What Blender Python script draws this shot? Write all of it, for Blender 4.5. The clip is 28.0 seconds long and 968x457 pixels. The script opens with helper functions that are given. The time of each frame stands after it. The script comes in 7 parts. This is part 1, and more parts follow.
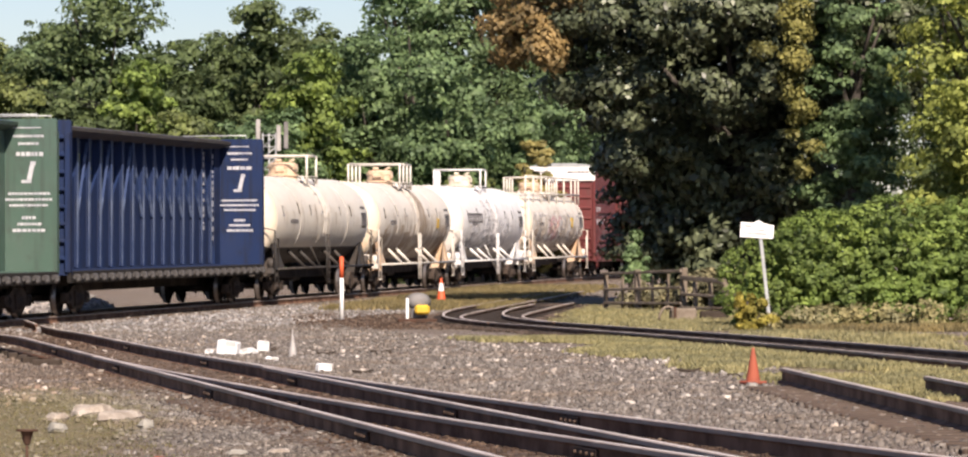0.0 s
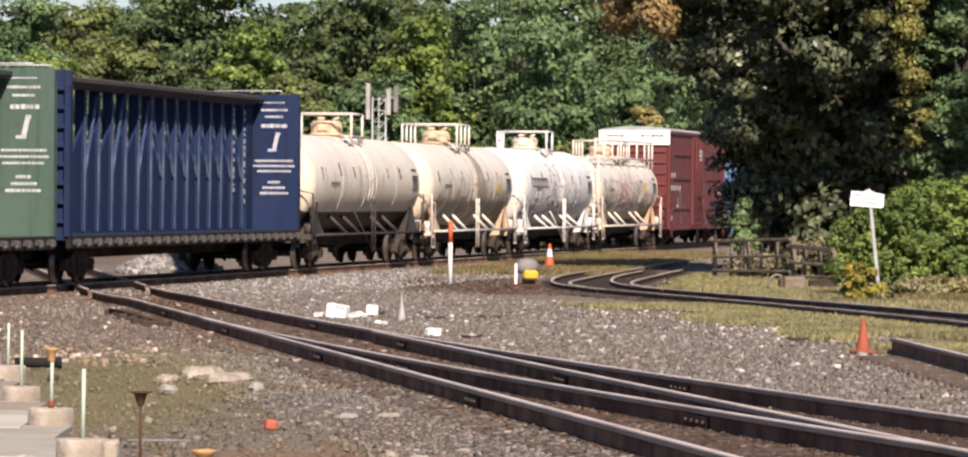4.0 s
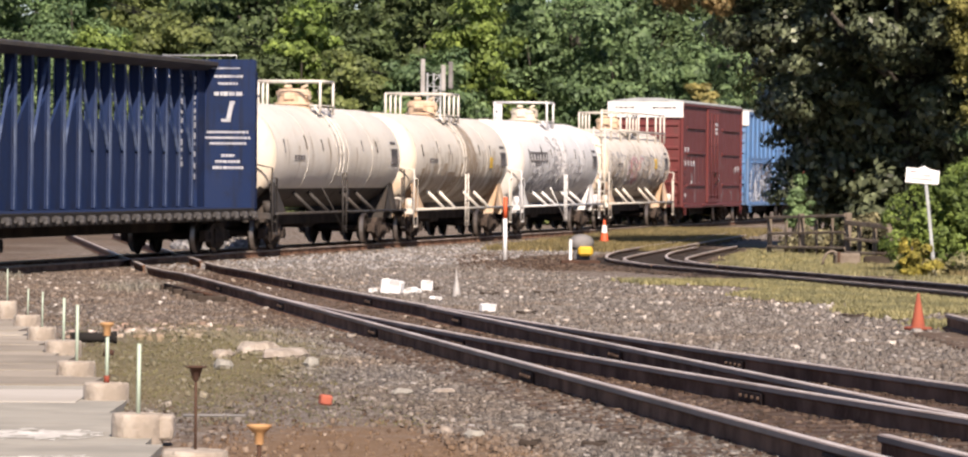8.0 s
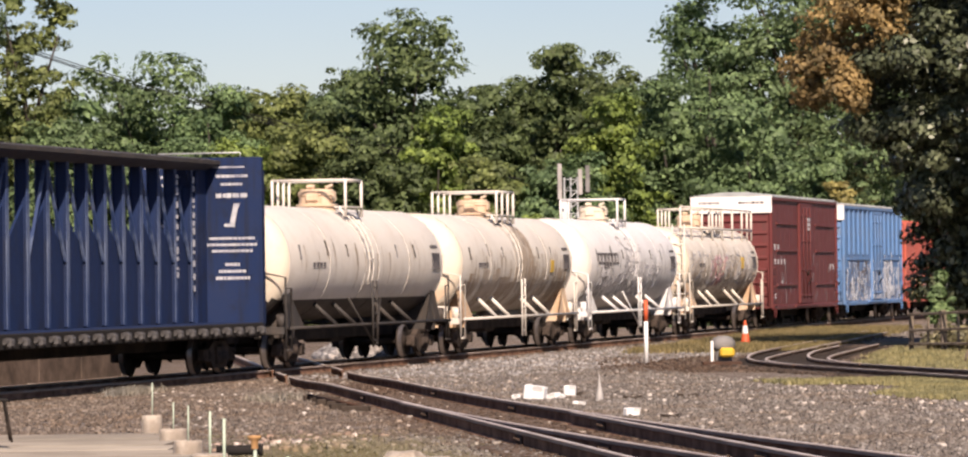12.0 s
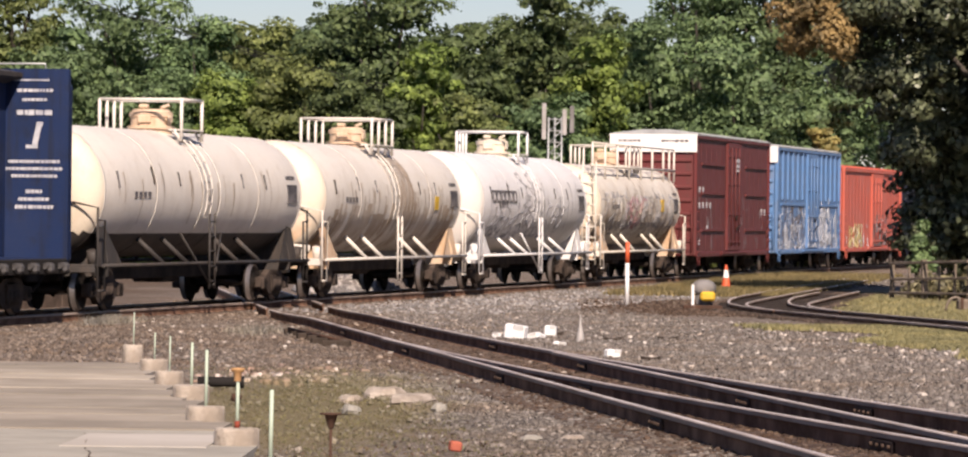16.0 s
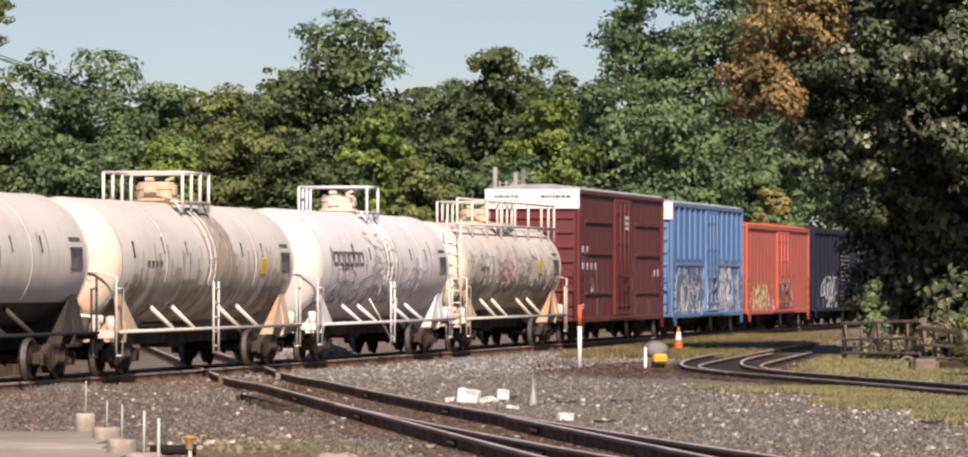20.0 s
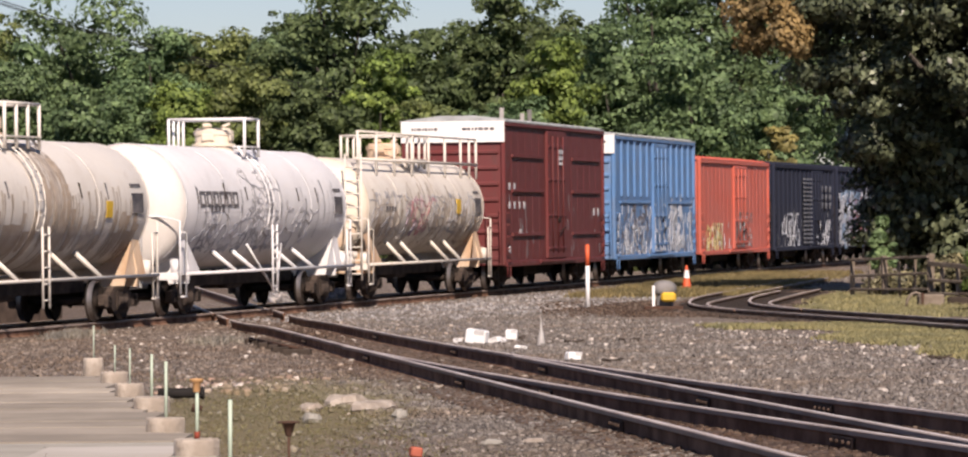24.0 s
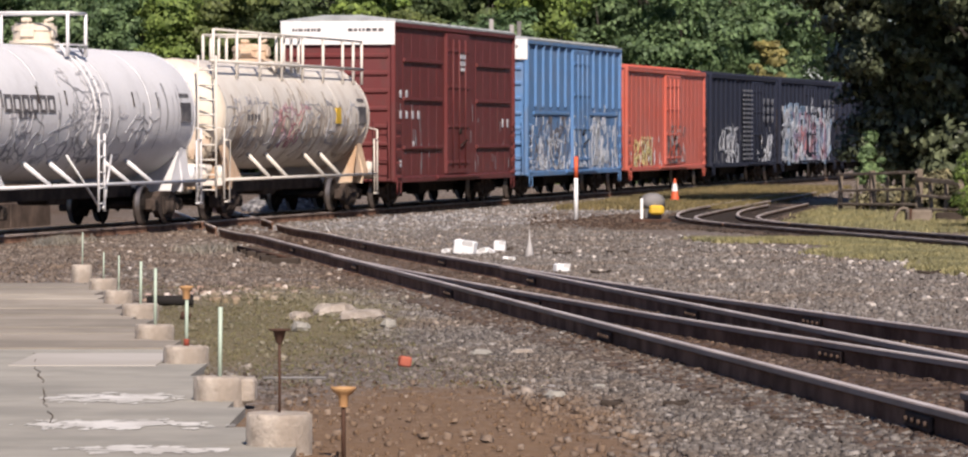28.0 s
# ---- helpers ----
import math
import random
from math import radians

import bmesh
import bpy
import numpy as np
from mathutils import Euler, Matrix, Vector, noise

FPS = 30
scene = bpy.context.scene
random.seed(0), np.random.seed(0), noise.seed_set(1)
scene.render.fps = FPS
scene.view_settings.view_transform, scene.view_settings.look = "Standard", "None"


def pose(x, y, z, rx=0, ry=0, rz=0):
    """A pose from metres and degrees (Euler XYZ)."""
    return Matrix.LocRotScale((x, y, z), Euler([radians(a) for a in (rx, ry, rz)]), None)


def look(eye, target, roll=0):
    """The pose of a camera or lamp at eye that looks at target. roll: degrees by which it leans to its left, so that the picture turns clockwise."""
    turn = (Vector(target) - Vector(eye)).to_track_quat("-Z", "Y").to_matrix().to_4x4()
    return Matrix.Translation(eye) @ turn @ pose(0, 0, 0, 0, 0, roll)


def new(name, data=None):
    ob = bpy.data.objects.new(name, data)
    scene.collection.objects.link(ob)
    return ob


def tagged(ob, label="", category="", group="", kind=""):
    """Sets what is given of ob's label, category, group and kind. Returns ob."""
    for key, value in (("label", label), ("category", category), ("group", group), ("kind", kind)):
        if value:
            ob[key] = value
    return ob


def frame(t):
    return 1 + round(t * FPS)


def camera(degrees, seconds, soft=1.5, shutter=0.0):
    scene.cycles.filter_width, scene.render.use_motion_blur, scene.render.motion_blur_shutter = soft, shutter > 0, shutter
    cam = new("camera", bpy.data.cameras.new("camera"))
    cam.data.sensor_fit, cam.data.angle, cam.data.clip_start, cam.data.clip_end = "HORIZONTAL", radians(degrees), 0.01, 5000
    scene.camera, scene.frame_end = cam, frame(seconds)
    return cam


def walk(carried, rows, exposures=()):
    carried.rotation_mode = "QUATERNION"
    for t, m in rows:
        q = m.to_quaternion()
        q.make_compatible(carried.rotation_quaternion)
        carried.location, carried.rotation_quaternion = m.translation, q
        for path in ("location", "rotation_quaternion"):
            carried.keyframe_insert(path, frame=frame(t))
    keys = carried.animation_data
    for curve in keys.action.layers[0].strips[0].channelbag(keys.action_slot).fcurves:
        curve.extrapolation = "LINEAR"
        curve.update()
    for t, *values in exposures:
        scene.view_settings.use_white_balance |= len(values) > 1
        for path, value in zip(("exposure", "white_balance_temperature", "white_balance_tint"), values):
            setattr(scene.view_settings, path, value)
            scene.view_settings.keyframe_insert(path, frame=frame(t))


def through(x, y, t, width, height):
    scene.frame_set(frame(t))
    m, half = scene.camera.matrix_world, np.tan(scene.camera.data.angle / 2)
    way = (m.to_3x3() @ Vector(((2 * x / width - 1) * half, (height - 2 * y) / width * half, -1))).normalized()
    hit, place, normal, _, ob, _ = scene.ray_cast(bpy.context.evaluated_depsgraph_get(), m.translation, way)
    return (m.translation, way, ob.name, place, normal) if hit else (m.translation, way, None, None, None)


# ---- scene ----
# A freight train rolls over a level crossing of tracks; the camera is held by hand and pans.
LENS = 12.778
cam = camera(LENS, 28.0, soft=2.2)

# seconds, eye x y z, yaw to the left, pitch, roll
PATH = (
    (0, 0.109, -0.002, 2.171, -3.051, 0.064, -0.197),
    (0.5, 0.095, -0.001, 2.165, -3.222, -0.055, 0.013),
    (1, 0.074, 0.003, 2.168, -2.628, -0.342, 0.113),
    (1.5, 0.084, 0.000, 2.171, -1.861, -0.512, 0.041),
    (2, 0.089, -0.005, 2.169, -1.237, -0.015, 0.093),
    (2.5, 0.086, -0.005, 2.173, -1.037, -0.167, 0.083),
    (3, 0.089, -0.007, 2.174, -1.461, -0.495, 0.260),
    (3.5, 0.082, -0.003, 2.177, -1.616, -0.452, 0.420),
    (5.5, 0.066, -0.003, 2.172, -1.519, -0.318, 0.130),
    (6, 0.072, -0.004, 2.172, -1.340, -0.518, -0.075),
    (6.5, 0.068, -0.004, 2.168, -1.195, -0.689, 0.052),
    (7, 0.072, -0.002, 2.163, -1.083, -0.727, 0.259),
    (7.5, 0.070, -0.002, 2.164, -0.958, -0.603, 0.397),
    (8, 0.071, 0.001, 2.172, -0.902, -0.720, 0.483),
    (8.5, 0.070, 0.001, 2.176, -0.864, -0.707, 0.323),
    (9, 0.076, 0.004, 2.184, -0.716, -0.589, 0.098),
    (9.5, 0.068, 0.008, 2.189, -0.676, -0.372, -0.119),
    (10, 0.071, 0.002, 2.190, -0.016, -0.173, -0.623),
    (10.5, 0.056, 0.000, 2.194, 0.419, 0.069, -0.503),
    (11, 0.064, -0.000, 2.193, 0.787, 0.332, -0.593),
    (11.5, 0.050, -0.000, 2.190, 0.935, 0.617, -0.852),
    (13.5, 0.004, 0.000, 2.190, 0.684, 0.695, -0.118),
    (14, 0.002, 0.001, 2.187, 0.550, -0.328, 0.108),
    (14.5, 0.010, 0.001, 2.184, 0.557, -0.579, 0.257),
    (15, 0.008, 0.001, 2.190, 0.495, -0.643, 0.421),
    (15.5, -0.004, 0.001, 2.194, 0.527, -0.402, 0.559),
    (16, -0.013, 0.001, 2.194, 0.679, -0.158, 0.670),
    (16.5, -0.011, 0.002, 2.197, 1.275, -0.045, 0.688),
    (17, -0.008, 0.000, 2.196, 1.642, 0.030, 0.731),
    (17.5, -0.007, 0.001, 2.195, 2.036, -0.002, 0.511),
    (18, -0.006, 0.002, 2.200, 2.131, 0.258, 0.521),
    (18.5, 0.014, 0.002, 2.199, 0.888, 0.365, 0.657),
    (19, 0.013, 0.003, 2.200, 0.409, 0.491, 0.807),
    (19.5, -0.002, 0.002, 2.195, 0.155, 0.650, 0.663),
    (20, -0.001, 0.002, 2.202, 0.050, 0.694, 0.088),
    (20.5, -0.006, 0.002, 2.198, 0.041, 0.667, -0.462),
    (21, -0.011, 0.001, 2.194, 0.525, 0.523, -0.763),
    (21.5, -0.016, 0.001, 2.187, 0.899, 0.032, -0.710),
    (23.5, 0.001, 0.002, 2.192, 0.905, -0.172, -0.128),
    (24, 0.024, 0.003, 2.189, 0.160, -0.086, -0.578),
    (24.5, 0.004, 0.001, 2.185, -0.136, -0.491, -0.805),
    (25, -0.001, 0.002, 2.189, -0.161, -0.759, -1.167),
    (25.5, 0.004, 0.000, 2.182, -0.078, -0.904, -1.098),
    (26, 0.003, 0.001, 2.181, -0.057, -0.983, -0.811),
    (26.5, 0.002, 0.001, 2.180, -0.021, -1.003, -0.782),
    (27, -0.006, 0.001, 2.177, 0.008, -1.035, -0.522),
    (27.5, -0.009, 0.001, 2.180, -0.019, -1.185, -0.141),
    (28, -0.000, -0.000, 2.180, 0.000, -1.260, -0.000),
)


def held(x, y, z, yaw, pitch, roll):
    return pose(x, y, z, 0, 0, yaw) @ pose(0, 0, 0, 90 + pitch) @ pose(0, 0, 0, 0, 0, roll)


walk(cam, [(t, held(*rest)) for t, *rest in PATH], exposures=[(0, 0.88, 6750, 14), (3, 0.82, 6750, 14), (6, 0.78, 6750, 14), (8, 0.85, 6750, 14), (9, 0.84, 6750, 14), (10, 0.74, 6900, 15), (14, 0.70, 7080, 19), (17, 0.60, 6860, 17), (21, 0.58, 6860, 18), (24, 0.54, 6700, 17), (28, 0.49, 6380, 14)])

# ---- light ----
SUN = Vector((0.145, -0.768, 0.62)).normalized()
world = bpy.data.worlds.new("sky")
scene.world = world
world.use_nodes = True
wn = world.node_tree.nodes
sky = wn.new("ShaderNodeTexSky")
sky.sky_type, sky.sun_disc = "NISHITA", False
sky.sun_elevation = math.asin(SUN.z)
sky.sun_rotation = math.atan2(SUN.x, SUN.y)
sky.air_density, sky.dust_density, sky.ozone_density = 1.0, 0.2, 5.0
tone = wn.new("ShaderNodeMix")
tone.data_type, tone.blend_type = "RGBA", "MULTIPLY"
tone.inputs[0].default_value = 1.0
tone.inputs[7].default_value = (0.955, 0.958, 1.08, 1)
world.node_tree.links.new(sky.outputs[0], tone.inputs[6])
way = wn.new("ShaderNodeTexCoord")
veil = wn.new("ShaderNodeTexNoise")
veil.inputs["Scale"].default_value, veil.inputs["Detail"].default_value = 2.2, 5.0
world.node_tree.links.new(way.outputs["Generated"], veil.inputs["Vector"])
haze = wn.new("ShaderNodeMix")
haze.data_type, haze.blend_type = "RGBA", "MULTIPLY"
haze.inputs[7].default_value = (1.55, 1.38, 1.22, 1)
world.node_tree.links.new(veil.outputs["Fac"], haze.inputs[0])
world.node_tree.links.new(tone.outputs[2], haze.inputs[6])
world.node_tree.links.new(haze.outputs[2], wn["Background"].inputs[0])
wn["Background"].inputs[1].default_value = 0.050
sun = new("sun", bpy.data.lights.new("sun", "SUN"))
sun.data.energy, sun.data.angle, sun.data.color = 5.0, radians(1.2), (1.0, 0.88, 0.755)
sun.matrix_world = look(SUN * 200, (0, 0, 0))


# ---- materials ----
def material(name, rough=0.8, metal=0.0):
    m = bpy.data.materials.new(name)
    m.use_nodes = True
    b = m.node_tree.nodes["Principled BSDF"]
    b.inputs["Roughness"].default_value, b.inputs["Metallic"].default_value = rough, metal
    return m, m.node_tree.nodes, m.node_tree.links, b


def mixed(nodes, links, fac, a, b, blend="MIX"):
    """A colour mix; each of fac, a and b is a socket or a value."""
    n = nodes.new("ShaderNodeMix")
    n.data_type, n.blend_type = "RGBA", blend
    for slot, v in ((0, fac), (6, a), (7, b)):
        if isinstance(v, bpy.types.NodeSocket):
            links.new(v, n.inputs[slot])
        else:
            n.inputs[slot].default_value = v if slot == 0 else (*v, 1)
    return n.outputs[2]


def noise_of(nodes, links, coords, scale, detail=4.0, rough=0.6):
    n = nodes.new("ShaderNodeTexNoise")
    n.inputs["Scale"].default_value, n.inputs["Detail"].default_value, n.inputs["Roughness"].default_value = scale, detail, rough
    links.new(coords, n.inputs["Vector"])
    return n.outputs["Fac"]


def stretched(nodes, links, coords, x, y, z):
    n = nodes.new("ShaderNodeMapping")
    n.inputs["Scale"].default_value = (x, y, z)
    links.new(coords, n.inputs["Vector"])
    return n.outputs[0]


def ramped(nodes, links, fac, lo, hi):
    n = nodes.new("ShaderNodeMapRange")
    n.interpolation_type = "SMOOTHSTEP"
    n.inputs["From Min"].default_value, n.inputs["From Max"].default_value = lo, hi
    links.new(fac, n.inputs["Value"])
    return n.outputs[0]


def times(nodes, links, a, b, op="MULTIPLY"):
    n = nodes.new("ShaderNodeMath")
    n.operation = op
    for slot, v in ((0, a), (1, b)):
        if isinstance(v, bpy.types.NodeSocket):
            links.new(v, n.inputs[slot])
        else:
            n.inputs[slot].default_value = v
    return n.outputs[0]


def bumped(nodes, links, b, fac, strength, distance):
    n = nodes.new("ShaderNodeBump")
    n.inputs["Strength"].default_value, n.inputs["Distance"].default_value = strength, distance
    links.new(fac, n.inputs["Height"])
    links.new(n.outputs[0], b.inputs["Normal"])


def paint(name, colour, dirt=(0.10, 0.07, 0.05), soil=0.5, faded=0.25, rough=0.5, streak=1.0, rust=0.0, shine=0.5):
    """Old paint on steel: faded in patches, with streaks of grime that run down."""
    m, n, l, b = material(name, rough)
    co = n.new("ShaderNodeTexCoord").outputs["Object"]
    pale = tuple(0.55 * c + 0.45 * (sum(colour) / 3) + 0.04 for c in colour)
    c = mixed(n, l, times(n, l, ramped(n, l, noise_of(n, l, co, 0.55), 0.4, 0.75), faded * 2), colour, pale)
    run = noise_of(n, l, stretched(n, l, co, 5 * streak, 5 * streak, 0.35), 1.0, 5)
    c = mixed(n, l, times(n, l, ramped(n, l, run, 0.46, 0.68), soil), c, dirt)
    blot = noise_of(n, l, co, 2.2, 6)
    c = mixed(n, l, times(n, l, ramped(n, l, blot, 0.50, 0.72), soil * 0.8), c, dirt)
    if rust:
        rs = noise_of(n, l, stretched(n, l, co, 2.6, 2.6, 0.8), 1.3, 7, 0.7)
        c = mixed(n, l, times(n, l, ramped(n, l, rs, 0.58, 0.72), rust), c, (0.20, 0.085, 0.035))
    fine = noise_of(n, l, co, 38.0, 3)
    c = mixed(n, l, times(n, l, ramped(n, l, fine, 0.35, 0.7), 0.10), c, (0.06, 0.05, 0.04))
    l.new(c, b.inputs["Base Color"])
    b.inputs["Specular IOR Level"].default_value = shine
    l.new(times(n, l, times(n, l, blot, 0.35), rough - 0.1, "ADD"), b.inputs["Roughness"])
    bumped(n, l, b, noise_of(n, l, co, 1.6, 3), 0.25, 0.03)
    return m


def plain(name, colour, other=None, scale=8.0, rough=0.85, metal=0.0, bump=0.3, depth=0.01, vary=0.0):
    """A surface of two tones, mottled at two sizes, with a fine relief."""
    m, n, l, b = material(name, rough, metal)
    co = n.new("ShaderNodeTexCoord").outputs["Object"]
    other = other or tuple(0.55 * c for c in colour)
    big, small = noise_of(n, l, co, scale * 0.2, 4), noise_of(n, l, co, scale, 6, 0.7)
    c = mixed(n, l, ramped(n, l, big, 0.35, 0.68), colour, other)
    c = mixed(n, l, times(n, l, ramped(n, l, small, 0.45, 0.75), 0.55), c, other)
    if vary:
        who = n.new("ShaderNodeObjectInfo").outputs["Random"]
        c = mixed(n, l, times(n, l, who, vary), c, tuple(0.45 * v for v in other))
    l.new(c, b.inputs["Base Color"])
    b.inputs["Specular IOR Level"].default_value = 0.15 if rough > 0.8 else 0.5
    bumped(n, l, b, small, bump, depth)
    return m


def foliage(name, colour, light, dark=0.55, gloss=0.6, through=0.36):
    """Leaves: each leaf of its own tone, and the crown in broader patches."""
    m, n, l, b = material(name, gloss)
    geo = n.new("ShaderNodeNewGeometry")
    co = n.new("ShaderNodeTexCoord").outputs["Object"]
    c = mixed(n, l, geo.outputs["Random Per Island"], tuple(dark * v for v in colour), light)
    c = mixed(n, l, ramped(n, l, noise_of(n, l, co, 0.35, 3), 0.4, 0.65), c, mixed(n, l, 0.6, c, colour))
    spray = ramped(n, l, noise_of(n, l, geo.outputs["Position"], 1.1, 2), 0.35, 0.65)
    c = mixed(n, l, spray, mixed(n, l, 1.0, c, (0.76, 0.79, 0.82), "MULTIPLY"), mixed(n, l, 1.0, c, (1.42, 1.38, 1.26), "MULTIPLY"))
    who = n.new("ShaderNodeObjectInfo").outputs["Random"]
    c = mixed(n, l, times(n, l, who, 0.22), c, (0.08, 0.085, 0.035))
    l.new(c, b.inputs["Base Color"])
    b.inputs["Specular IOR Level"].default_value = 0.3
    out = n["Material Output"]
    tr = n.new("ShaderNodeBsdfTranslucent")
    l.new(c, tr.inputs[0])
    mx = n.new("ShaderNodeMixShader")
    mx.inputs[0].default_value = through
    l.new(b.outputs[0], mx.inputs[1])
    l.new(tr.outputs[0], mx.inputs[2])
    l.new(mx.outputs[0], out.inputs[0])
    return m


def patch_mask(nodes, links, coords, x, y, rx, ry, grain):
    """One inside an uneven patch round a place on the ground, nought outside it."""
    mp = nodes.new("ShaderNodeMapping")
    mp.inputs["Location"].default_value, mp.inputs["Scale"].default_value = (-x / rx, -y / ry, 0), (1 / rx, 1 / ry, 0)
    links.new(coords, mp.inputs["Vector"])
    ln = nodes.new("ShaderNodeVectorMath")
    ln.operation = "LENGTH"
    links.new(mp.outputs[0], ln.inputs[0])
    edge = times(nodes, links, ln.outputs["Value"], times(nodes, links, noise_of(nodes, links, coords, grain, 6, 0.7), 1.6), "ADD")
    return ramped(nodes, links, edge, 1.9, 1.35)


MOSS = (-2.2, 40, 1.6, 12, 2.0)          # thin moss and weeds: x, y, reach in x and y, grain
DIRT = (-0.35, 23.5, 1.35, 6.0, 3.0)     # rust-brown dirt


def stone_mat(name, tones, rough=0.95):
    """Crushed stone: every stone has its own tone out of the row."""
    m, n, l, b = material(name, rough)
    geo = n.new("ShaderNodeNewGeometry")
    r = n.new("ShaderNodeValToRGB")
    r.color_ramp.interpolation = "LINEAR"
    els = r.color_ramp.elements
    for i, (at, col) in enumerate(tones):
        e = els[i] if i < 2 else els.new(at)
        e.position, e.color = at, (*col, 1)
    l.new(geo.outputs["Random Per Island"], r.inputs[0])
    co = n.new("ShaderNodeTexCoord").outputs["Object"]
    fine = noise_of(n, l, co, 45.0, 3)
    b.inputs["Specular IOR Level"].default_value = 0.15
    place = n.new("ShaderNodeNewGeometry").outputs["Position"]
    soil = mixed(n, l, 1.0, r.outputs[0], (1.02, 0.90, 0.78), "MULTIPLY")
    c = mixed(n, l, times(n, l, ramped(n, l, noise_of(n, l, place, 0.4, 5, 0.65), 0.44, 0.66), 0.85), r.outputs[0], soil)
    c = mixed(n, l, times(n, l, patch_mask(n, l, place, *MOSS), 0.62), c, (0.15, 0.135, 0.07))
    c = mixed(n, l, times(n, l, patch_mask(n, l, place, *DIRT), 0.6), c, (0.19, 0.12, 0.07))
    l.new(mixed(n, l, times(n, l, ramped(n, l, fine, 0.4, 0.75), 0.4), c, (0.07, 0.055, 0.045)), b.inputs["Base Color"])
    return m


M_STAIN = plain("grimy_stain", (0.27, 0.215, 0.165), (0.43, 0.375, 0.325), 4.0, rough=0.8, bump=0.0)
M_BROWNGRIME = plain("brown_rust_wash", (0.36, 0.275, 0.20), (0.52, 0.455, 0.385), 3.0, rough=0.8, bump=0.0)
M_MAROON = paint("maroon_paint", (0.120, 0.0165, 0.0165), dirt=(0.07, 0.03, 0.026), soil=0.3, faded=0.08, rough=0.55)
M_LBLUE = paint("sky_blue_paint", (0.085, 0.205, 0.42), dirt=(0.06, 0.07, 0.09), soil=0.30, faded=0.3)
M_ORANGE = paint("orange_red_paint", (0.50, 0.103, 0.066), dirt=(0.25, 0.072, 0.05), soil=0.22, faded=0.2)
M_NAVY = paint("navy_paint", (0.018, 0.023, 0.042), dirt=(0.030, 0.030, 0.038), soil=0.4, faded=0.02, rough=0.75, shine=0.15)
M_BLUE = paint("royal_blue_paint", (0.004, 0.0175, 0.068), dirt=(0.008, 0.011, 0.022), soil=0.6, faded=0.08, rough=0.65, shine=0.25)
# Scuffs, plus bright bluish highlights painted on the post flanges and braces.
M_BLUEWORNLIT = paint("scuffed_highlit_blue_paint", (0.010, 0.032, 0.105), dirt=(0.14, 0.18, 0.27), soil=0.75, faded=0.05, rough=0.6, streak=0.5)
M_DARKGREEN = paint("dark_green_chord_paint", (0.020, 0.040, 0.030), dirt=(0.018, 0.022, 0.019), soil=0.5, faded=0.05)
M_GREEN = paint("grey_green_paint", (0.048, 0.094, 0.072), dirt=(0.03, 0.04, 0.034), soil=0.45, faded=0.15)
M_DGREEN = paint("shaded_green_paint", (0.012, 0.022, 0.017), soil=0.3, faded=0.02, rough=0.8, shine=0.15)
M_CREAM = paint("cream_tank_paint", (0.66, 0.62, 0.56), dirt=(0.40, 0.34, 0.275), soil=0.28, faded=0.1, rough=0.45, streak=0.12, rust=0.22)
M_WHITE = paint("white_tank_paint", (0.72, 0.71, 0.71), dirt=(0.46, 0.45, 0.445), soil=0.30, faded=0.1, rough=0.45, streak=0.12)
M_PALECREAM = paint("pale_cream_tank_paint", (0.67, 0.625, 0.555), dirt=(0.36, 0.28, 0.21), soil=0.30, faded=0.1, rough=0.45, streak=0.2, rust=0.2)
# Head paints: warmer than the shells, with the sun on them put into the colour.
M_CREAMHEAD = paint("warm_lit_cream_head_paint", (0.67, 0.59, 0.475), dirt=(0.42, 0.30, 0.19), soil=0.22, faded=0.1, rough=0.45, streak=0.3, rust=0.12)
M_WHITEHEAD = paint("warm_lit_white_head_paint", (0.63, 0.595, 0.55), dirt=(0.46, 0.40, 0.34), soil=0.2, faded=0.1, rough=0.45, streak=0.3)
M_RUSTY = paint("rust_stained_cream", (0.60, 0.45, 0.31), dirt=(0.40, 0.20, 0.09), soil=0.5, streak=0.3, rust=0.6)
M_RUSTPATCH = plain("orange_rust", (0.76, 0.66, 0.55), (0.50, 0.27, 0.11), 2.4, rough=0.9, bump=0.1)
M_WINCH = plain("worn_winch_steel", (0.018, 0.016, 0.016), (0.095, 0.09, 0.088), 6.0, rough=0.7)
M_SCRAWL = plain("grey_scrawl", (0.20, 0.20, 0.22), (0.42, 0.41, 0.42), 4.0, rough=0.6, bump=0.0)
M_BLACKT = paint("black_tank_paint", (0.034, 0.030, 0.028), dirt=(0.075, 0.058, 0.047), soil=0.6, rough=0.6, shine=0.35)
M_BAND = paint("white_marking_paint", (0.78, 0.76, 0.74), soil=0.15)
M_MARK = plain("white_stencil", (0.52, 0.53, 0.55), (0.30, 0.31, 0.35), 9.0, bump=0.0)
M_DARKMARK = plain("dark_stencil", (0.05, 0.05, 0.06), (0.16, 0.15, 0.15), 9.0, bump=0.0)
M_YELLOW = plain("yellow_placard", (0.70, 0.45, 0.03), (0.5, 0.32, 0.03), 5.0, rough=0.5)
M_FADEW = plain("faded_white_paint", (0.17, 0.18, 0.20), (0.09, 0.095, 0.11), 2.0, rough=0.7)
M_SPRAYW = plain("white_spray", (0.62, 0.64, 0.68), (0.32, 0.36, 0.42), 3.0, rough=0.6)
M_SPRAYR = plain("pink_spray", (0.42, 0.16, 0.16), (0.20, 0.25, 0.38), 3.0, rough=0.6)
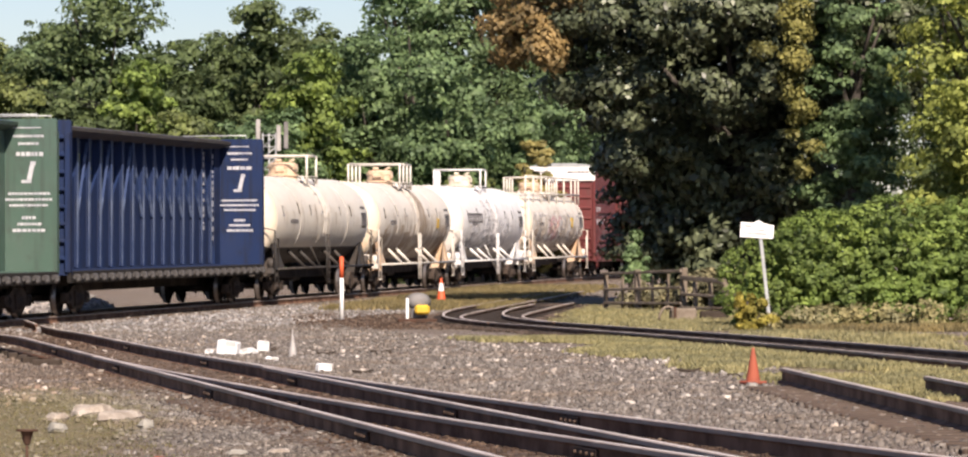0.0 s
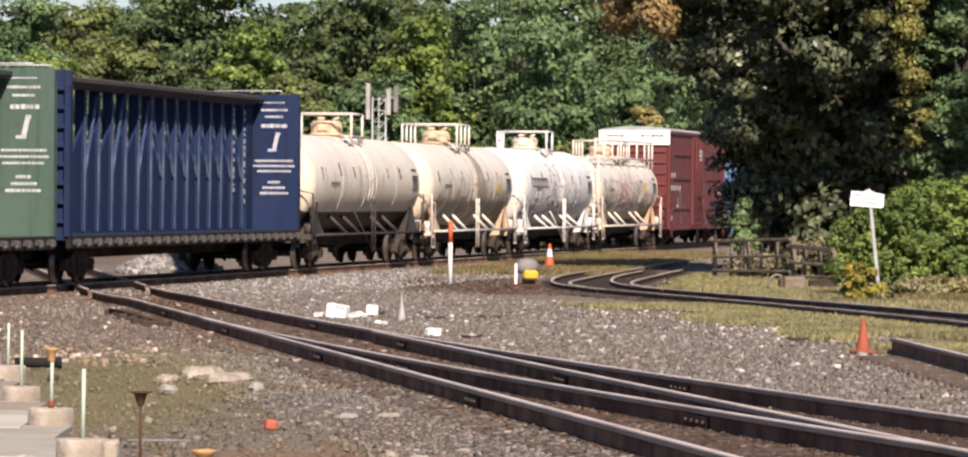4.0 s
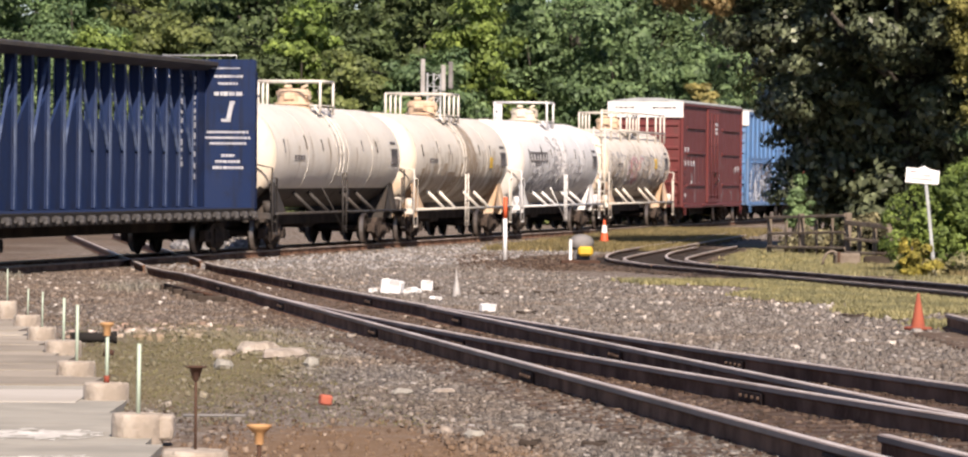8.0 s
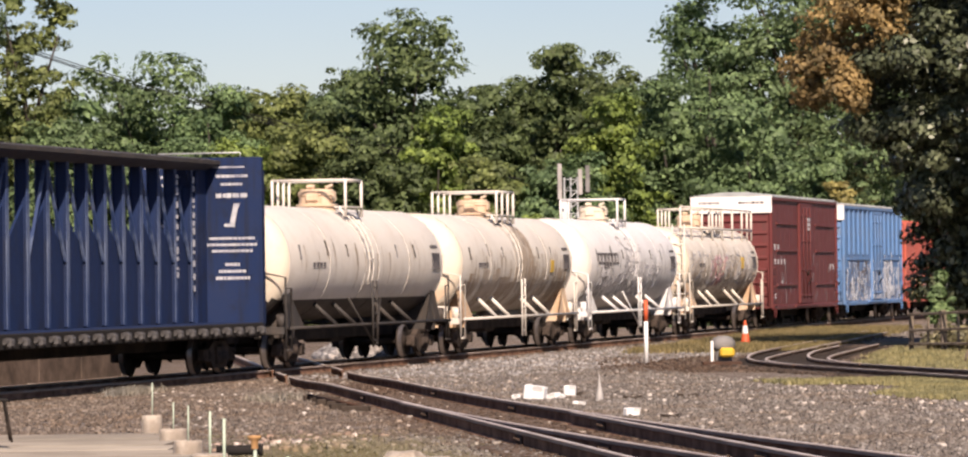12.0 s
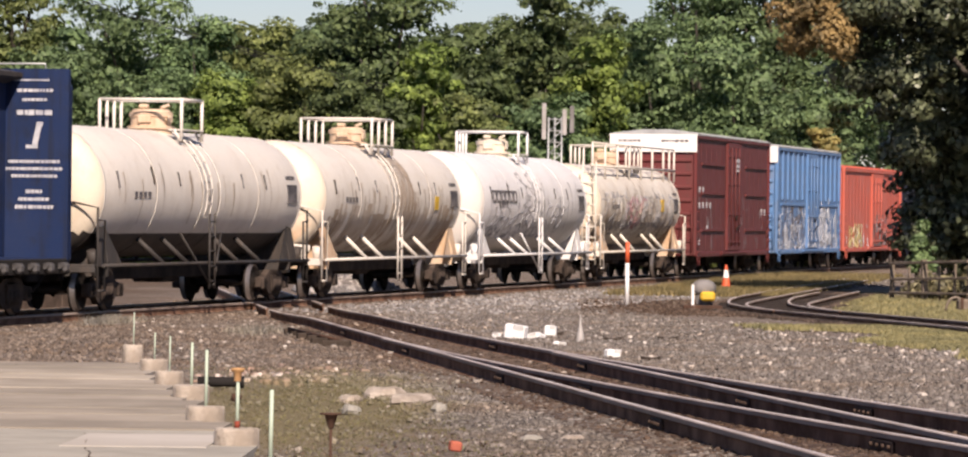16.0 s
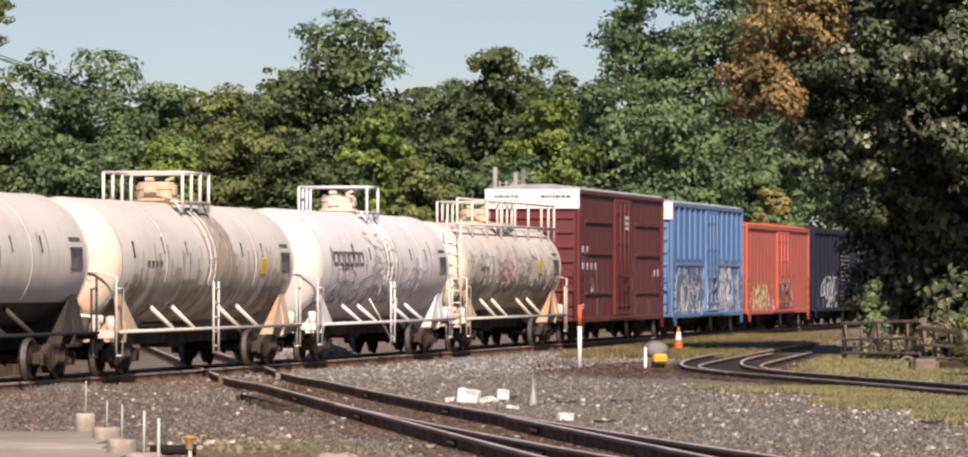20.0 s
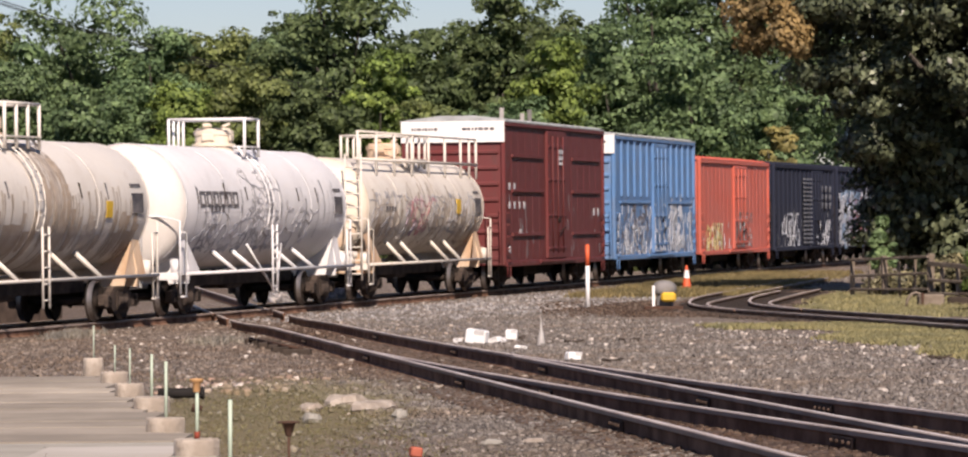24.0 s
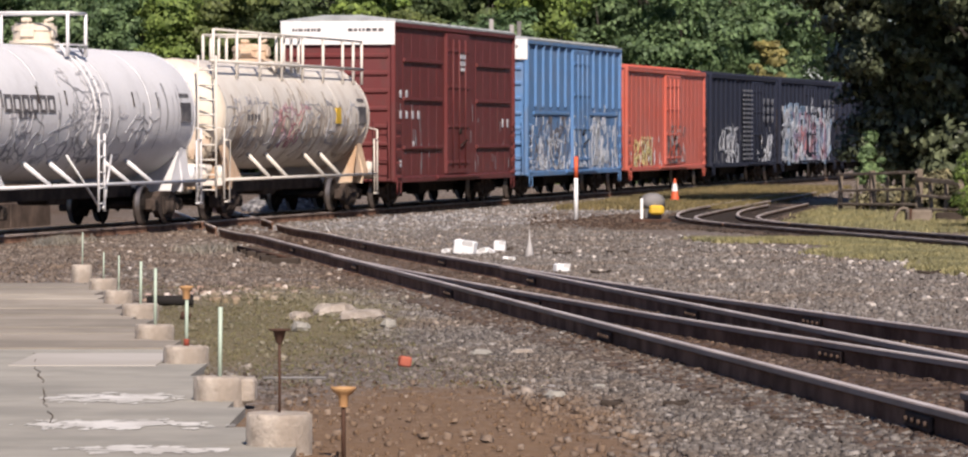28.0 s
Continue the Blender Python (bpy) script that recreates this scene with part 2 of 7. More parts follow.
M_SPRAYY = plain("yellow_spray", (0.62, 0.52, 0.22), (0.4, 0.35, 0.22), 3.0, rough=0.6)
M_SPRAYB = plain("pale_blue_spray", (0.30, 0.42, 0.56), (0.16, 0.24, 0.36), 3.0, rough=0.6)
M_SPRAYD = plain("dark_spray", (0.06, 0.06, 0.07), (0.15, 0.13, 0.13), 3.0, rough=0.6)
M_GEAR = plain("greasy_running_gear", (0.013, 0.011, 0.010), (0.045, 0.034, 0.028), 7.0, rough=0.86)
M_TREAD = plain("polished_wheel_steel", (0.34, 0.31, 0.29), (0.13, 0.11, 0.10), 6.0, rough=0.4, metal=0.8)
M_RAIL = plain("rusty_rail_steel", (0.10, 0.052, 0.033), (0.25, 0.145, 0.098), 11.0, rough=0.9)
M_JOINT = plain("dull_brown_iron", (0.045, 0.030, 0.024), (0.085, 0.058, 0.046), 8.0, rough=0.9)
M_FRAME = plain("dusty_cast_steel", (0.030, 0.024, 0.021), (0.085, 0.064, 0.052), 9.0, rough=0.9)
M_HEAD = plain("worn_rail_head", (0.62, 0.55, 0.51), (0.40, 0.335, 0.295), 3.0, rough=0.5, metal=0.1, bump=0.1)
# Worn steel, made paler to carry the light on the head's sides.
M_HEADSIDE = plain("worn_lit_side_of_rail_head", (0.30, 0.235, 0.20), (0.17, 0.125, 0.10), 3.0, rough=0.6)
M_TIE = plain("weathered_tie_wood", (0.070, 0.050, 0.040), (0.13, 0.10, 0.08), 6.0, rough=0.95, vary=0.5)
M_CONC = plain("pale_concrete", (0.49, 0.43, 0.365), (0.29, 0.245, 0.20), 16.0, rough=0.95, bump=0.8, depth=0.03)
M_SLAB = plain("worn_grey_slab", (0.36, 0.34, 0.295), (0.265, 0.252, 0.22), 5.0, rough=0.95, vary=0.10)
M_WASH = plain("whitewashed_slab", (0.68, 0.66, 0.62), (0.43, 0.41, 0.37), 9.0, rough=0.95)
M_BOARD = plain("greyed_deck_board", (0.43, 0.38, 0.315), (0.29, 0.255, 0.21), 4.0, rough=0.95, vary=0.5)
M_DULLCONE = plain("dull_orange_rubber", (0.32, 0.075, 0.038), (0.21, 0.055, 0.03), 6.0, rough=0.8)
M_CONE = plain("traffic_orange_rubber", (0.60, 0.10, 0.032), (0.46, 0.075, 0.028), 5.0, rough=0.6)
M_REFL = plain("white_collar_film", (0.78, 0.78, 0.78), (0.65, 0.64, 0.62), 5.0, rough=0.5)
M_SIGN = plain("white_sign_face", (0.80, 0.80, 0.80), (0.70, 0.69, 0.67), 4.0, rough=0.5, bump=0.05)
M_GALV = plain("galvanised_steel", (0.42, 0.44, 0.44), (0.32, 0.33, 0.33), 8.0, rough=0.5, metal=0.4)
M_RODG = plain("pale_green_stake", (0.42, 0.52, 0.42), (0.35, 0.40, 0.32), 8.0, rough=0.6)
M_CAP = plain("faded_yellow_cap", (0.46, 0.28, 0.12), (0.30, 0.14, 0.06), 9.0, rough=0.7)
M_RUST = plain("rusted_iron", (0.085, 0.045, 0.030), (0.05, 0.032, 0.025), 9.0, rough=0.9)
M_BLACK = plain("black_plastic", (0.018, 0.016, 0.015), (0.022, 0.020, 0.019), 6.0, rough=0.9)
M_POLE = plain("old_pole_wood", (0.19, 0.098, 0.07), (0.085, 0.047, 0.036), 5.0, rough=0.95)
M_BARK = plain("tree_bark", (0.045, 0.039, 0.033), (0.075, 0.066, 0.057), 3.0, rough=0.95)
M_OILBED = plain("oily_cinder_bed", (0.024, 0.018, 0.015), (0.050, 0.038, 0.031), 9.0, rough=0.97, bump=1.0, depth=0.05)
M_CINDER = plain("rusty_cinder_bed", (0.050, 0.030, 0.021), (0.115, 0.074, 0.055), 9.0, rough=0.97, bump=1.0, depth=0.05)
M_WIRE = plain("black_wire", (0.03, 0.03, 0.03), None, 3.0)

F_MID = foliage("mid_green_leaves", (0.104, 0.172, 0.080), (0.205, 0.305, 0.145))
F_DARK = foliage("deep_green_leaves", (0.076, 0.116, 0.050), (0.158, 0.215, 0.092))
F_LIME = foliage("yellow_green_leaves", (0.14, 0.212, 0.055), (0.27, 0.36, 0.095))
# Distance haze is put into this greyed leaf colour.
F_PALE = foliage("hazed_green_leaves", (0.15, 0.195, 0.13), (0.26, 0.31, 0.21))
F_OLIVE = foliage("olive_leaves", (0.122, 0.162, 0.057), (0.24, 0.285, 0.105))
F_RUSSET = foliage("russet_autumn_leaves", (0.215, 0.155, 0.072), (0.40, 0.285, 0.13))
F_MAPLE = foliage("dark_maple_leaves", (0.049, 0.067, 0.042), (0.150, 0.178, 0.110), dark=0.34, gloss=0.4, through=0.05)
F_VINE = foliage("bright_vine_leaves", (0.115, 0.185, 0.044), (0.225, 0.305, 0.078), through=0.3)
F_GOLD = foliage("golden_leaves", (0.20, 0.18, 0.065), (0.35, 0.31, 0.12))
F_VINEGOLD = foliage("yellowing_vine_leaves", (0.155, 0.155, 0.05), (0.30, 0.285, 0.10))
F_YELLOW = foliage("bright_yellow_leaves", (0.30, 0.26, 0.05), (0.50, 0.43, 0.10))
F_SUNNY = foliage("sunlit_yellow_green_leaves", (0.22, 0.265, 0.065), (0.38, 0.43, 0.12))
F_GRASS = foliage("dry_green_grass", (0.205, 0.19, 0.095), (0.31, 0.28, 0.15), dark=0.85, through=0.2)
F_MOSS = foliage("dull_moss_blades", (0.11, 0.10, 0.05), (0.17, 0.155, 0.075), dark=0.6, through=0.1)
F_DRYWEED = foliage("dry_grey_weed_stalks", (0.17, 0.155, 0.135), (0.29, 0.265, 0.235), dark=0.5, through=0.1)
F_BRAMBLE = foliage("dull_bramble_leaves", (0.11, 0.105, 0.06), (0.26, 0.235, 0.14), dark=0.45, through=0.15)
F_STRAW = foliage("straw_grass", (0.22, 0.18, 0.085), (0.34, 0.27, 0.14), dark=0.5)


def ground_mat():
    m, n, l, b = material("gravel_and_dirt", 0.97)
    co = n.new("ShaderNodeNewGeometry").outputs["Position"]
    v = n.new("ShaderNodeTexVoronoi")
    v.inputs["Scale"].default_value = 26.0
    l.new(co, v.inputs["Vector"])
    r = n.new("ShaderNodeValToRGB")
    for i, (at, col) in enumerate(((0.0, (0.060, 0.049, 0.042)), (1.0, (0.34, 0.30, 0.27)), (0.45, (0.145, 0.122, 0.104)), (0.8, (0.225, 0.195, 0.17)))):
        e = r.color_ramp.elements[i] if i < 2 else r.color_ramp.elements.new(at)
        e.position, e.color = at, (*col, 1)
    sep = n.new("ShaderNodeSeparateColor")
    l.new(v.outputs["Color"], sep.inputs[0])
    l.new(sep.outputs[0], r.inputs[0])
    c = mixed(n, l, times(n, l, ramped(n, l, noise_of(n, l, co, 0.28, 5), 0.42, 0.68), 0.55), r.outputs[0], (0.19, 0.135, 0.095))
    c = mixed(n, l, times(n, l, ramped(n, l, noise_of(n, l, co, 0.9, 6), 0.55, 0.75), 0.6), c, (0.10, 0.08, 0.065))

    def zone(x, y, rx, ry, colour, most, grain):
        """Another ground colour in an uneven patch round one place."""
        nonlocal c
        c = mixed(n, l, times(n, l, patch_mask(n, l, co, x, y, rx, ry, grain), most), c, colour)

    zone(*MOSS[:4], (0.17, 0.145, 0.075), 0.7, MOSS[4])
    zone(*DIRT[:4], (0.19, 0.118, 0.066), 0.75, DIRT[4])
    zone(-5.5, 96, 1.6, 9, (0.15, 0.09, 0.07), 0.7, 1.0)         # rust between the crossing rails
    zone(8.2, 68, 2.0, 17, (0.22, 0.19, 0.095), 0.6, 1.0)         # verge of the curve
    zone(9.5, 118, 6, 26, (0.19, 0.17, 0.085), 0.7, 0.6)         # grass beyond
    zone(-1.5, 88, 2.5, 14, (0.23, 0.22, 0.22), 0.55, 0.8)       # newer grey stone
    zone(-7.5, 84, 4.0, 24, (0.115, 0.088, 0.072), 0.75, 0.7)    # grimy brown bed, with the shade under the train painted in
    zone(-12.5, 100, 4.0, 30, (0.11, 0.085, 0.068), 0.7, 0.5)    # brown soil, darkened for the train's shade behind it
    zone(-22, 150, 16, 60, (0.095, 0.068, 0.050), 0.85, 0.3)     # brown soil beyond the train
    zone(4.0, 107, 2.0, 6, (0.12, 0.082, 0.060), 0.8, 1.5)       # rusty dirt round the switch
    b.inputs["Specular IOR Level"].default_value = 0.08
    l.new(c, b.inputs["Base Color"])
    bumped(n, l, b, v.outputs["Distance"], 0.6, 0.03)
    return m


M_GROUND = ground_mat()
M_STONE = stone_mat("crushed_stone", ((0.0, (0.098, 0.088, 0.081)), (1.0, (0.31, 0.29, 0.272)), (0.5, (0.152, 0.137, 0.125)), (0.9, (0.205, 0.188, 0.173))))
M_DARKST = stone_mat("dark_crushed_stone", ((0.0, (0.062, 0.056, 0.052)), (1.0, (0.32, 0.30, 0.28)), (0.5, (0.115, 0.103, 0.094)), (0.9, (0.18, 0.165, 0.15))))
M_GRIMEST = stone_mat("grimy_stone", ((0.0, (0.082, 0.068, 0.058)), (1.0, (0.23, 0.197, 0.17)), (0.5, (0.13, 0.106, 0.089))))
M_BALLAST = stone_mat("rusty_ballast", ((0.0, (0.034, 0.025, 0.020)), (1.0, (0.16, 0.122, 0.098)), (0.55, (0.070, 0.047, 0.035))))
M_BEDST = stone_mat("oily_dark_ballast", ((0.0, (0.026, 0.021, 0.018)), (1.0, (0.11, 0.088, 0.075)), (0.5, (0.052, 0.039, 0.032))))
M_GREYST = stone_mat("grey_stone", ((0.0, (0.12, 0.115, 0.115)), (1.0, (0.40, 0.39, 0.385)), (0.5, (0.22, 0.215, 0.215))))
M_PALEST = stone_mat("pale_stone", ((0.0, (0.28, 0.25, 0.22)), (1.0, (0.54, 0.50, 0.46)), (0.5, (0.36, 0.32, 0.285))))


# ---- mesh building ----
class Shape:
    """Gathers vertices and faces of one mesh."""

    def __init__(self):
        self.v, self.f, self.smooth, self.slot = [], [], [], []

    def add(self, verts, faces, smooth=False, slot=0):
        k = len(self.v)
        self.v += [tuple(p) for p in verts]
        self.f += [tuple(i + k for i in face) for face in faces]
        self.smooth += [smooth] * len(faces)
        self.slot += [slot] * len(faces)
        return self

    def box(self, c, s, m=None, bevel=0.0, slot=0):
        """A box of centre c and size s, with cut edges where bevel is given; m turns it about its centre."""
        hx, hy, hz = (0.5 * d for d in s)
        b = min(bevel, 0.45 * min(s))
        pts, faces = [], []
        if b <= 0:
            pts = [(x, y, z) for x in (-hx, hx) for y in (-hy, hy) for z in (-hz, hz)]
            faces = [(0, 1, 3, 2), (4, 6, 7, 5), (0, 4, 5, 1), (2, 3, 7, 6), (0, 2, 6, 4), (1, 5, 7, 3)]
        else:
            at = {}
            for sx in (-1, 1):
                for sy in (-1, 1):
                    for sz in (-1, 1):
                        for a in range(3):
                            p = [sx * (hx - b), sy * (hy - b), sz * (hz - b)]
                            p[a] = (sx * hx, sy * hy, sz * hz)[a]
                            at[sx, sy, sz, a] = len(pts)
                            pts.append(tuple(p))
            for a in range(3):
                for s1 in (-1, 1):
                    ring = []
                    for p, q in ((-1, -1), (1, -1), (1, 1), (-1, 1)):
                        k = [0, 0, 0]
                        k[a], k[(a + 1) % 3], k[(a + 2) % 3] = s1, p, q
                        ring.append(at[(*k, a)])
                    faces.append(tuple(ring if s1 > 0 else ring[::-1]))
                for p in (-1, 1):
                    for q in (-1, 1):
                        k0, k1 = [0, 0, 0], [0, 0, 0]
                        o, w = (a + 1) % 3, (a + 2) % 3
                        k0[a], k1[a] = -1, 1
                        k0[o] = k1[o] = p
                        k0[w] = k1[w] = q
                        face = (at[(*k0, o)], at[(*k1, o)], at[(*k1, w)], at[(*k0, w)])
                        faces.append(face if p * q > 0 else face[::-1])
            for sx in (-1, 1):
                for sy in (-1, 1):
                    for sz in (-1, 1):
                        tri = [at[sx, sy, sz, a] for a in range(3)]
                        faces.append(tuple(tri if sx * sy * sz > 0 else tri[::-1]))
        c = Vector(c)
        pts = [c + (m @ Vector(p) if m else Vector(p)) for p in pts]
        return self.add(pts, faces, slot=slot)

    def rod(self, a, b, r, seg=8, r2=None, caps=True, smooth=True, slot=0):
        a, b = Vector(a), Vector(b)
        r2 = r if r2 is None else r2
        q = (b - a).to_track_quat("Z", "Y").to_matrix()
        pts = []
        for p, rad in ((a, r), (b, r2)):
            for i in range(seg):
                t = 2 * math.pi * i / seg
                pts.append(p + q @ Vector((rad * math.cos(t), rad * math.sin(t), 0)))
        self.add(pts, [(i, (i + 1) % seg, seg + (i + 1) % seg, seg + i) for i in range(seg)], smooth, slot)
        if caps:
            k = len(self.v) - 2 * seg
            for face in (tuple(range(k + seg - 1, k - 1, -1)), tuple(range(k + seg, k + 2 * seg))):
                self.f.append(face)
                self.smooth.append(False)
                self.slot.append(slot)
        return self

    def pipe(self, pts, r, seg=6, slot=0):
        """One tube bent along points."""
        pts = [Vector(p) for p in pts]
        k, n = len(self.v), len(pts)
        for i, p in enumerate(pts):
            d = (pts[min(i + 1, n - 1)] - pts[max(i - 1, 0)])
            q = d.to_track_quat("Z", "Y").to_matrix() if d.length > 1e-6 else Matrix.Identity(3)
            self.v += [tuple(p + q @ Vector((r * math.cos(6.28319 * j / seg), r * math.sin(6.28319 * j / seg), 0))) for j in range(seg)]
        faces = [(k + i * seg + j, k + i * seg + (j + 1) % seg, k + (i + 1) * seg + (j + 1) % seg, k + (i + 1) * seg + j) for i in range(n - 1) for j in range(seg)]
        faces += [tuple(range(k + seg - 1, k - 1, -1)), tuple(range(k + (n - 1) * seg, k + n * seg))]
        self.f += faces
        self.smooth += [True] * len(faces)
        self.slot += [slot] * len(faces)
        return self

    def prism(self, outline, y0, y1, slot=0):
        """An outline in x and z, drawn out from y0 to y1."""
        n = len(outline)
        pts = [(x, y0, z) for x, z in outline] + [(x, y1, z) for x, z in outline]
        faces = [tuple(range(n)), tuple(range(2 * n - 1, n - 1, -1))]
        faces += [(i + n, (i + 1) % n + n, (i + 1) % n, i) for i in range(n)]
        return self.add(pts, faces, slot=slot)

    def across(self, outline, x0, x1, slot=0):
        """An outline in y and z, drawn out from x0 to x1."""
        n = len(outline)
        pts = [(x0, y, z) for y, z in outline] + [(x1, y, z) for y, z in outline]
        faces = [tuple(range(n - 1, -1, -1)), tuple(range(n, 2 * n))]
        faces += [(i, (i + 1) % n, (i + 1) % n + n, i + n) for i in range(n)]
        return self.add(pts, faces, slot=slot)

    def lathe(self, profile, axis="x", seg=32, c=(0, 0, 0), slot_of=None):
        """A profile of (along, radius), turned about an axis through c."""
        c, rings = Vector(c), []
        pts = []
        for along, r in profile:
            for i in range(seg):
                t = 2 * math.pi * i / seg
                u, w = r * math.cos(t), r * math.sin(t)
                pts.append(c + Vector({"x": (along, u, w), "y": (u, along, w), "z": (u, w, along)}[axis]))
        faces = []
        flip = axis == "y"
        for j in range(len(profile) - 1):
            for i in range(seg):
                k = (j * seg + i, j * seg + (i + 1) % seg, (j + 1) * seg + (i + 1) % seg, (j + 1) * seg + i)
                faces.append(k if flip else k[::-1])
        k0 = len(self.v)
        self.add(pts, faces, True)
        if slot_of:
            for j in range(len(faces)):
                mid = sum((Vector(pts[q]) for q in faces[j]), Vector()) / 4
                self.slot[len(self.slot) - len(faces) + j] = slot_of(mid)
        return self

    def mesh(self, name, *mats):
        me = bpy.data.meshes.new(name)
        me.from_pydata(self.v, [], self.f)
        me.polygons.foreach_set("use_smooth", self.smooth)
        if len(mats) > 1:
            me.polygons.foreach_set("material_index", self.slot)
        for m in mats:
            me.materials.append(m)
        me.update()
        return me


def part(name, shape, mat, parent, label="", at=None):
    """One mesh object under a thing or under a part. shape: a Shape, or a mesh shared with alike parts."""
    me = shape.mesh(name, *(mat if isinstance(mat, tuple) else (mat,))) if isinstance(shape, Shape) else shape
    ob = new(name, me)
    ob.parent = parent
    if at is not None:
        ob.matrix_basis = at
    if label:
        tagged(ob, label)
    return ob


def thing(name, label, category, at=None, group="", kind=""):
    ob = new(name)
    ob.empty_display_size = 0.2
    if at is not None:
        ob.matrix_basis = at
    return tagged(ob, label, category, group, kind)


def solid(name, shape, mat, label, category, at=None, group="", kind=""):
    """A thing of one mesh."""
    ob = new(name, shape.mesh(name, *(mat if isinstance(mat, tuple) else (mat,))))
    if at is not None:
        ob.matrix_basis = at
    return tagged(ob, label, category, group, kind)


def cloud(name, verts, mat, size):
    """A mesh of many loose faces: verts of shape (faces, corners, 3)."""
    n, k = verts.shape[:2]
    me = bpy.data.meshes.new(name)
    me.vertices.add(n * k)
    me.vertices.foreach_set("co", verts.reshape(-1).astype(np.float32))
    me.loops.add(n * k)
    me.loops.foreach_set("vertex_index", np.arange(n * k, dtype=np.int32))
    me.polygons.add(n)
    me.polygons.foreach_set("loop_start", np.arange(0, n * k, k, dtype=np.int32))
    me.materials.append(mat)
    me.update(calc_edges=True)
    return me


def stones(name, xyz, size, mat, flat=0.7, rng=None):
    """Loose stones: uneven blocks at the given places."""
    n = len(xyz)
    base = np.array([(x, y, z) for x in (-0.5, 0.5) for y in (-0.5, 0.5) for z in (-0.5, 0.5)])
    quad = np.array([(0, 1, 3, 2), (4, 6, 7, 5), (0, 4, 5, 1), (2, 3, 7, 6), (1, 5, 7, 3)])
    v = base[None] * rng.uniform(0.55, 1.0, (n, 8, 3)) * rng.uniform(0.7, 1.3, (n, 1, 3))
    v = v * np.array([1, 1, flat]) * size[:, None, None]
    a, b = rng.uniform(0, 6.3, n), rng.uniform(-0.5, 0.5, n)
    c, s, cb, sb = np.cos(a)[:, None], np.sin(a)[:, None], np.cos(b)[:, None], np.sin(b)[:, None]
    x, y, z = v[..., 0] * cb + v[..., 2] * sb, v[..., 1], -v[..., 0] * sb + v[..., 2] * cb
    v = np.stack([x * c - y * s, x * s + y * c, z], -1) + xyz[:, None]
    me = bpy.data.meshes.new(name)
    me.vertices.add(8 * n)
    me.vertices.foreach_set("co", v.reshape(-1).astype(np.float32))
    idx = (quad[None] + 8 * np.arange(n)[:, None, None]).reshape(-1)
    me.loops.add(len(idx))
    me.loops.foreach_set("vertex_index", idx.astype(np.int32))
    me.polygons.add(5 * n)
    me.polygons.foreach_set("loop_start", np.arange(0, 20 * n, 4, dtype=np.int32))
    me.materials.append(mat)
    me.update(calc_edges=True)
    return me


# ---- plan ----
RAIL_H = 0.18


def main_line(u, w=0.0):
    """The train's track: place and heading (from +y towards +x) at u metres along it, w metres to its near side."""
    v, n = u - 110.0, 12
    head = lambda q: 0.2136 - 1.66e-4 * v * q + 4.76e-6 * (v * q) ** 2
    x = -5.317 + v * sum(math.sin(head((k + 0.5) / n)) for k in range(n)) / n
    y = 107.4 + v * sum(math.cos(head((k + 0.5) / n)) for k in range(n)) / n
    h = head(1.0)
    return x + w * math.cos(h), y - w * math.sin(h), h


def lie(x, y):
    """The height of the ground: it falls gently from the camera to the train's track, and is flat along it."""
    d = np.clip(((x + 5.317 - (y - 107.4) * 0.2168) * 0.977 - 2) / 6, 0, 1)
    return 0.0073 * (100 - np.clip(y, 0, 100)) * d * d * (3 - 2 * d)


def bank(x, y):
    """Ballast heaped between and beside the siding's rails."""
    d = np.maximum(np.maximum(siding_a(y) - x, x - siding_c(y)), 0)
    return 0.022 * np.exp(-(d / 0.7) ** 2) * np.clip((50 - y) / 8, 0, 1)


def siding_a(y):
    return -1.98 - 0.11655 * (y - 60) + 9e-6 * (y - 60) ** 2


def siding_c(y):
    v = y - 60
    return -0.487 - 0.1311 * v + 6.73e-4 * v * v - 6.4e-6 * v ** 3


def curve_r(y):
    """The near rail of the spur: two easy lines joined by a sharp bend."""
    v = y - 105
    return 4.675 + 0.0151 * v + 0.1337 * math.sqrt(v * v + 12.25) - 0.00135 * max(0.0, 82 - y) ** 2


def branch_r(y):
    """The near rail of the track that leaves the spur."""
    q = min(1.0, max(0.0, (y - 97) / 22))
    return curve_r(y) - q * q * (3 - 2 * q)


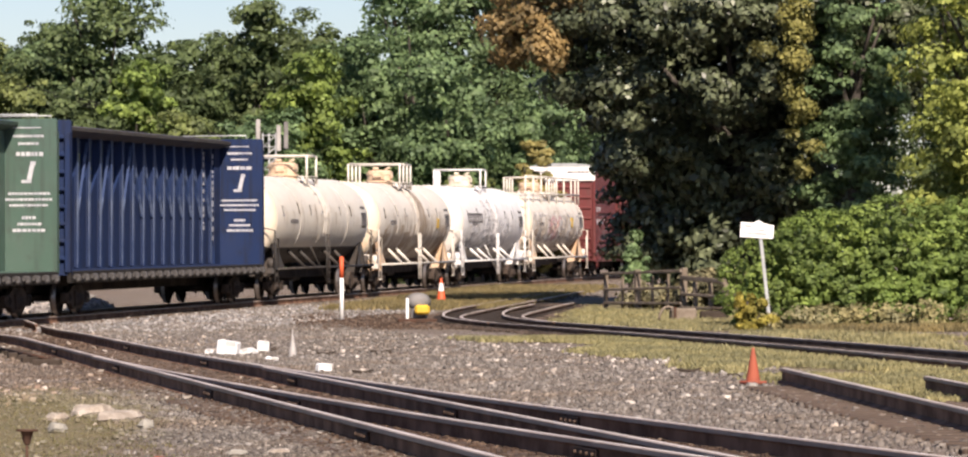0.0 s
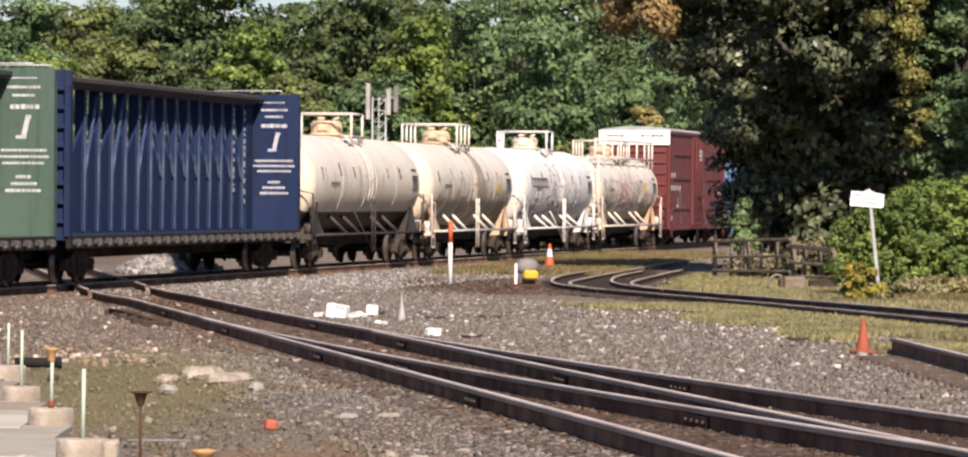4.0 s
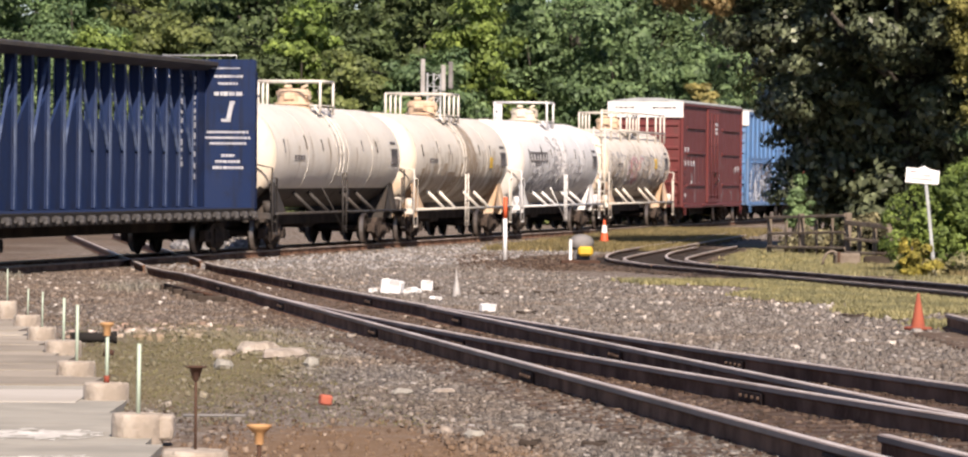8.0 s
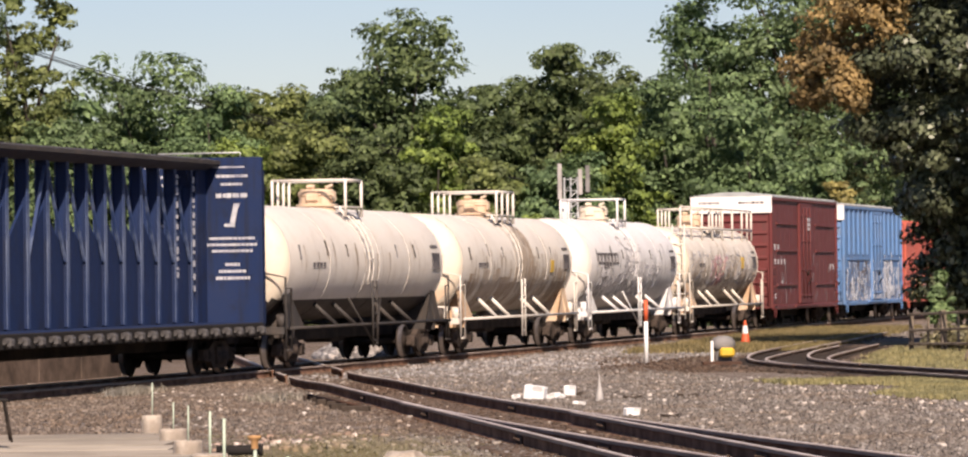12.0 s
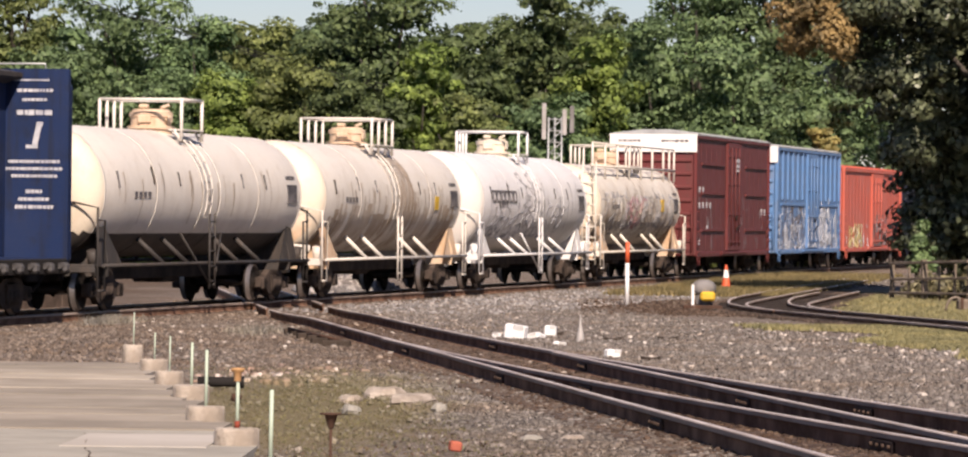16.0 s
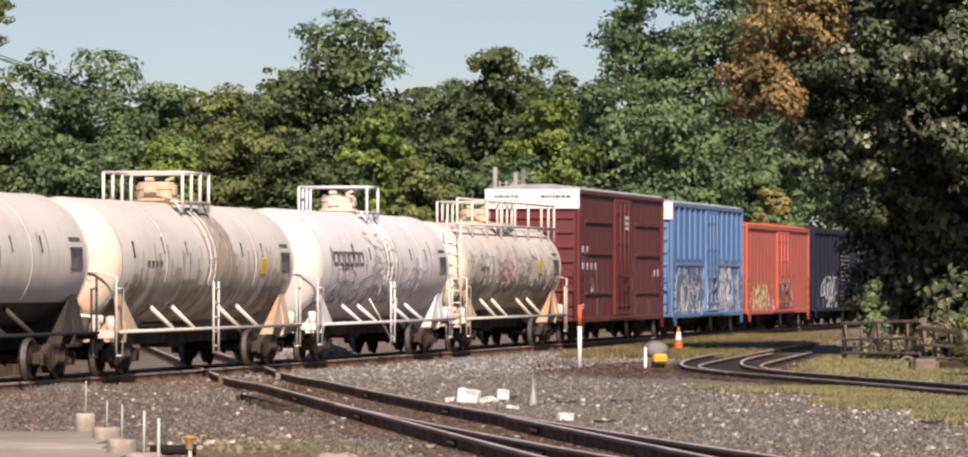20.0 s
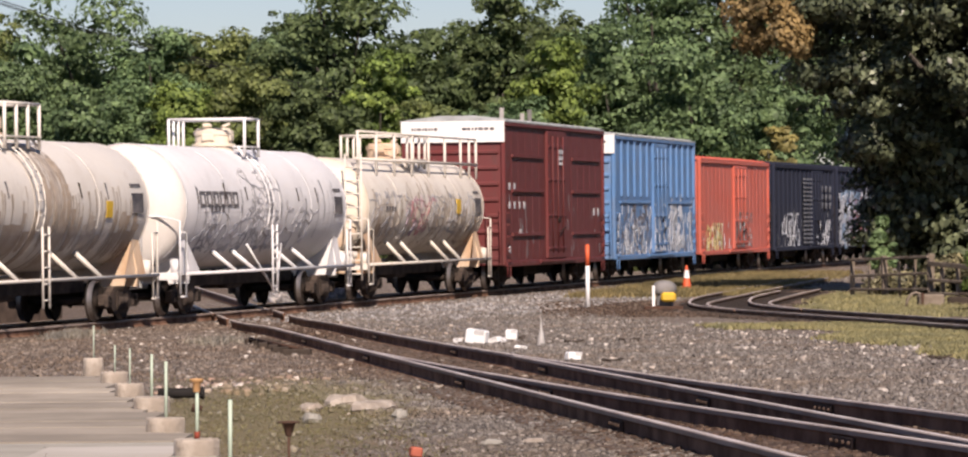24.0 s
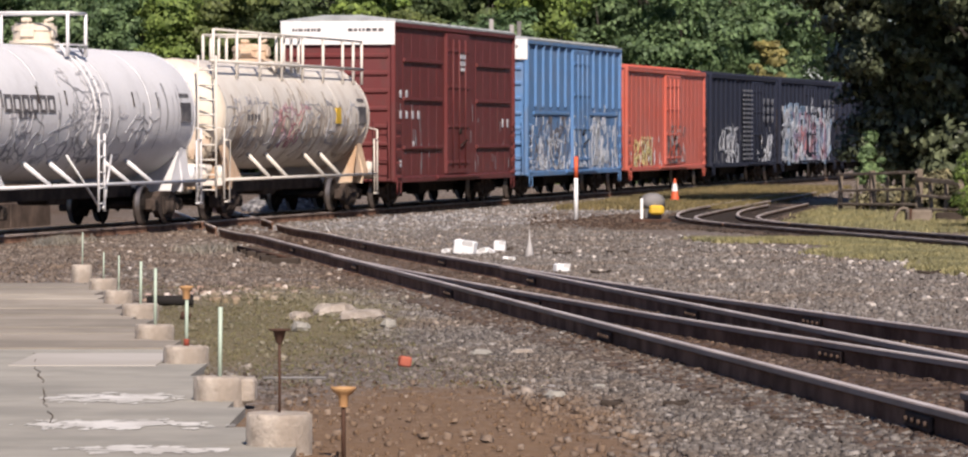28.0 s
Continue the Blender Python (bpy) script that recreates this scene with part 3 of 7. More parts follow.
def build_ground():
    fine = list(np.arange(-40, 40.1, 1.0))
    xs = np.array([-2600, -900, -350, -150, -80] + fine + [80, 150, 350, 900, 2600])
    ys = np.array([-2600, -900, -300, -100, -40] + list(np.arange(-20, 160.1, 1.0)) + [180, 220, 280, 400, 900, 2600])
    X, Y = np.meshgrid(xs, ys, indexing="ij")
    rough = np.array([[noise.noise((x * 0.35, y * 0.12, 3.0)) for y in ys] for x in xs])
    Z = lie(X, Y) + 0.03 * rough * (np.abs(X) < 60) - 0.02 + bank(X, np.clip(Y, 0, 120))
    nx, ny = X.shape
    me = bpy.data.meshes.new("ground")
    idx = np.arange(nx * ny).reshape(nx, ny)
    f = np.stack([idx[:-1, :-1], idx[1:, :-1], idx[1:, 1:], idx[:-1, 1:]], -1).reshape(-1, 4)
    me.from_pydata(np.stack([X, Y, Z], -1).reshape(-1, 3).tolist(), [], f.tolist())
    me.polygons.foreach_set("use_smooth", [True] * len(f))
    me.materials.append(M_GROUND)
    tagged(new("ground", me), "stony railway yard of gravel and brown dirt", "ground", kind="structure")


build_ground()

RAIL_OUT = [(-0.07, 0), (0.07, 0), (0.07, 0.012), (0.012, 0.035), (0.012, 0.125), (0.037, 0.14), (0.037, 0.172), (0.028, 0.18), (-0.028, 0.18), (-0.037, 0.172), (-0.037, 0.14), (-0.012, 0.125), (-0.012, 0.035), (-0.07, 0.012)]


def rail(pts):
    """A rail along points of its foot; the head's top face is worn bright."""
    s = Shape()
    n = len(RAIL_OUT)
    ring = []
    for i, p in enumerate(pts):
        d = Vector(pts[min(i + 1, len(pts) - 1)]) - Vector(pts[max(i - 1, 0)])
        side = Vector((d.y, -d.x, 0)).normalized()
        ring.append([Vector(p) + side * a + Vector((0, 0, b)) for a, b in RAIL_OUT])
    verts = [p for r in ring for p in r]
    kind = lambda i: 1 if i == 7 else 2 if i in (5, 6, 8, 9) else 0      # top, sides of the head, the rest
    for slot in (0, 1, 2):
        faces = [(j * n + i, j * n + (i + 1) % n, (j + 1) * n + (i + 1) % n, (j + 1) * n + i) for j in range(len(ring) - 1) for i in range(n) if kind(i) == slot]
        if slot:
            s.f += faces
            s.smooth += [False] * len(faces)
            s.slot += [slot] * len(faces)
        else:
            s.add(verts, faces)
    for r, face in ((0, tuple(range(n))), (len(ring) - 1, tuple(range(len(verts) - 1, len(verts) - n - 1, -1)))):
        s.f.append(face)
        s.smooth.append(False)
        s.slot.append(0)
    return s


def on_ground(fx, y0, y1, step=1.5, off=0.0, lift=0.0):
    n = max(2, int(abs(y1 - y0) / step))
    return [(fx(y) + off, y, float(lie(fx(y) + off, y)) + lift) for y in (y0 + (y1 - y0) * k / n for k in range(n + 1))]


TIE_ME = Shape().box((0, 0, -0.06), (2.6, 0.22, 0.16), bevel=0.015).mesh("tie", M_TIE)
PLATE_ME = Shape().box((0, 0, 0.004), (0.24, 0.17, 0.02), bevel=0.004).box((0.10, 0.05, 0.03), (0.03, 0.03, 0.05)).box((-0.10, -0.05, 0.03), (0.03, 0.03, 0.05)).box((0.10, -0.05, 0.03), (0.03, 0.03, 0.05)).box((-0.10, 0.05, 0.03), (0.03, 0.03, 0.05)).mesh("tie_plate", M_JOINT)


def railway(name, label, rails, ties=(), plates=()):
    tr = thing(name, label, "railway track", kind="structure")
    for pts in rails:
        part("rail", rail(pts), (M_RAIL, M_HEAD, M_HEADSIDE), tr)
    for m in ties:
        part("tie", TIE_ME, None, tr, at=m)
    for m in plates:
        part("tie_plate", PLATE_ME, None, tr, at=m)
    return tr


def along(fx, y0, y1, step, off=0.0, lift=0.0):
    """Poses along a siding, turned across it."""
    out, y = [], y0
    while y < y1:
        x = fx(y) + off
        slope = (fx(y + 0.5) - fx(y - 0.5))
        out.append(pose(x, y, float(lie(x, y)) + lift, 0, 0, -math.degrees(math.atan(slope)) + random.uniform(-1.5, 1.5)))
        y += step
    return out


def bed(name, label, fx, y0, y1, off, width, mat, lift, step=1.0):
    """A low ballast bed along a line, raised in its middle."""
    s, n = Shape(), int((y1 - y0) / step)
    rng = random.Random(int(y0 * 7 + y1))
    across = (-0.5, -0.36, 0.0, 0.36, 0.5)
    for k in range(n + 1):
        y = y0 + (y1 - y0) * k / n
        for a in across:
            x = fx(y) + off + a * (width(y) if callable(width) else width) * rng.uniform(0.9, 1.1)
            s.v.append((x, y, float(lie(x, y) + bank(x, y)) + (lift if abs(a) < 0.4 else -0.05)))
    m = len(across)
    s.f = [(k * m + i, k * m + i + 1, (k + 1) * m + i + 1, (k + 1) * m + i) for k in range(n) for i in range(m - 1)]
    s.smooth, s.slot = [True] * len(s.f), [0] * len(s.f)
    solid(name, s, mat, label, "track bed", kind="structure")


def build_tracks():
    g = 1.52
    bed("track_bed_1", "oily dark bed of the curved spur", curve_r, 62, 127, 0.78, 2.6, M_OILBED, 0.03)
    bed("track_bed_3", "oily dark bed of the branch", branch_r, 103, 134, 0.6, 2.2, M_OILBED, 0.038)
    bed("track_bed_4", "brown cindery bed under the two sidings", lambda y: (siding_a(y) + siding_c(y)) / 2, 16, 48, 0.0, lambda y: siding_c(y) - siding_a(y) + 1.0, M_CINDER, 0.009)
    bed("track_bed_2", "dark cindery bed between the siding rails", siding_a, 44, 89, g / 2, 2.1, M_CINDER, -0.012)
    # the siding that crosses the train's track and splits into two towards the camera
    straight = railway("track_2", "rusty siding rails on dark ties", [
        on_ground(siding_a, 12, 90.5), on_ground(siding_a, 12, 54.0, off=g),
        on_ground(siding_a, 92.2, 96.2), on_ground(siding_a, 97.9, 140), on_ground(lambda y: siding_a(y), 103.4, 140, off=g)],
        ties=along(siding_a, 15, 46, 0.52, off=g / 2, lift=0.012) + along(siding_a, 46.2, 75, 0.52, off=g / 2, lift=-0.01), plates=[m for o in (0, g) for m in along(siding_a, 18, 46, 0.52, off=o, lift=-0.008)])
    railway("track_3", "rusty diverging siding rails", [
        on_ground(siding_c, 12, 95.2), on_ground(siding_c, 97.2, 101.6), on_ground(siding_c, 12, 61.0, off=-g)],
        ties=along(siding_c, 15, 46, 0.52, off=-g / 2, lift=0.010), plates=[m for o in (0, -g) for m in along(siding_c, 18, 46, 0.52, off=o, lift=-0.008)])
    # joint bars bolted to the webs
    for fx, off, ys in ((siding_a, 0.0, (23.0, 34.5, 46.0, 57.5, 69.0)), (siding_a, g, (28.0, 39.5, 51.0)), (siding_c, 0.0, (26.0, 37.5, 49.0, 60.5, 72.0)), (siding_c, -g, (31.0, 42.5))):
        for y in ys:
            x = fx(y) + off
            jb = Shape()
            for e in (-1, 1):
                jb.box((e * 0.026, 0, 0.082), (0.026, 0.62, 0.085), bevel=0.008)
                for k in range(4):
                    jb.rod((e * 0.036, -0.24 + 0.16 * k, 0.085), (e * 0.062, -0.24 + 0.16 * k, 0.085), 0.017, 6)
            part("joint_bar", jb, M_JOINT, straight, at=pose(x, y, float(lie(x, y)), 0, 0, -math.degrees(math.atan(fx(y + 0.5) - fx(y - 0.5)))))
    # check rail between the two
    railway("track_4", "short rusty check rail", [on_ground(lambda y: siding_a(y) + 0.50, 14, 24.2)])
    # the train's track
    us = [8 + 2.0 * k for k in range(150)]
    line = lambda w: [(*main_line(u, w)[:2], 0.0) for u in us]
    ties = []
    for k in range(260):
        x, y, h = main_line(66 + 0.55 * k)
        ties.append(pose(x, y, 0, 0, 0, -math.degrees(h)))
    railway("track_1", "rusty main rails under the freight train", [line(0.755), line(-0.755)], ties=ties)
    # the curve beside the grass, with a switch in it
    railway("track_5", "rusty curved spur rails beside the grass", [
        on_ground(curve_r, 40, 152, lift=-0.05), on_ground(curve_r, 40, 127, off=1.52, lift=-0.05)], ties=along(curve_r, 52, 128, 0.6, off=0.78, lift=-0.005))
    railway("track_6", "rusty rails that branch off the curve", [
        on_ground(branch_r, 99, 156, lift=-0.05), on_ground(branch_r, 99, 125, off=1.52, lift=-0.05)], ties=along(branch_r, 104, 134, 0.6, off=0.78, lift=-0.002))
    # stub of a lifted track
    stub = lambda y: 5.55 + 0.0167 * y
    railway("track_7", "end of a lifted track, rusted", [on_ground(stub, 20, 51.3, lift=0.02), on_ground(stub, 20, 47.2, off=1.15, lift=0.02)],
            ties=along(stub, 22, 50, 0.6, off=0.7, lift=0.005))


build_tracks()


# ---- the train ----
def rolled(t):
    """Metres that the train has still to roll at t seconds, to where it is at the end."""
    q = t / 28.0
    return 81.898 - 62.276 * q - 36.088 * q ** 2 + 10.791 * q ** 3 + 14.515 * q ** 4 - 8.84 * q ** 5


GRAB = {}
CARS = []      # (thing, u of its middle at the end, half the spacing of its bogies)
WHEELS = []


def wheelset_mesh():
    s = Shape()
    for e in (-1, 1):
        prof = [(-0.07, 0.06), (-0.07, 0.12), (-0.03, 0.14), (-0.02, 0.33), (-0.07, 0.36), (-0.07, 0.415), (0.035, 0.425), (0.045, 0.45), (0.07, 0.45), (0.07, 0.36), (0.03, 0.33), (0.03, 0.14), (0.07, 0.12), (0.07, 0.06)]
        prof = [(0.755 * e - a * e, r) for a, r in prof]
        if e < 0:
            prof = prof[::-1]
        s.lathe(prof, "y", 24, slot_of=lambda m: 1 if 0.408 ** 2 < (m.x ** 2 + m.z ** 2) < 0.424 ** 2 else 0)
    s.rod((0, -1.02, 0), (0, 1.02, 0), 0.075, 10)
    for e in (-1, 1):
        s.rod((0, e * 0.98, 0), (0, e * 1.10, 0), 0.11, 10)
        for k in range(3):
            a = k * 2.094
            s.rod((0.06 * math.cos(a), e * 1.10, 0.06 * math.sin(a)), (0.06 * math.cos(a), e * 1.125, 0.06 * math.sin(a)), 0.02, 6)
    return s.mesh("wheelset", M_GEAR, M_TREAD)


WHEELSET = wheelset_mesh()


def bogie_meshes():
    side = Shape()
    out = [(-1.12, 0.36), (-1.12, 0.56), (-0.72, 0.60), (-0.42, 0.74), (0.42, 0.74), (0.72, 0.60), (1.12, 0.56), (1.12, 0.36), (0.72, 0.36), (0.44, 0.16), (-0.44, 0.16), (-0.72, 0.36)]
    side.prism(out, -0.07, 0.07)
    side.prism([(-0.36, 0.62), (0.36, 0.62), (0.30, 0.24), (-0.30, 0.24)], -0.12, 0.12)
    for x in (-0.19, 0, 0.19):
        side.rod((x, -0.10, 0.25), (x, -0.10, 0.52), 0.075, 8)
    for x in (-0.9, 0.9):
        side.box((x, 0, 0.44), (0.34, 0.22, 0.28), bevel=0.03)
    beam = Shape().box((0, 0, 0.60), (0.40, 2.1, 0.24), bevel=0.04).box((0, 0, 0.76), (0.5, 0.5, 0.12), bevel=0.03)
    for x in (-0.42, 0.42):
        beam.box((x, 0, 0.40), (0.10, 1.7, 0.12))
        for y in (-0.72, 0.72):
            beam.box((x * 1.05, y, 0.42), (0.10, 0.12, 0.34), bevel=0.02)
    beam.rod((-0.45, 0.2, 0.5), (0.45, 0.2, 0.3), 0.03, 6)
    return side.mesh("side_frame", M_FRAME), beam.mesh("bolster", M_GEAR)


SIDE_FRAME, BOLSTER = bogie_meshes()


def coupler_mesh(e):
    s = Shape().box((0.25, 0, 0.82), (0.7, 0.16, 0.2), bevel=0.02).box((0.68, 0.03, 0.82), (0.22, 0.3, 0.3), bevel=0.06)
    s.box((0.76, -0.12, 0.82), (0.14, 0.12, 0.28), bevel=0.04)
    s.pipe([(0.2, 0.3, 0.75), (0.45, 0.28, 0.55), (0.7, 0.2, 0.38), (0.95, 0.1, 0.42)], 0.028)
    s.rod((0.1, -1.25, 0.95), (0.1, 0.0, 0.9), 0.018, 6).rod((0.1, -1.25, 0.95), (0.14, -1.25, 0.55), 0.018, 6)
    for i, p in enumerate(s.v):
        s.v[i] = (p[0] * e, p[1] * e, p[2])
    return s.mesh("coupler", M_GEAR)


COUPLER = {1: coupler_mesh(1), -1: coupler_mesh(-1)}


def run_gear(car, half, ends):
    """Two bogies, each with two wheelsets that turn, and a coupler at each end."""
    for x in (-half, half):
        b = part("bogie", BOLSTER, None, car, "black cast bogie", at=pose(x, 0, 0))
        for y in (-0.98, 0.98):
            part("side_frame", SIDE_FRAME, None, b, at=pose(0, y, 0))
        for dx in (-0.89, 0.89):
            w = part("wheelset", WHEELSET, None, b, at=pose(dx, 0, 0.45))
            WHEELS.append(w)
    for e in (-1, 1):
        part("coupler", COUPLER[e], None, car, at=pose(e * ends, 0, 0))


def ladder(h, w=0.42, gap=0.36, r=0.016):
    """A ladder in the plane of x and z, foot at the origin."""
    s = Shape().rod((-w / 2, 0, 0), (-w / 2, 0, h), r, 6).rod((w / 2, 0, 0), (w / 2, 0, h), r, 6)
    z = gap * 0.5
    while z < h:
        s.rod((-w / 2, 0, z), (w / 2, 0, z), r * 0.8, 6)
        z += gap
    return s


def bars(rows, seed, depth=0.006, gap=0.35):
    """Unreadable lettering: rows of (x, z, width, height) in the plane of x and z, as broken bars."""
    rng, s = random.Random(seed), Shape()
    for x, z, w, h in rows:
        at = x - w / 2
        while at < x + w / 2 - 0.02:
            n = min(h * rng.uniform(0.5, 1.6), x + w / 2 - at)
            s.box((at + n / 2, 0, z), (n, depth, h * rng.uniform(0.85, 1.0)))
            at += n + h * gap * rng.uniform(0.6, 1.4)
    return s


def scrawl(seed, w, h, n, thick=0.05, depth=0.006):
    """Sprayed strokes: short flat ribbons that bend, in the plane of x and z."""
    rng, s = random.Random(seed), Shape()
    for _ in range(n):
        x, z = rng.uniform(-w / 2, w / 2), rng.uniform(0, h)
        a, t = rng.uniform(0, 6.28), thick * rng.uniform(0.5, 1.7)
        turn = rng.uniform(-0.9, 0.9)
        for _k in range(rng.randint(3, 7)):
            step = rng.uniform(0.08, 0.22) * h
            nx, nz = x + step * math.cos(a), z + step * math.sin(a) * 1.2
            nx, nz = max(-w / 2, min(w / 2, nx)), max(0, min(h, nz))
            d = Vector((nx - x, 0, nz - z))
            if d.length > 0.02:
                ang = math.atan2(nz - z, nx - x)
                m = Matrix.Rotation(-ang, 3, "Y")
                s.box(((x + nx) / 2, 0, (z + nz) / 2), (d.length + t * 0.5, depth, t), m)
            x, z = nx, nz
            a += turn + rng.uniform(-0.4, 0.4)
    return s


def graffiti(car, seed, w, h, n, thick, mat, x, z, label, out=0.0):
    """Sprayed on the near side of a boxcar."""
    tagged(part("graffiti", scrawl(seed, w, h, n, thick, 0.012), mat, car, label, at=pose(x, -1.54 - out, z)), kind="stuff")


def scuffs(car, seed, n, x0, x1, z0, z1, mat, label, out=0.0, tall=0.5, wide=0.035):
    """Thin upright scratches and drips of paint on the near side of a boxcar."""
    rng, s = random.Random(seed), Shape()
    for _ in range(n):
        h = tall * rng.uniform(0.2, 1.0) ** 1.5
        x, z = rng.uniform(x0, x1), z0 + (z1 - z0) * rng.random() ** 1.6
        s.box((x, 0, min(z + h / 2, z1)), (wide * rng.uniform(0.4, 1.6), 0.010, h), Matrix.Rotation(rng.uniform(-0.12, 0.12), 3, "Y"))
    tagged(part("scuffed_paint", s, mat, car, label, at=pose(0, -1.54 - out, 0)), kind="stuff")


def flip(y):
    """Turns a part that is drawn facing -y to face the other side too."""
    return pose(0, y, 0) if y < 0 else pose(0, y, 0, 0, 0, 180)


def box_car(label, u0, u1, top, mat, door, ribs, high=False, seed=1, sill=0.72, end_ribs=9, proud=0.05, post_from=0.0):
    """A boxcar; u0 and u1 are its ends, top its eaves over the rail."""
    L, W = u1 - u0, 3.08
    hl, hw = L / 2, W / 2
    car = thing("boxcar", label, "freight car")
    rng = random.Random(seed)
    d0, d1 = door                       # the door's reach along the side
    body = Shape()
    body.box((0, 0, (sill + top) / 2), (L - 0.12, W - 0.10, top - sill), bevel=0.03)
    part("body", body, mat, car)
    ro = Shape().across([(-hw - 0.03, top - 0.03), (-hw - 0.03, top + 0.03), (-0.5, top + 0.14), (0.5, top + 0.14), (hw + 0.03, top + 0.03), (hw + 0.03, top - 0.03)], -hl, hl)
    roof = part("roof", ro, M_GALV if high else mat, car, "galvanised ribbed roof" if high else "")
    k = -hl + 0.6
    rr = Shape().across([(-hw, top + 0.035), (-0.5, top + 0.15), (0.5, top + 0.15), (hw, top + 0.035), (hw, top + 0.07), (0.5, top + 0.19), (-0.5, top + 0.19), (-hw, top + 0.07)], -0.05, 0.05).mesh("roof_rib", M_GALV if high else mat)
    while k < hl:
        part("roof_rib", rr, None, roof, at=pose(k, 0, 0))
        k += 1.2
    sl = Shape().box((0, 0, 0), (L - 0.3, 0.12, 0.16), bevel=0.02)
    sl = sl.mesh("side_sill", mat)
    eave = Shape().box((0, 0, 0), (L, 0.08, 0.14), bevel=0.02).mesh("top_chord", mat)
    post = Shape().box((0, -proud / 2, post_from / 2), (0.10, proud + 0.04, top - sill - 0.24 - post_from), bevel=min(0.02, abs(proud) / 2)).mesh("side_post", mat)
    post2 = Shape().box((0, proud / 2, post_from / 2), (0.10, proud + 0.04, top - sill - 0.24 - post_from), bevel=min(0.02, abs(proud) / 2)).mesh("side_post", mat)
    for s in (-1, 1):
        part("side_sill", sl, None, car, at=pose(0, s * (hw - 0.03), sill + 0.05))
        part("top_chord", eave, None, car, at=pose(0, s * (hw - 0.01), top - 0.07))
        for i in range(ribs + 1):
            x = -hl + 0.18 + (L - 0.36) * i / ribs
            if d0 - 0.12 < x < d1 + 0.12:
                continue
            part("side_post", post if s < 0 else post2, None, car, at=pose(x, s * (hw - 0.05), (sill + top) / 2 + 0.02))
    # plug door on the near side, with its bars and rods
    dw, dh = d1 - d0, top - sill - 0.34
    for s in (-1,):
        dr = part("door", Shape().box((0, 0, 0), (dw, 0.10, dh), bevel=0.02), mat, car, at=pose((d0 + d1) / 2, s * (hw - 0.01), sill + 0.16 + dh / 2))
        for z in (-0.42, -0.16, 0.12, 0.38):
            part("door_bar", Shape().box((0, -0.055, z * dh), (dw - 0.1, 0.05, 0.09), bevel=0.015), mat, dr)
        for x in (-0.28, 0.0, 0.28):
            part("lock_rod", Shape().rod((x * dw, -0.08, -dh * 0.46), (x * dw, -0.08, dh * 0.46), 0.022, 6), mat, dr)
        part("door_rail", Shape().box((0, -0.05, -dh / 2 - 0.08), (dw * 1.9, 0.10, 0.08), bevel=0.01), mat, dr)
        part("door_handle", Shape().rod((0.05, -0.11, -0.3 * dh), (0.32 * dw, -0.11, -0.26 * dh), 0.02, 6).rod((0.0, -0.10, -0.2 * dh), (0.0, -0.14, -0.2 * dh), 0.09, 10), M_GEAR, dr)
    # ends: deep horizontal corrugations between corner posts
    rib = Shape().box((0, 0, 0), (0.10, W - 0.36, 0.15), bevel=0.045)
    rib = rib.mesh("end_rib", mat)
    for e in (-1, 1):
        for i in range(end_ribs):
            z = sill + 0.30 + (top - sill - 0.5) * (i + 0.5) / end_ribs
            part("end_rib", rib, None, car, at=pose(e * (hl - 0.05), 0, z))
        for y in (-1, 1):
            part("corner_post", Shape().box((0, 0, 0), (0.13, 0.13, top - sill), bevel=0.03), mat, car, at=pose(e * (hl - 0.05), y * (hw - 0.05), (sill + top) / 2))
        if high:
            part("height_band", Shape().box((0, 0, 0), (0.03, W + 0.02, 0.62), bevel=0.005), M_BAND, car, "white painted top of the end", at=pose(e * (hl + 0.03), 0, top - 0.30))
            mk = bars([(-0.75, top - 0.22, 1.0, 0.09), (0.85, top - 0.22, 0.8, 0.09)], seed + e)
            tagged(part("marking", mk, M_DARKMARK, car, at=pose(e * (hl + 0.048), 0, 0, 0, 0, 90)), kind="stuff")
        # grab irons, ladder and brake wheel
        part("end_ladder", ladder(2.2 if not high else 1.6, 0.4), M_GEAR if mat is M_NAVY else mat, car, at=pose(e * (hl + 0.08), -hw + 0.35, sill + 0.1, 0, 0, 90))
        for z in (0.15, 0.5, 0.85, 1.2, 1.55):
            part("grab_iron", GRAB[mat.name] if mat.name in GRAB else GRAB.setdefault(mat.name, Shape().pipe([(-0.22, 0.02, 0), (-0.22, -0.06, 0), (0.22, -0.06, 0), (0.22, 0.02, 0)], 0.017).mesh("grab_iron", mat)), None, car, at=pose(e * (hl - 0.42), -hw - 0.01, sill + z))
        sd = Shape()
        sd.pipe([(-0.2, -0.01, sill), (-0.2, -0.01, sill - 0.32), (0.2, -0.01, sill - 0.32), (0.2, -0.01, sill)], 0.018)
        part("step", sd, mat, car, at=pose(e * (hl - 0.42), -hw - 0.01, 0))
    bw = Shape().lathe([(-0.02, 0.26), (0.02, 0.27), (0.03, 0.24), (-0.02, 0.24), (-0.02, 0.26)], "x", 16)
    for k in range(4):
        bw.rod((0, 0, 0), (0, 0.24 * math.cos(k * 1.57), 0.24 * math.sin(k * 1.57)), 0.018, 6)
    part("brake_wheel", bw, M_GEAR, car, at=pose(-hl - 0.16, 0.75, sill + 1.4))
    under = Shape().box((0, 0, sill - 0.02), (L - 1.0, 0.5, 0.36), bevel=0.03).box((0, 0, sill - 0.16), (L - 6.0, 0.7, 0.40), bevel=0.05)
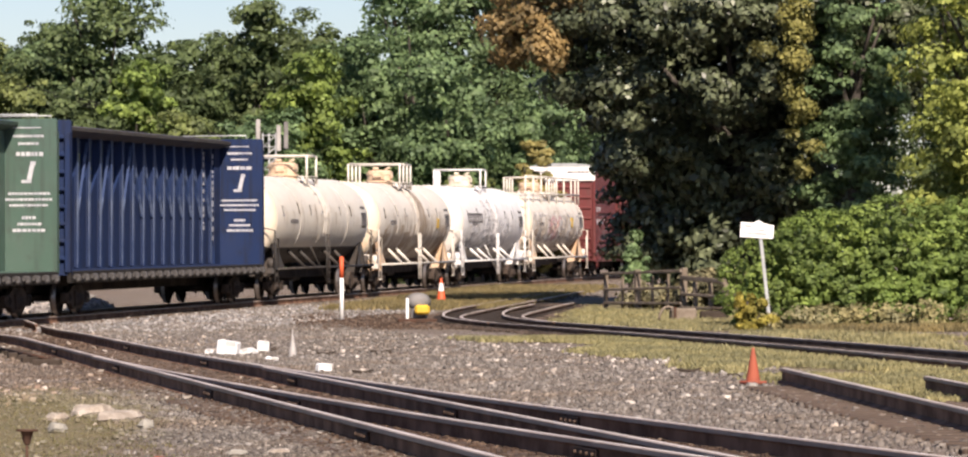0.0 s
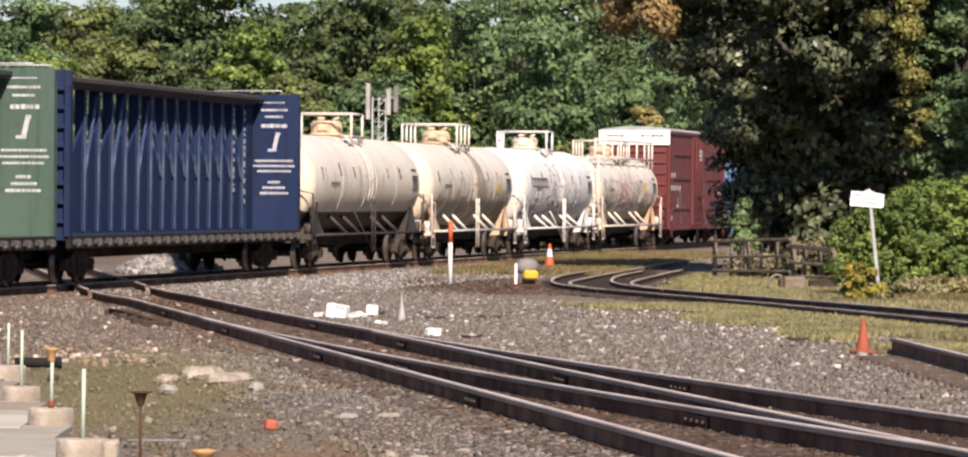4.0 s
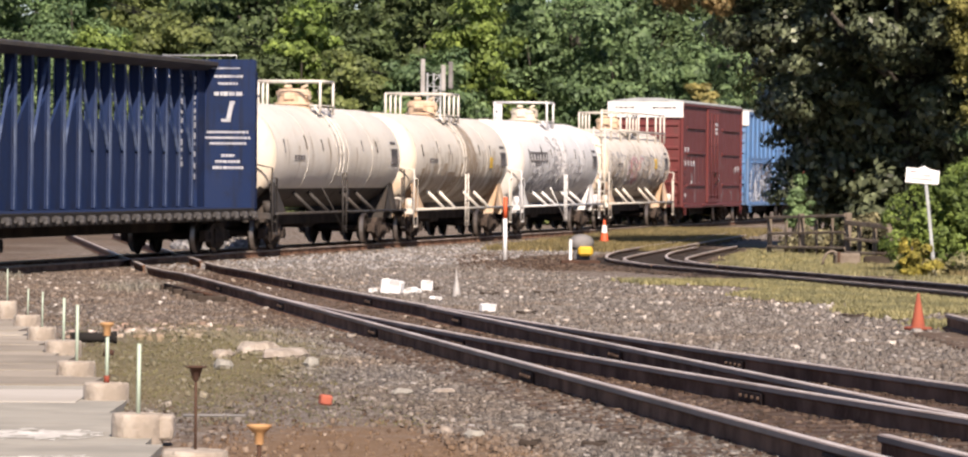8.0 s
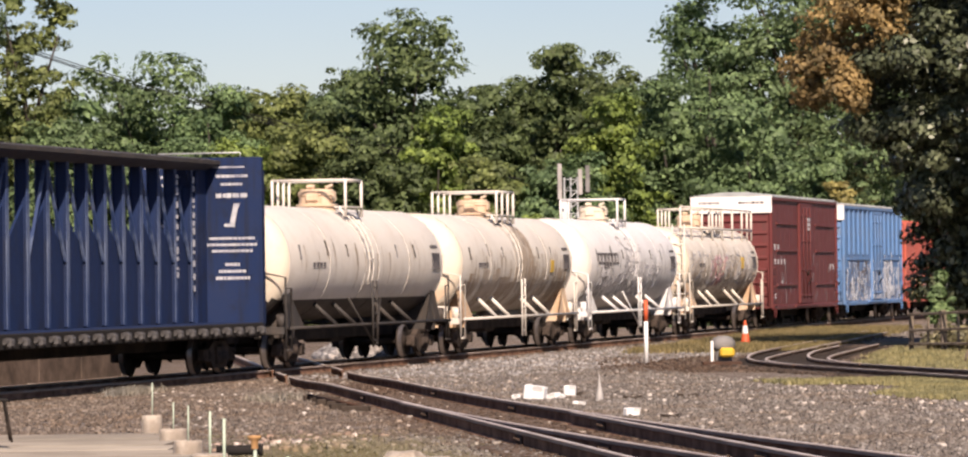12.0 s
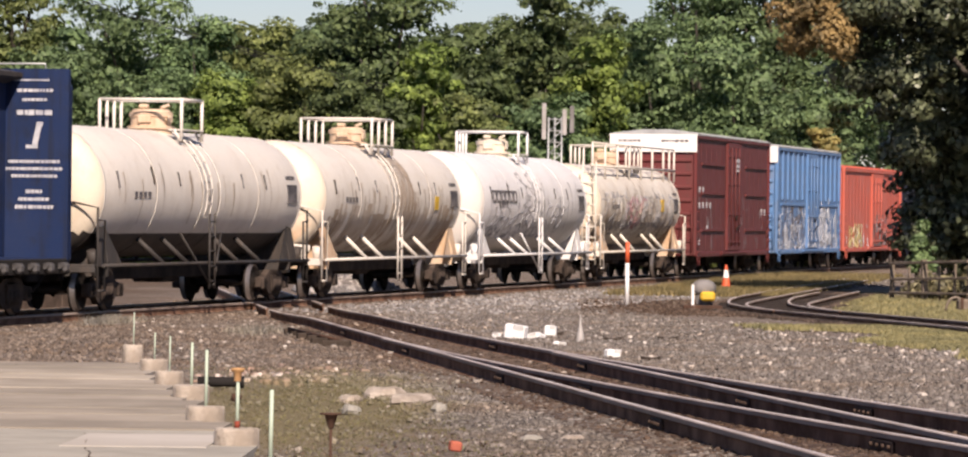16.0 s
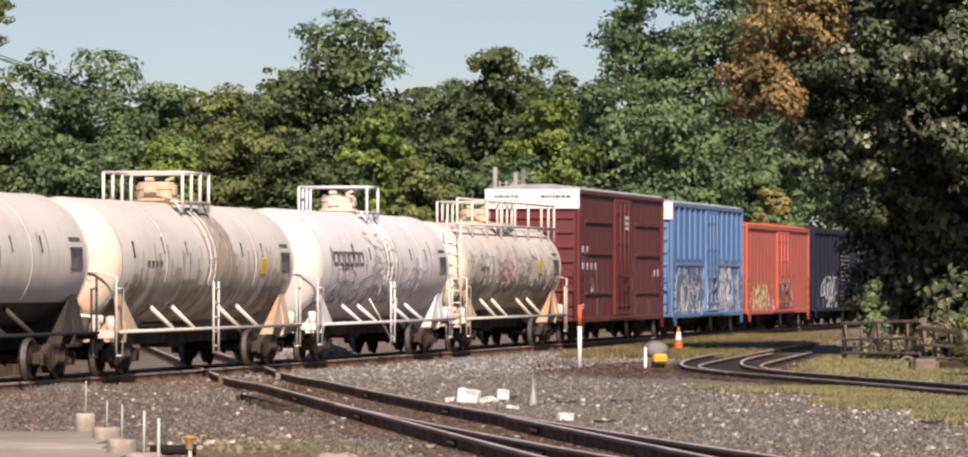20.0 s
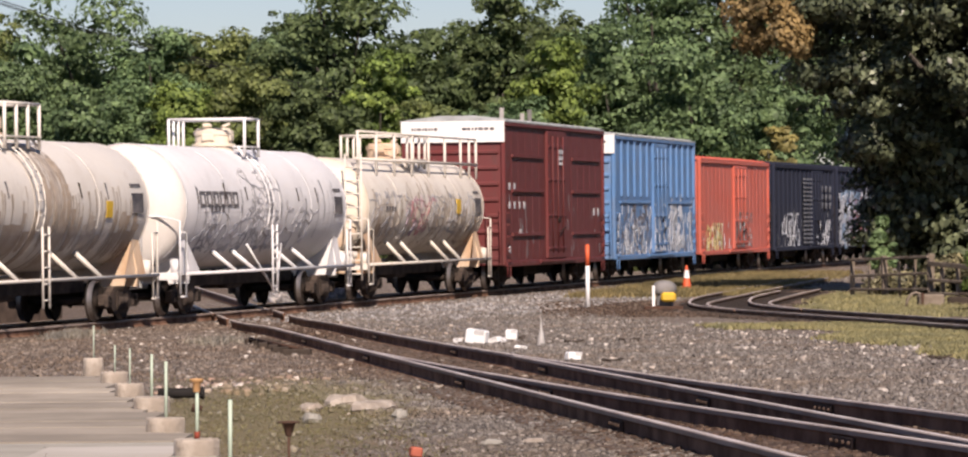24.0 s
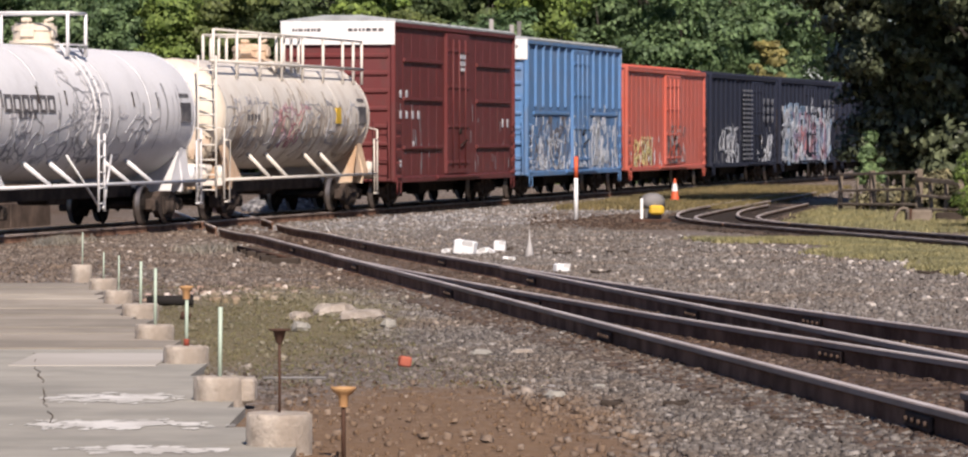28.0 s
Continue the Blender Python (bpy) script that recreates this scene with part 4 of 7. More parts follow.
    k = -hl + 1.2
    while k < hl - 1:
        under.box((k, 0, sill + 0.04), (0.14, W - 0.3, 0.16))
        k += 1.3
    under.rod((0.8, 0.6, sill - 0.2), (1.9, 0.6, sill - 0.2), 0.2, 12).box((-1.4, -0.6, sill - 0.2), (0.5, 0.4, 0.4), bevel=0.03)
    part("underframe", under, M_GEAR, car)
    run_gear(car, hl - 1.75, hl - 0.05)
    CARS.append((car, (u0 + u1) / 2, hl - 1.75))
    return car


def mark(car, shape, mat, x, y, z=0.0, label=""):
    ob = part("marking", shape, mat, car, label, at=pose(x, y, z))
    return tagged(ob, label, kind="stuff") if len(shape.v) > 8 else ob


def tank_car(label, u0, u1, r, mid, mat, seed, black=None, wide_top=False, rust=False, railing=3.2, side_rail=True):
    """A tank car; u0 and u1 are the seams of its heads, r the shell's radius, mid its axis over the rail."""
    L = u1 - u0
    hl = L / 2
    car = thing("tank_car", label, "tank car")
    rng = random.Random(seed)
    head = [(math.sin(a) * 0.58, r * math.cos(a)) for a in (1.5708, 1.4, 1.2, 1.0, 0.8, 0.6, 0.4, 0.2)]
    prof = [(-hl - a, max(q, 0.001)) for a, q in head] + [(-hl + L * k / 8, r) for k in range(9)] + [(hl + a, max(q, 0.001)) for a, q in head[::-1]]
    shell = Shape().lathe(prof, "x", 56, (0, 0, mid), slot_of=lambda m: 1 if black and m.z < black else 2 if abs(m.x) > hl else 0)
    sh = part("shell", shell, (mat, M_BLACKT, M_WHITEHEAD if mat is M_WHITE else M_CREAMHEAD), car)
    for k, x in enumerate([-hl, -hl * 0.52, -0.07 * hl, 0.11 * hl, hl * 0.52, hl]):
        w = 0.04 if k in (0, 5) else 0.025
        part("band", Shape().lathe([(-w, r + 0.002), (-w, r + 0.008), (w, r + 0.008), (w, r + 0.002)], "x", 48, (x, 0, mid), slot_of=(lambda m: 1 if m.z < black else 0) if black else None), ((M_STAIN if rust and k in (2, 3) else mat), M_BLACKT) if black else (M_STAIN if rust and k in (2, 3) else mat), sh)
    # dome housing with its lid, and the platform round it
    top = mid + r
    dm = Shape().lathe([(-0.25, 0.46), (0.04, 0.46), (0.06, 0.52), (0.11, 0.52), (0.12, 0.44), (0.30, 0.44), (0.32, 0.47), (0.42, 0.47), (0.43, 0.41), (0.48, 0.40), (0.49, 0.001)], "z", 32, (0, 0, top - 0.02))
    dm.rod((0.1, -0.2, top + 0.50), (0.3, -0.3, top + 0.56), 0.04, 6).box((-0.2, 0.1, top + 0.52), (0.2, 0.2, 0.10), bevel=0.03).box((-0.1, -0.46, top + 0.24), (0.3, 0.05, 0.16), bevel=0.02).box((-0.47, 0.0, top + 0.24), (0.05, 0.3, 0.16), bevel=0.02)
    dm.smooth = [False] * len(dm.f)
    part("dome", dm, M_CREAMHEAD if mat is M_WHITE else M_RUSTY, car, "rust-streaked valve dome")
    px, py, ph = railing, 0.92, 0.64
    zf = top + 0.02
    for y in (-1, 1):
        plat = Shape()
        plat.box((0, y * 0.80, zf - 0.01), (2 * px * 0.5, 0.34, 0.03))
        plat.rod((-px / 2, y * 0.9, zf - 0.25), (-px / 2, y * 0.75, zf), 0.03, 6).rod((px / 2, y * 0.9, zf - 0.25), (px / 2, y * 0.75, zf), 0.03, 6)
        part("platform", plat, mat, car, "rusty walkway grating on top")
    rl = part("railing", Shape().pipe([(-px / 2, -py, zf + ph), (px / 2, -py, zf + ph), (px / 2, py, zf + ph), (-px / 2, py, zf + ph), (-px / 2, -py, zf + ph)], 0.036, 6), mat, car, "cream pipe railing")
    pst = Shape().rod((0, 0, -0.25), (0, 0, ph), 0.038, 6).mesh("railing_post", mat)
    for x, y in [(-px / 2, -py), (-px / 2, py), (px / 2, -py), (px / 2, py), (-px / 6, py), (px / 6, py)] + ([(-px / 6, -py), (px / 6, -py)] if px > 1.8 else []):
        part("railing_post", pst, None, rl, at=pose(x, y, zf))
    if wide_top:
        wt = part("walkway", Shape().pipe([(-hl - 0.3, -1.0, top - 0.06), (hl + 0.45, -1.0, top - 0.06)], 0.045, 6), mat, car, "cream toe rail along the top")
        part("handrail", Shape().pipe([(-hl - 0.05, -1.0, top + 0.66), (hl + 0.35, -1.0, top + 0.66)], 0.030, 6), mat, wt)
        for k in range(8):
            part("handrail_post", Shape().rod((0, -1.0, top - 0.46), (0, -1.0, top + 0.66), 0.038, 6), mat, wt, at=pose(-hl - 0.05 + (L + 0.4) * (k if k < 7 else 6.55) / 7 if k else -hl - 0.05, 0, 0))
        part("handrail_post", Shape().rod((0, -1.0, top - 0.46), (0, -1.0, top + 0.66), 0.038, 6), mat, wt, at=pose(hl + 0.35, 0, 0))
        part("end_ladder", ladder(top - 0.5, 0.42, 0.34, 0.024), mat, car, "cream end ladder", at=pose(-hl - 0.75, -1.05, 0.55, 0, 0, 90))
    # ladder at the middle, near side: straight below, bent round the shell above
    if not wide_top:
        lx = -0.35
        part("ladder", ladder(1.60, 0.40, 0.32, 0.026), M_BLACKT if black else mat, car, at=pose(lx, -r - 0.16, 0.40))
        ul, arc = Shape(), [-0.35 + 1.25 * k / 12 for k in range(13)]
        on = lambda e, a: (lx + e * 0.19, -(r + 0.10) * math.cos(a), mid + (r + 0.10) * math.sin(a))
        for e in (-1, 1):
            ul.pipe([on(e, a) for a in arc], 0.017, 5)
        for a in arc[::2]:
            ul.rod(on(-1, a), on(1, a), 0.013, 5)
        part("upper_ladder", ul, mat, car)
        if not rust:
            for e in (-1, 1):
                part("ladder_brace", Shape().rod((lx + e * 0.1, -r - 0.16, 0.46), (lx + e * 1.5, -r * 0.93, mid - r * 0.62), 0.026, 6), M_BLACKT if black else mat, car)
    # running board rail with slanted struts to the shell
    zr = 0.95
    low = M_BLACKT if black else mat
    for y in (-1, 1):
        part("side_rail", Shape().rod((-hl - 0.35, y * (r + 0.10), zr), (hl + 0.35, y * (r + 0.10), zr), 0.04, 6), low, car)
        for f in (-0.50, -0.27, 0.25, 0.48):
            x = f * hl
            part("strut", Shape().rod((x, y * (r + 0.10), zr), (x - 0.32, y * r * 0.72, mid - r * 0.70), 0.055, 6), low, car)
    part("centre_sill", Shape().box((0, 0, 0.76), (L - 2.4, 0.6, 0.30), bevel=0.02).box((0.8, 0.1, 0.62), (1.3, 0.7, 0.22), bevel=0.05), M_GEAR if black else M_FRAME, car)
    # saddles, stub sills and end platforms
    for e in (-1, 1):
        sad = Shape().across([(-1.25, 0.72), (1.25, 0.72), (1.28, 1.05), (r * 0.84, mid - r * 0.56), (r * 0.6, mid - r * 0.80), (0, mid - r * 0.96), (-r * 0.6, mid - r * 0.80), (-r * 0.84, mid - r * 0.56), (-1.28, 1.05)], e * (hl - 0.55) - 0.06, e * (hl - 0.55) + 0.06)
        for y in (-1, 1):
            sad.add([(e * (hl - 1.5), y * 1.27, 0.92), (e * (hl + 0.05), y * 1.27, 0.92), (e * (hl - 0.05), y * r * 0.84, mid - r * 0.53), (e * (hl - 0.55), y * r * 0.86, mid - r * 0.50)], [(0, 1, 2, 3) if e * y < 0 else (3, 2, 1, 0)])
        part("saddle", sad, M_RUSTY if rust else low, car, "rust-stained saddle plates" if rust else "")
        part("stub_sill", Shape().box((e * (hl - 0.4), 0, 0.78), (3.6, 0.46, 0.34), bevel=0.03), M_GEAR if black else low, car)
        part("end_platform", Shape().box((e * (hl + 0.42), 0, zr), (0.42, 2.7, 0.05), bevel=0.01).box((e * (hl + 0.62), 0, zr - 0.08), (0.05, 2.75, 0.12), bevel=0.01), low, car)
        for y in (-1, 1):
            ep = Shape()
            ep.pipe([(e * (hl + 0.5), y * 1.38, zr - 0.45), (e * (hl + 0.5), y * 1.38, zr + 1.15), (e * (hl + 0.5), y * 0.9, zr + 1.25), (e * (hl + 0.5), y * 0.5, zr + 1.25), (e * (hl + 0.5), y * 0.5, zr)], 0.026)
            ep.pipe([(e * (hl + 0.1), y * 1.40, zr - 0.5), (e * (hl + 0.1), y * 1.40, zr + 0.9), (e * (hl + 0.5), y * 1.38, zr + 0.9)], 0.026)
            ep.pipe([(e * (hl + 0.06), y * 1.40, zr - 0.5), (e * (hl + 0.5), y * 1.40, zr - 0.5)], 0.026)
            ep.rod((e * (hl + 0.2), y * 1.2, zr), (e * (hl + 0.28), y * 1.2, zr + 0.3), 0.12, 8)
            part("end_handrail", ep, low if black else mat, car)
    if rust:      # rust that has run down the head beside the handrail
        rs, n1, n2 = Shape(), 9, 11
        for i in range(n1):
            for j in range(n2):
                a = 0.45 + 0.55 * i / (n1 - 1)
                edge = 0.5 + 0.5 * rng.random() if i in (0, n1 - 1) or j in (0, n2 - 1) else 1.0
                t = -2.35 + (0.75 * j / (n2 - 1) - 0.375) * edge
                rs.v.append((-hl - 0.58 * math.sin(a) - 0.012, (r + 0.01) * math.cos(a) * math.cos(t), mid + (r + 0.01) * math.cos(a) * math.sin(t)))
        rs.f = [(i * n2 + j, (i + 1) * n2 + j, (i + 1) * n2 + j + 1, i * n2 + j + 1) for i in range(n1 - 1) for j in range(n2 - 1)]
        rs.smooth, rs.slot = [True] * len(rs.f), [0] * len(rs.f)
        part("rust_stain", rs, M_RUSTPATCH, sh, "orange rust stain on the tank head")
        part("brake_gear", Shape().box((-hl - 0.35, -0.6, zr + 0.18), (0.35, 0.7, 0.3), bevel=0.04).rod((-hl - 0.2, -1.0, zr + 0.25), (-hl - 0.5, -0.2, zr + 0.3), 0.09, 8), M_CREAM, car)
    # lettering on the near side, laid on the shell
    def smear(n, x0, x1, z0, z1, m, label):
        """Thin strokes sprayed round the shell."""
        s = Shape()
        for _ in range(2 * n):
            x, z = rng.uniform(x0, x1), rng.uniform(z0, z1)
            way, turn, t = rng.uniform(0, 6.28), rng.uniform(-0.8, 0.8), rng.uniform(0.015, 0.04)
            for _k in range(rng.randint(5, 11)):
                d = rng.uniform(0.07, 0.17)
                dx, dz = d * 1.5 * math.cos(way), d * math.sin(way)
                a = math.asin(max(-0.99, min(0.99, (z + dz / 2 - mid) / r)))
                q = Matrix.Rotation(-a, 3, "X") @ Matrix.Rotation(-math.atan2(dz, dx), 3, "Y")
                s.box((x + dx / 2, -r * math.cos(a), z + dz / 2), (math.hypot(dx, dz) + 0.02, 0.02, t), q)
                x, z = x + dx, max(z0, min(z1, z + dz))
                way += turn + rng.uniform(-0.5, 0.5)
                turn = -turn if rng.random() < 0.2 else turn
        tagged(part("graffiti", s, m, sh, label), kind="stuff")

    def runs(n, x0, x1, a0, a1, m, label, broad=0.06):
        """Thin stains that have run down the near side, from the angle a0 over the axis to a1."""
        s = Shape()
        for _ in range(n):
            x, w = rng.uniform(x0, x1), rng.uniform(0.2 * broad, broad)
            hi, lo = a0 + (a1 - a0) * rng.uniform(0, 0.35), a0 + (a1 - a0) * rng.uniform(0.5, 1.0)
            pts = []
            for k in range(8):
                a, wk = hi + (lo - hi) * k / 7, w * rng.uniform(0.6, 1.2) * (1 - 0.09 * k)
                q = r + 0.011
                pts += [(x - wk, -q * math.cos(a), mid + q * math.sin(a)), (x + wk, -q * math.cos(a), mid + q * math.sin(a))]
                x += rng.uniform(-0.008, 0.008)
            s.add(pts, [(2 * k, 2 * k + 2, 2 * k + 3, 2 * k + 1) for k in range(7)], True)
        tagged(part("stain", s, m, sh, label), kind="stuff")

    def on_shell(x, z, w, h, m, depth=0.03):
        a = math.asin(max(-1, min(1, (z - mid) / r)))
        part("marking", Shape().box((0, 0, 0), (w, depth, h)), m, sh, at=pose(x, -r * math.cos(a), z, -math.degrees(a)))
    for x, z, w, h in (() if wide_top else ((-hl + 0.9, mid + 0.25, 0.16, 0.34), (-hl * 0.55, mid + 0.35, 0.10, 0.36), (-hl * 0.3, mid + 0.3, 0.10, 0.3), (hl * 0.35, mid + 0.3, 0.10, 0.32), (hl * 0.6, mid + 0.3, 0.1, 0.34))):
        on_shell(x, z, w * 0.5, h, M_DARKMARK if rng.random() < 0.5 else M_GEAR)
    on_shell(hl - 0.75, mid + 0.05, 0.75, 0.42, M_DARKMARK)
    on_shell(hl - 0.75, mid + 0.42, 0.7, 0.08, M_DARKMARK)
    for k in range(4):
        on_shell(-hl * 0.72 + k * 0.30, mid - 0.05, 0.18, 0.13, M_DARKMARK)
    run_gear(car, hl - 1.05, hl + 0.45)
    CARS.append((car, (u0 + u1) / 2, hl - 1.05))
    return car, on_shell, smear, runs


def beam_car(label, u0, u1, mat, seed):
    """A centre-beam flat car with a bulkhead at each end."""
    L, W = u1 - u0, 2.9
    hl, hw = L / 2, W / 2
    deck, top = 1.12, 4.72
    car = thing("centre_beam_car", label, "freight car")
    part("deck", Shape().box((0, 0, deck - 0.06), (L, W - 0.1, 0.12), bevel=0.01), mat, car)
    for y in (-1, 1):
        part("side_sill", Shape().box((0, y * (hw - 0.05), deck - 0.16), (L, 0.10, 0.30), bevel=0.02), M_BLACK, car)
        winch = Shape().box((0, 0, 0), (0.26, 0.20, 0.20), bevel=0.05).rod((-0.24, 0, 0.03), (0.24, 0, 0.03), 0.06, 8).mesh("winch", M_WINCH)
        k = -hl + 0.5
        while k < hl - 0.3:
            part("winch", winch, None, car, at=pose(k, y * (hw + 0.02), deck - 0.18))
            k += 0.86
    part("centre_sill", Shape().box((0, 0, 0.80), (L - 0.4, 0.55, 0.5), bevel=0.03), M_GEAR, car)
    n = 17
    x0, x1 = -hl + 1.1, hl - 1.1
    tc = Shape().across([(-0.50, top - 0.10), (-0.50, top - 0.02), (-0.12, top + 0.05), (0.12, top + 0.05), (0.50, top - 0.02), (0.50, top - 0.10), (0.13, top - 0.24), (-0.13, top - 0.24)], -hl + 0.05, hl - 0.05)
    part("top_chord", tc, M_BLACKT if mat is M_BLUE else M_DARKGREEN, car, "dark top chord of the beam")
    post = Shape().box((0, 0, 0), (0.06, 0.22, top - deck - 0.15), bevel=0.01).box((0, -0.12, 0), (0.15, 0.02, top - deck - 0.15), slot=1).box((0, 0.12, 0), (0.15, 0.02, top - deck - 0.15), slot=1).mesh("beam_post", mat, M_BLUEWORNLIT if mat is M_BLUE else mat)
    step = (x1 - x0) / n
    for i in range(n + 1):
        part("beam_post", post, None, car, at=pose(x0 + step * i, 0, (top + deck) / 2 - 0.05))
    # Shade between the posts is put into this web's darker paint.
    part("inner_web", Shape().box((0, 0.05, deck + 0.9), (x1 - x0, 0.02, 1.8)), M_NAVY if mat is M_BLUE else M_DGREEN, car, "inner web of the beam, darkened for shade")
    pan_h = 2.45
    for i in range(n):
        xm = x0 + step * (i + 0.5)
        e = 1 if i < n / 2 else -1
        pn = Shape().prism([(-step / 2 + 0.03, deck), (step / 2 - 0.03, deck), (step / 2 - 0.03, deck + pan_h - (0.9 if e < 0 else 0)), (-step / 2 + 0.03, deck + pan_h - (0.9 if e > 0 else 0))], -0.03, 0.03)
        part("web_panel", pn, mat, car, at=pose(xm, 0, 0))
        if i % 2 == 0 or i > n / 2:
            a, b = Vector((-e * step * 0.44, -0.08, deck + 1.35)), Vector((e * step * 0.44, -0.08, top - 0.35))
            d = b - a
            m = d.to_track_quat("Z", "Y").to_matrix()
            part("brace", Shape().box((a + b) / 2, (0.07, 0.05, d.length), m, bevel=0.01), M_BLUEWORNLIT if mat is M_BLUE else mat, car, at=pose(xm, 0, 0))
    for e in (-1, 1):      # boxed end posts of the beam with gussets
        part("end_post", Shape().box((e * (hl - 0.55), 0, (deck + top) / 2 - 0.1), (0.75, 0.34, top - deck - 0.1), bevel=0.02).prism([(e * (hl - 0.9), top - 0.2), (e * (hl - 1.5), top - 0.2), (e * (hl - 0.9), top - 0.9)][::e], -0.10, 0.10), mat, car)
    for e in (-1, 1):
        x = e * (hl - 0.12)
        bh = part("bulkhead", Shape().across([(-hw, deck - 0.1), (hw, deck - 0.1), (hw, top + 0.02), (hw - 0.05, top + 0.06), (-hw + 0.05, top + 0.06), (-hw, top + 0.02)], x - 0.06, x + 0.06), mat, car, "steel end bulkhead with white warning text")
        for i in range(8):
            part("bulkhead_rib", Shape().box((x + e * 0.11, 0, deck + 0.3 + 0.42 * i), (0.12, W - 0.16, 0.10), bevel=0.02), mat, bh)
        for y in (-1, 1):
            part("bulkhead_post", Shape().box((x + e * 0.10, y * (hw - 0.07), (deck + top) / 2 - 0.15), (0.16, 0.14, top - deck - 0.2), bevel=0.02), mat, bh)
        part("grab_rail", Shape().pipe([(x, -hw + 0.5, top + 0.05), (x, -hw + 0.5, top + 0.16), (x, hw - 0.5, top + 0.16), (x, hw - 0.5, top + 0.05)], 0.02), M_GALV, bh)
        # warning text on the inner face, both sides of the beam
        for y in (-1, 1):
            c = y * (hw * 0.52)
            for row in ([(0, 4.36, 0.75, 0.09), (0, 4.18, 0.5, 0.08), (0, 3.93, 0.72, 0.14), (0, 2.98, 1.05, 0.08), (0, 2.84, 1.15, 0.08), (0, 2.70, 0.95, 0.08), (0, 2.40, 0.34, 0.10), (0, 2.25, 0.62, 0.09), (0, 2.10, 0.8, 0.10), (0.1, 4.56, 0.8, 0.05)]):
                mk = part("marking", bars([(row[0], row[1], row[2], row[3] * 0.75)], seed + y + 3 * e + int(row[1] * 10), gap=0.25), M_MARK, bh, at=pose(x - e * 0.066, c, 0, 0, 0, 90))
                tagged(mk, kind="stuff")
            tx = Shape().box((-0.05 * e, 0, 3.48), (0.11, 0.006, 0.42), Matrix.Rotation(-0.22 * e, 3, "Y")).box((0.05 * e, 0, 3.27), (0.24, 0.006, 0.07)).box((-0.11 * e, 0, 3.71), (0.13, 0.006, 0.08))
            part("marking", tx, M_MARK, bh, "white leaning pictogram", at=pose(x - e * 0.066, c, 0, 0, 0, 90))
        # lettering that climbs the last posts
        rng = random.Random(seed)
        for k, xo in enumerate((0.0, 0.9)):
            vt = Shape()
            z = deck + 0.7 + 0.3 * k
            while z < top - 0.4:
                hh = rng.uniform(0.06, 0.16)
                vt.box((0, 0, z + hh / 2), (0.13, 0.006, hh))
                z += hh + rng.uniform(0.03, 0.16)
            tagged(part("marking", vt, M_MARK, car, at=pose(e * (hl - 1.1 - step * k), -0.160, 0)), kind="stuff")
    run_gear(car, hl - 2.2, hl - 0.05)
    CARS.append((car, (u0 + u1) / 2, hl - 2.2))
    return car


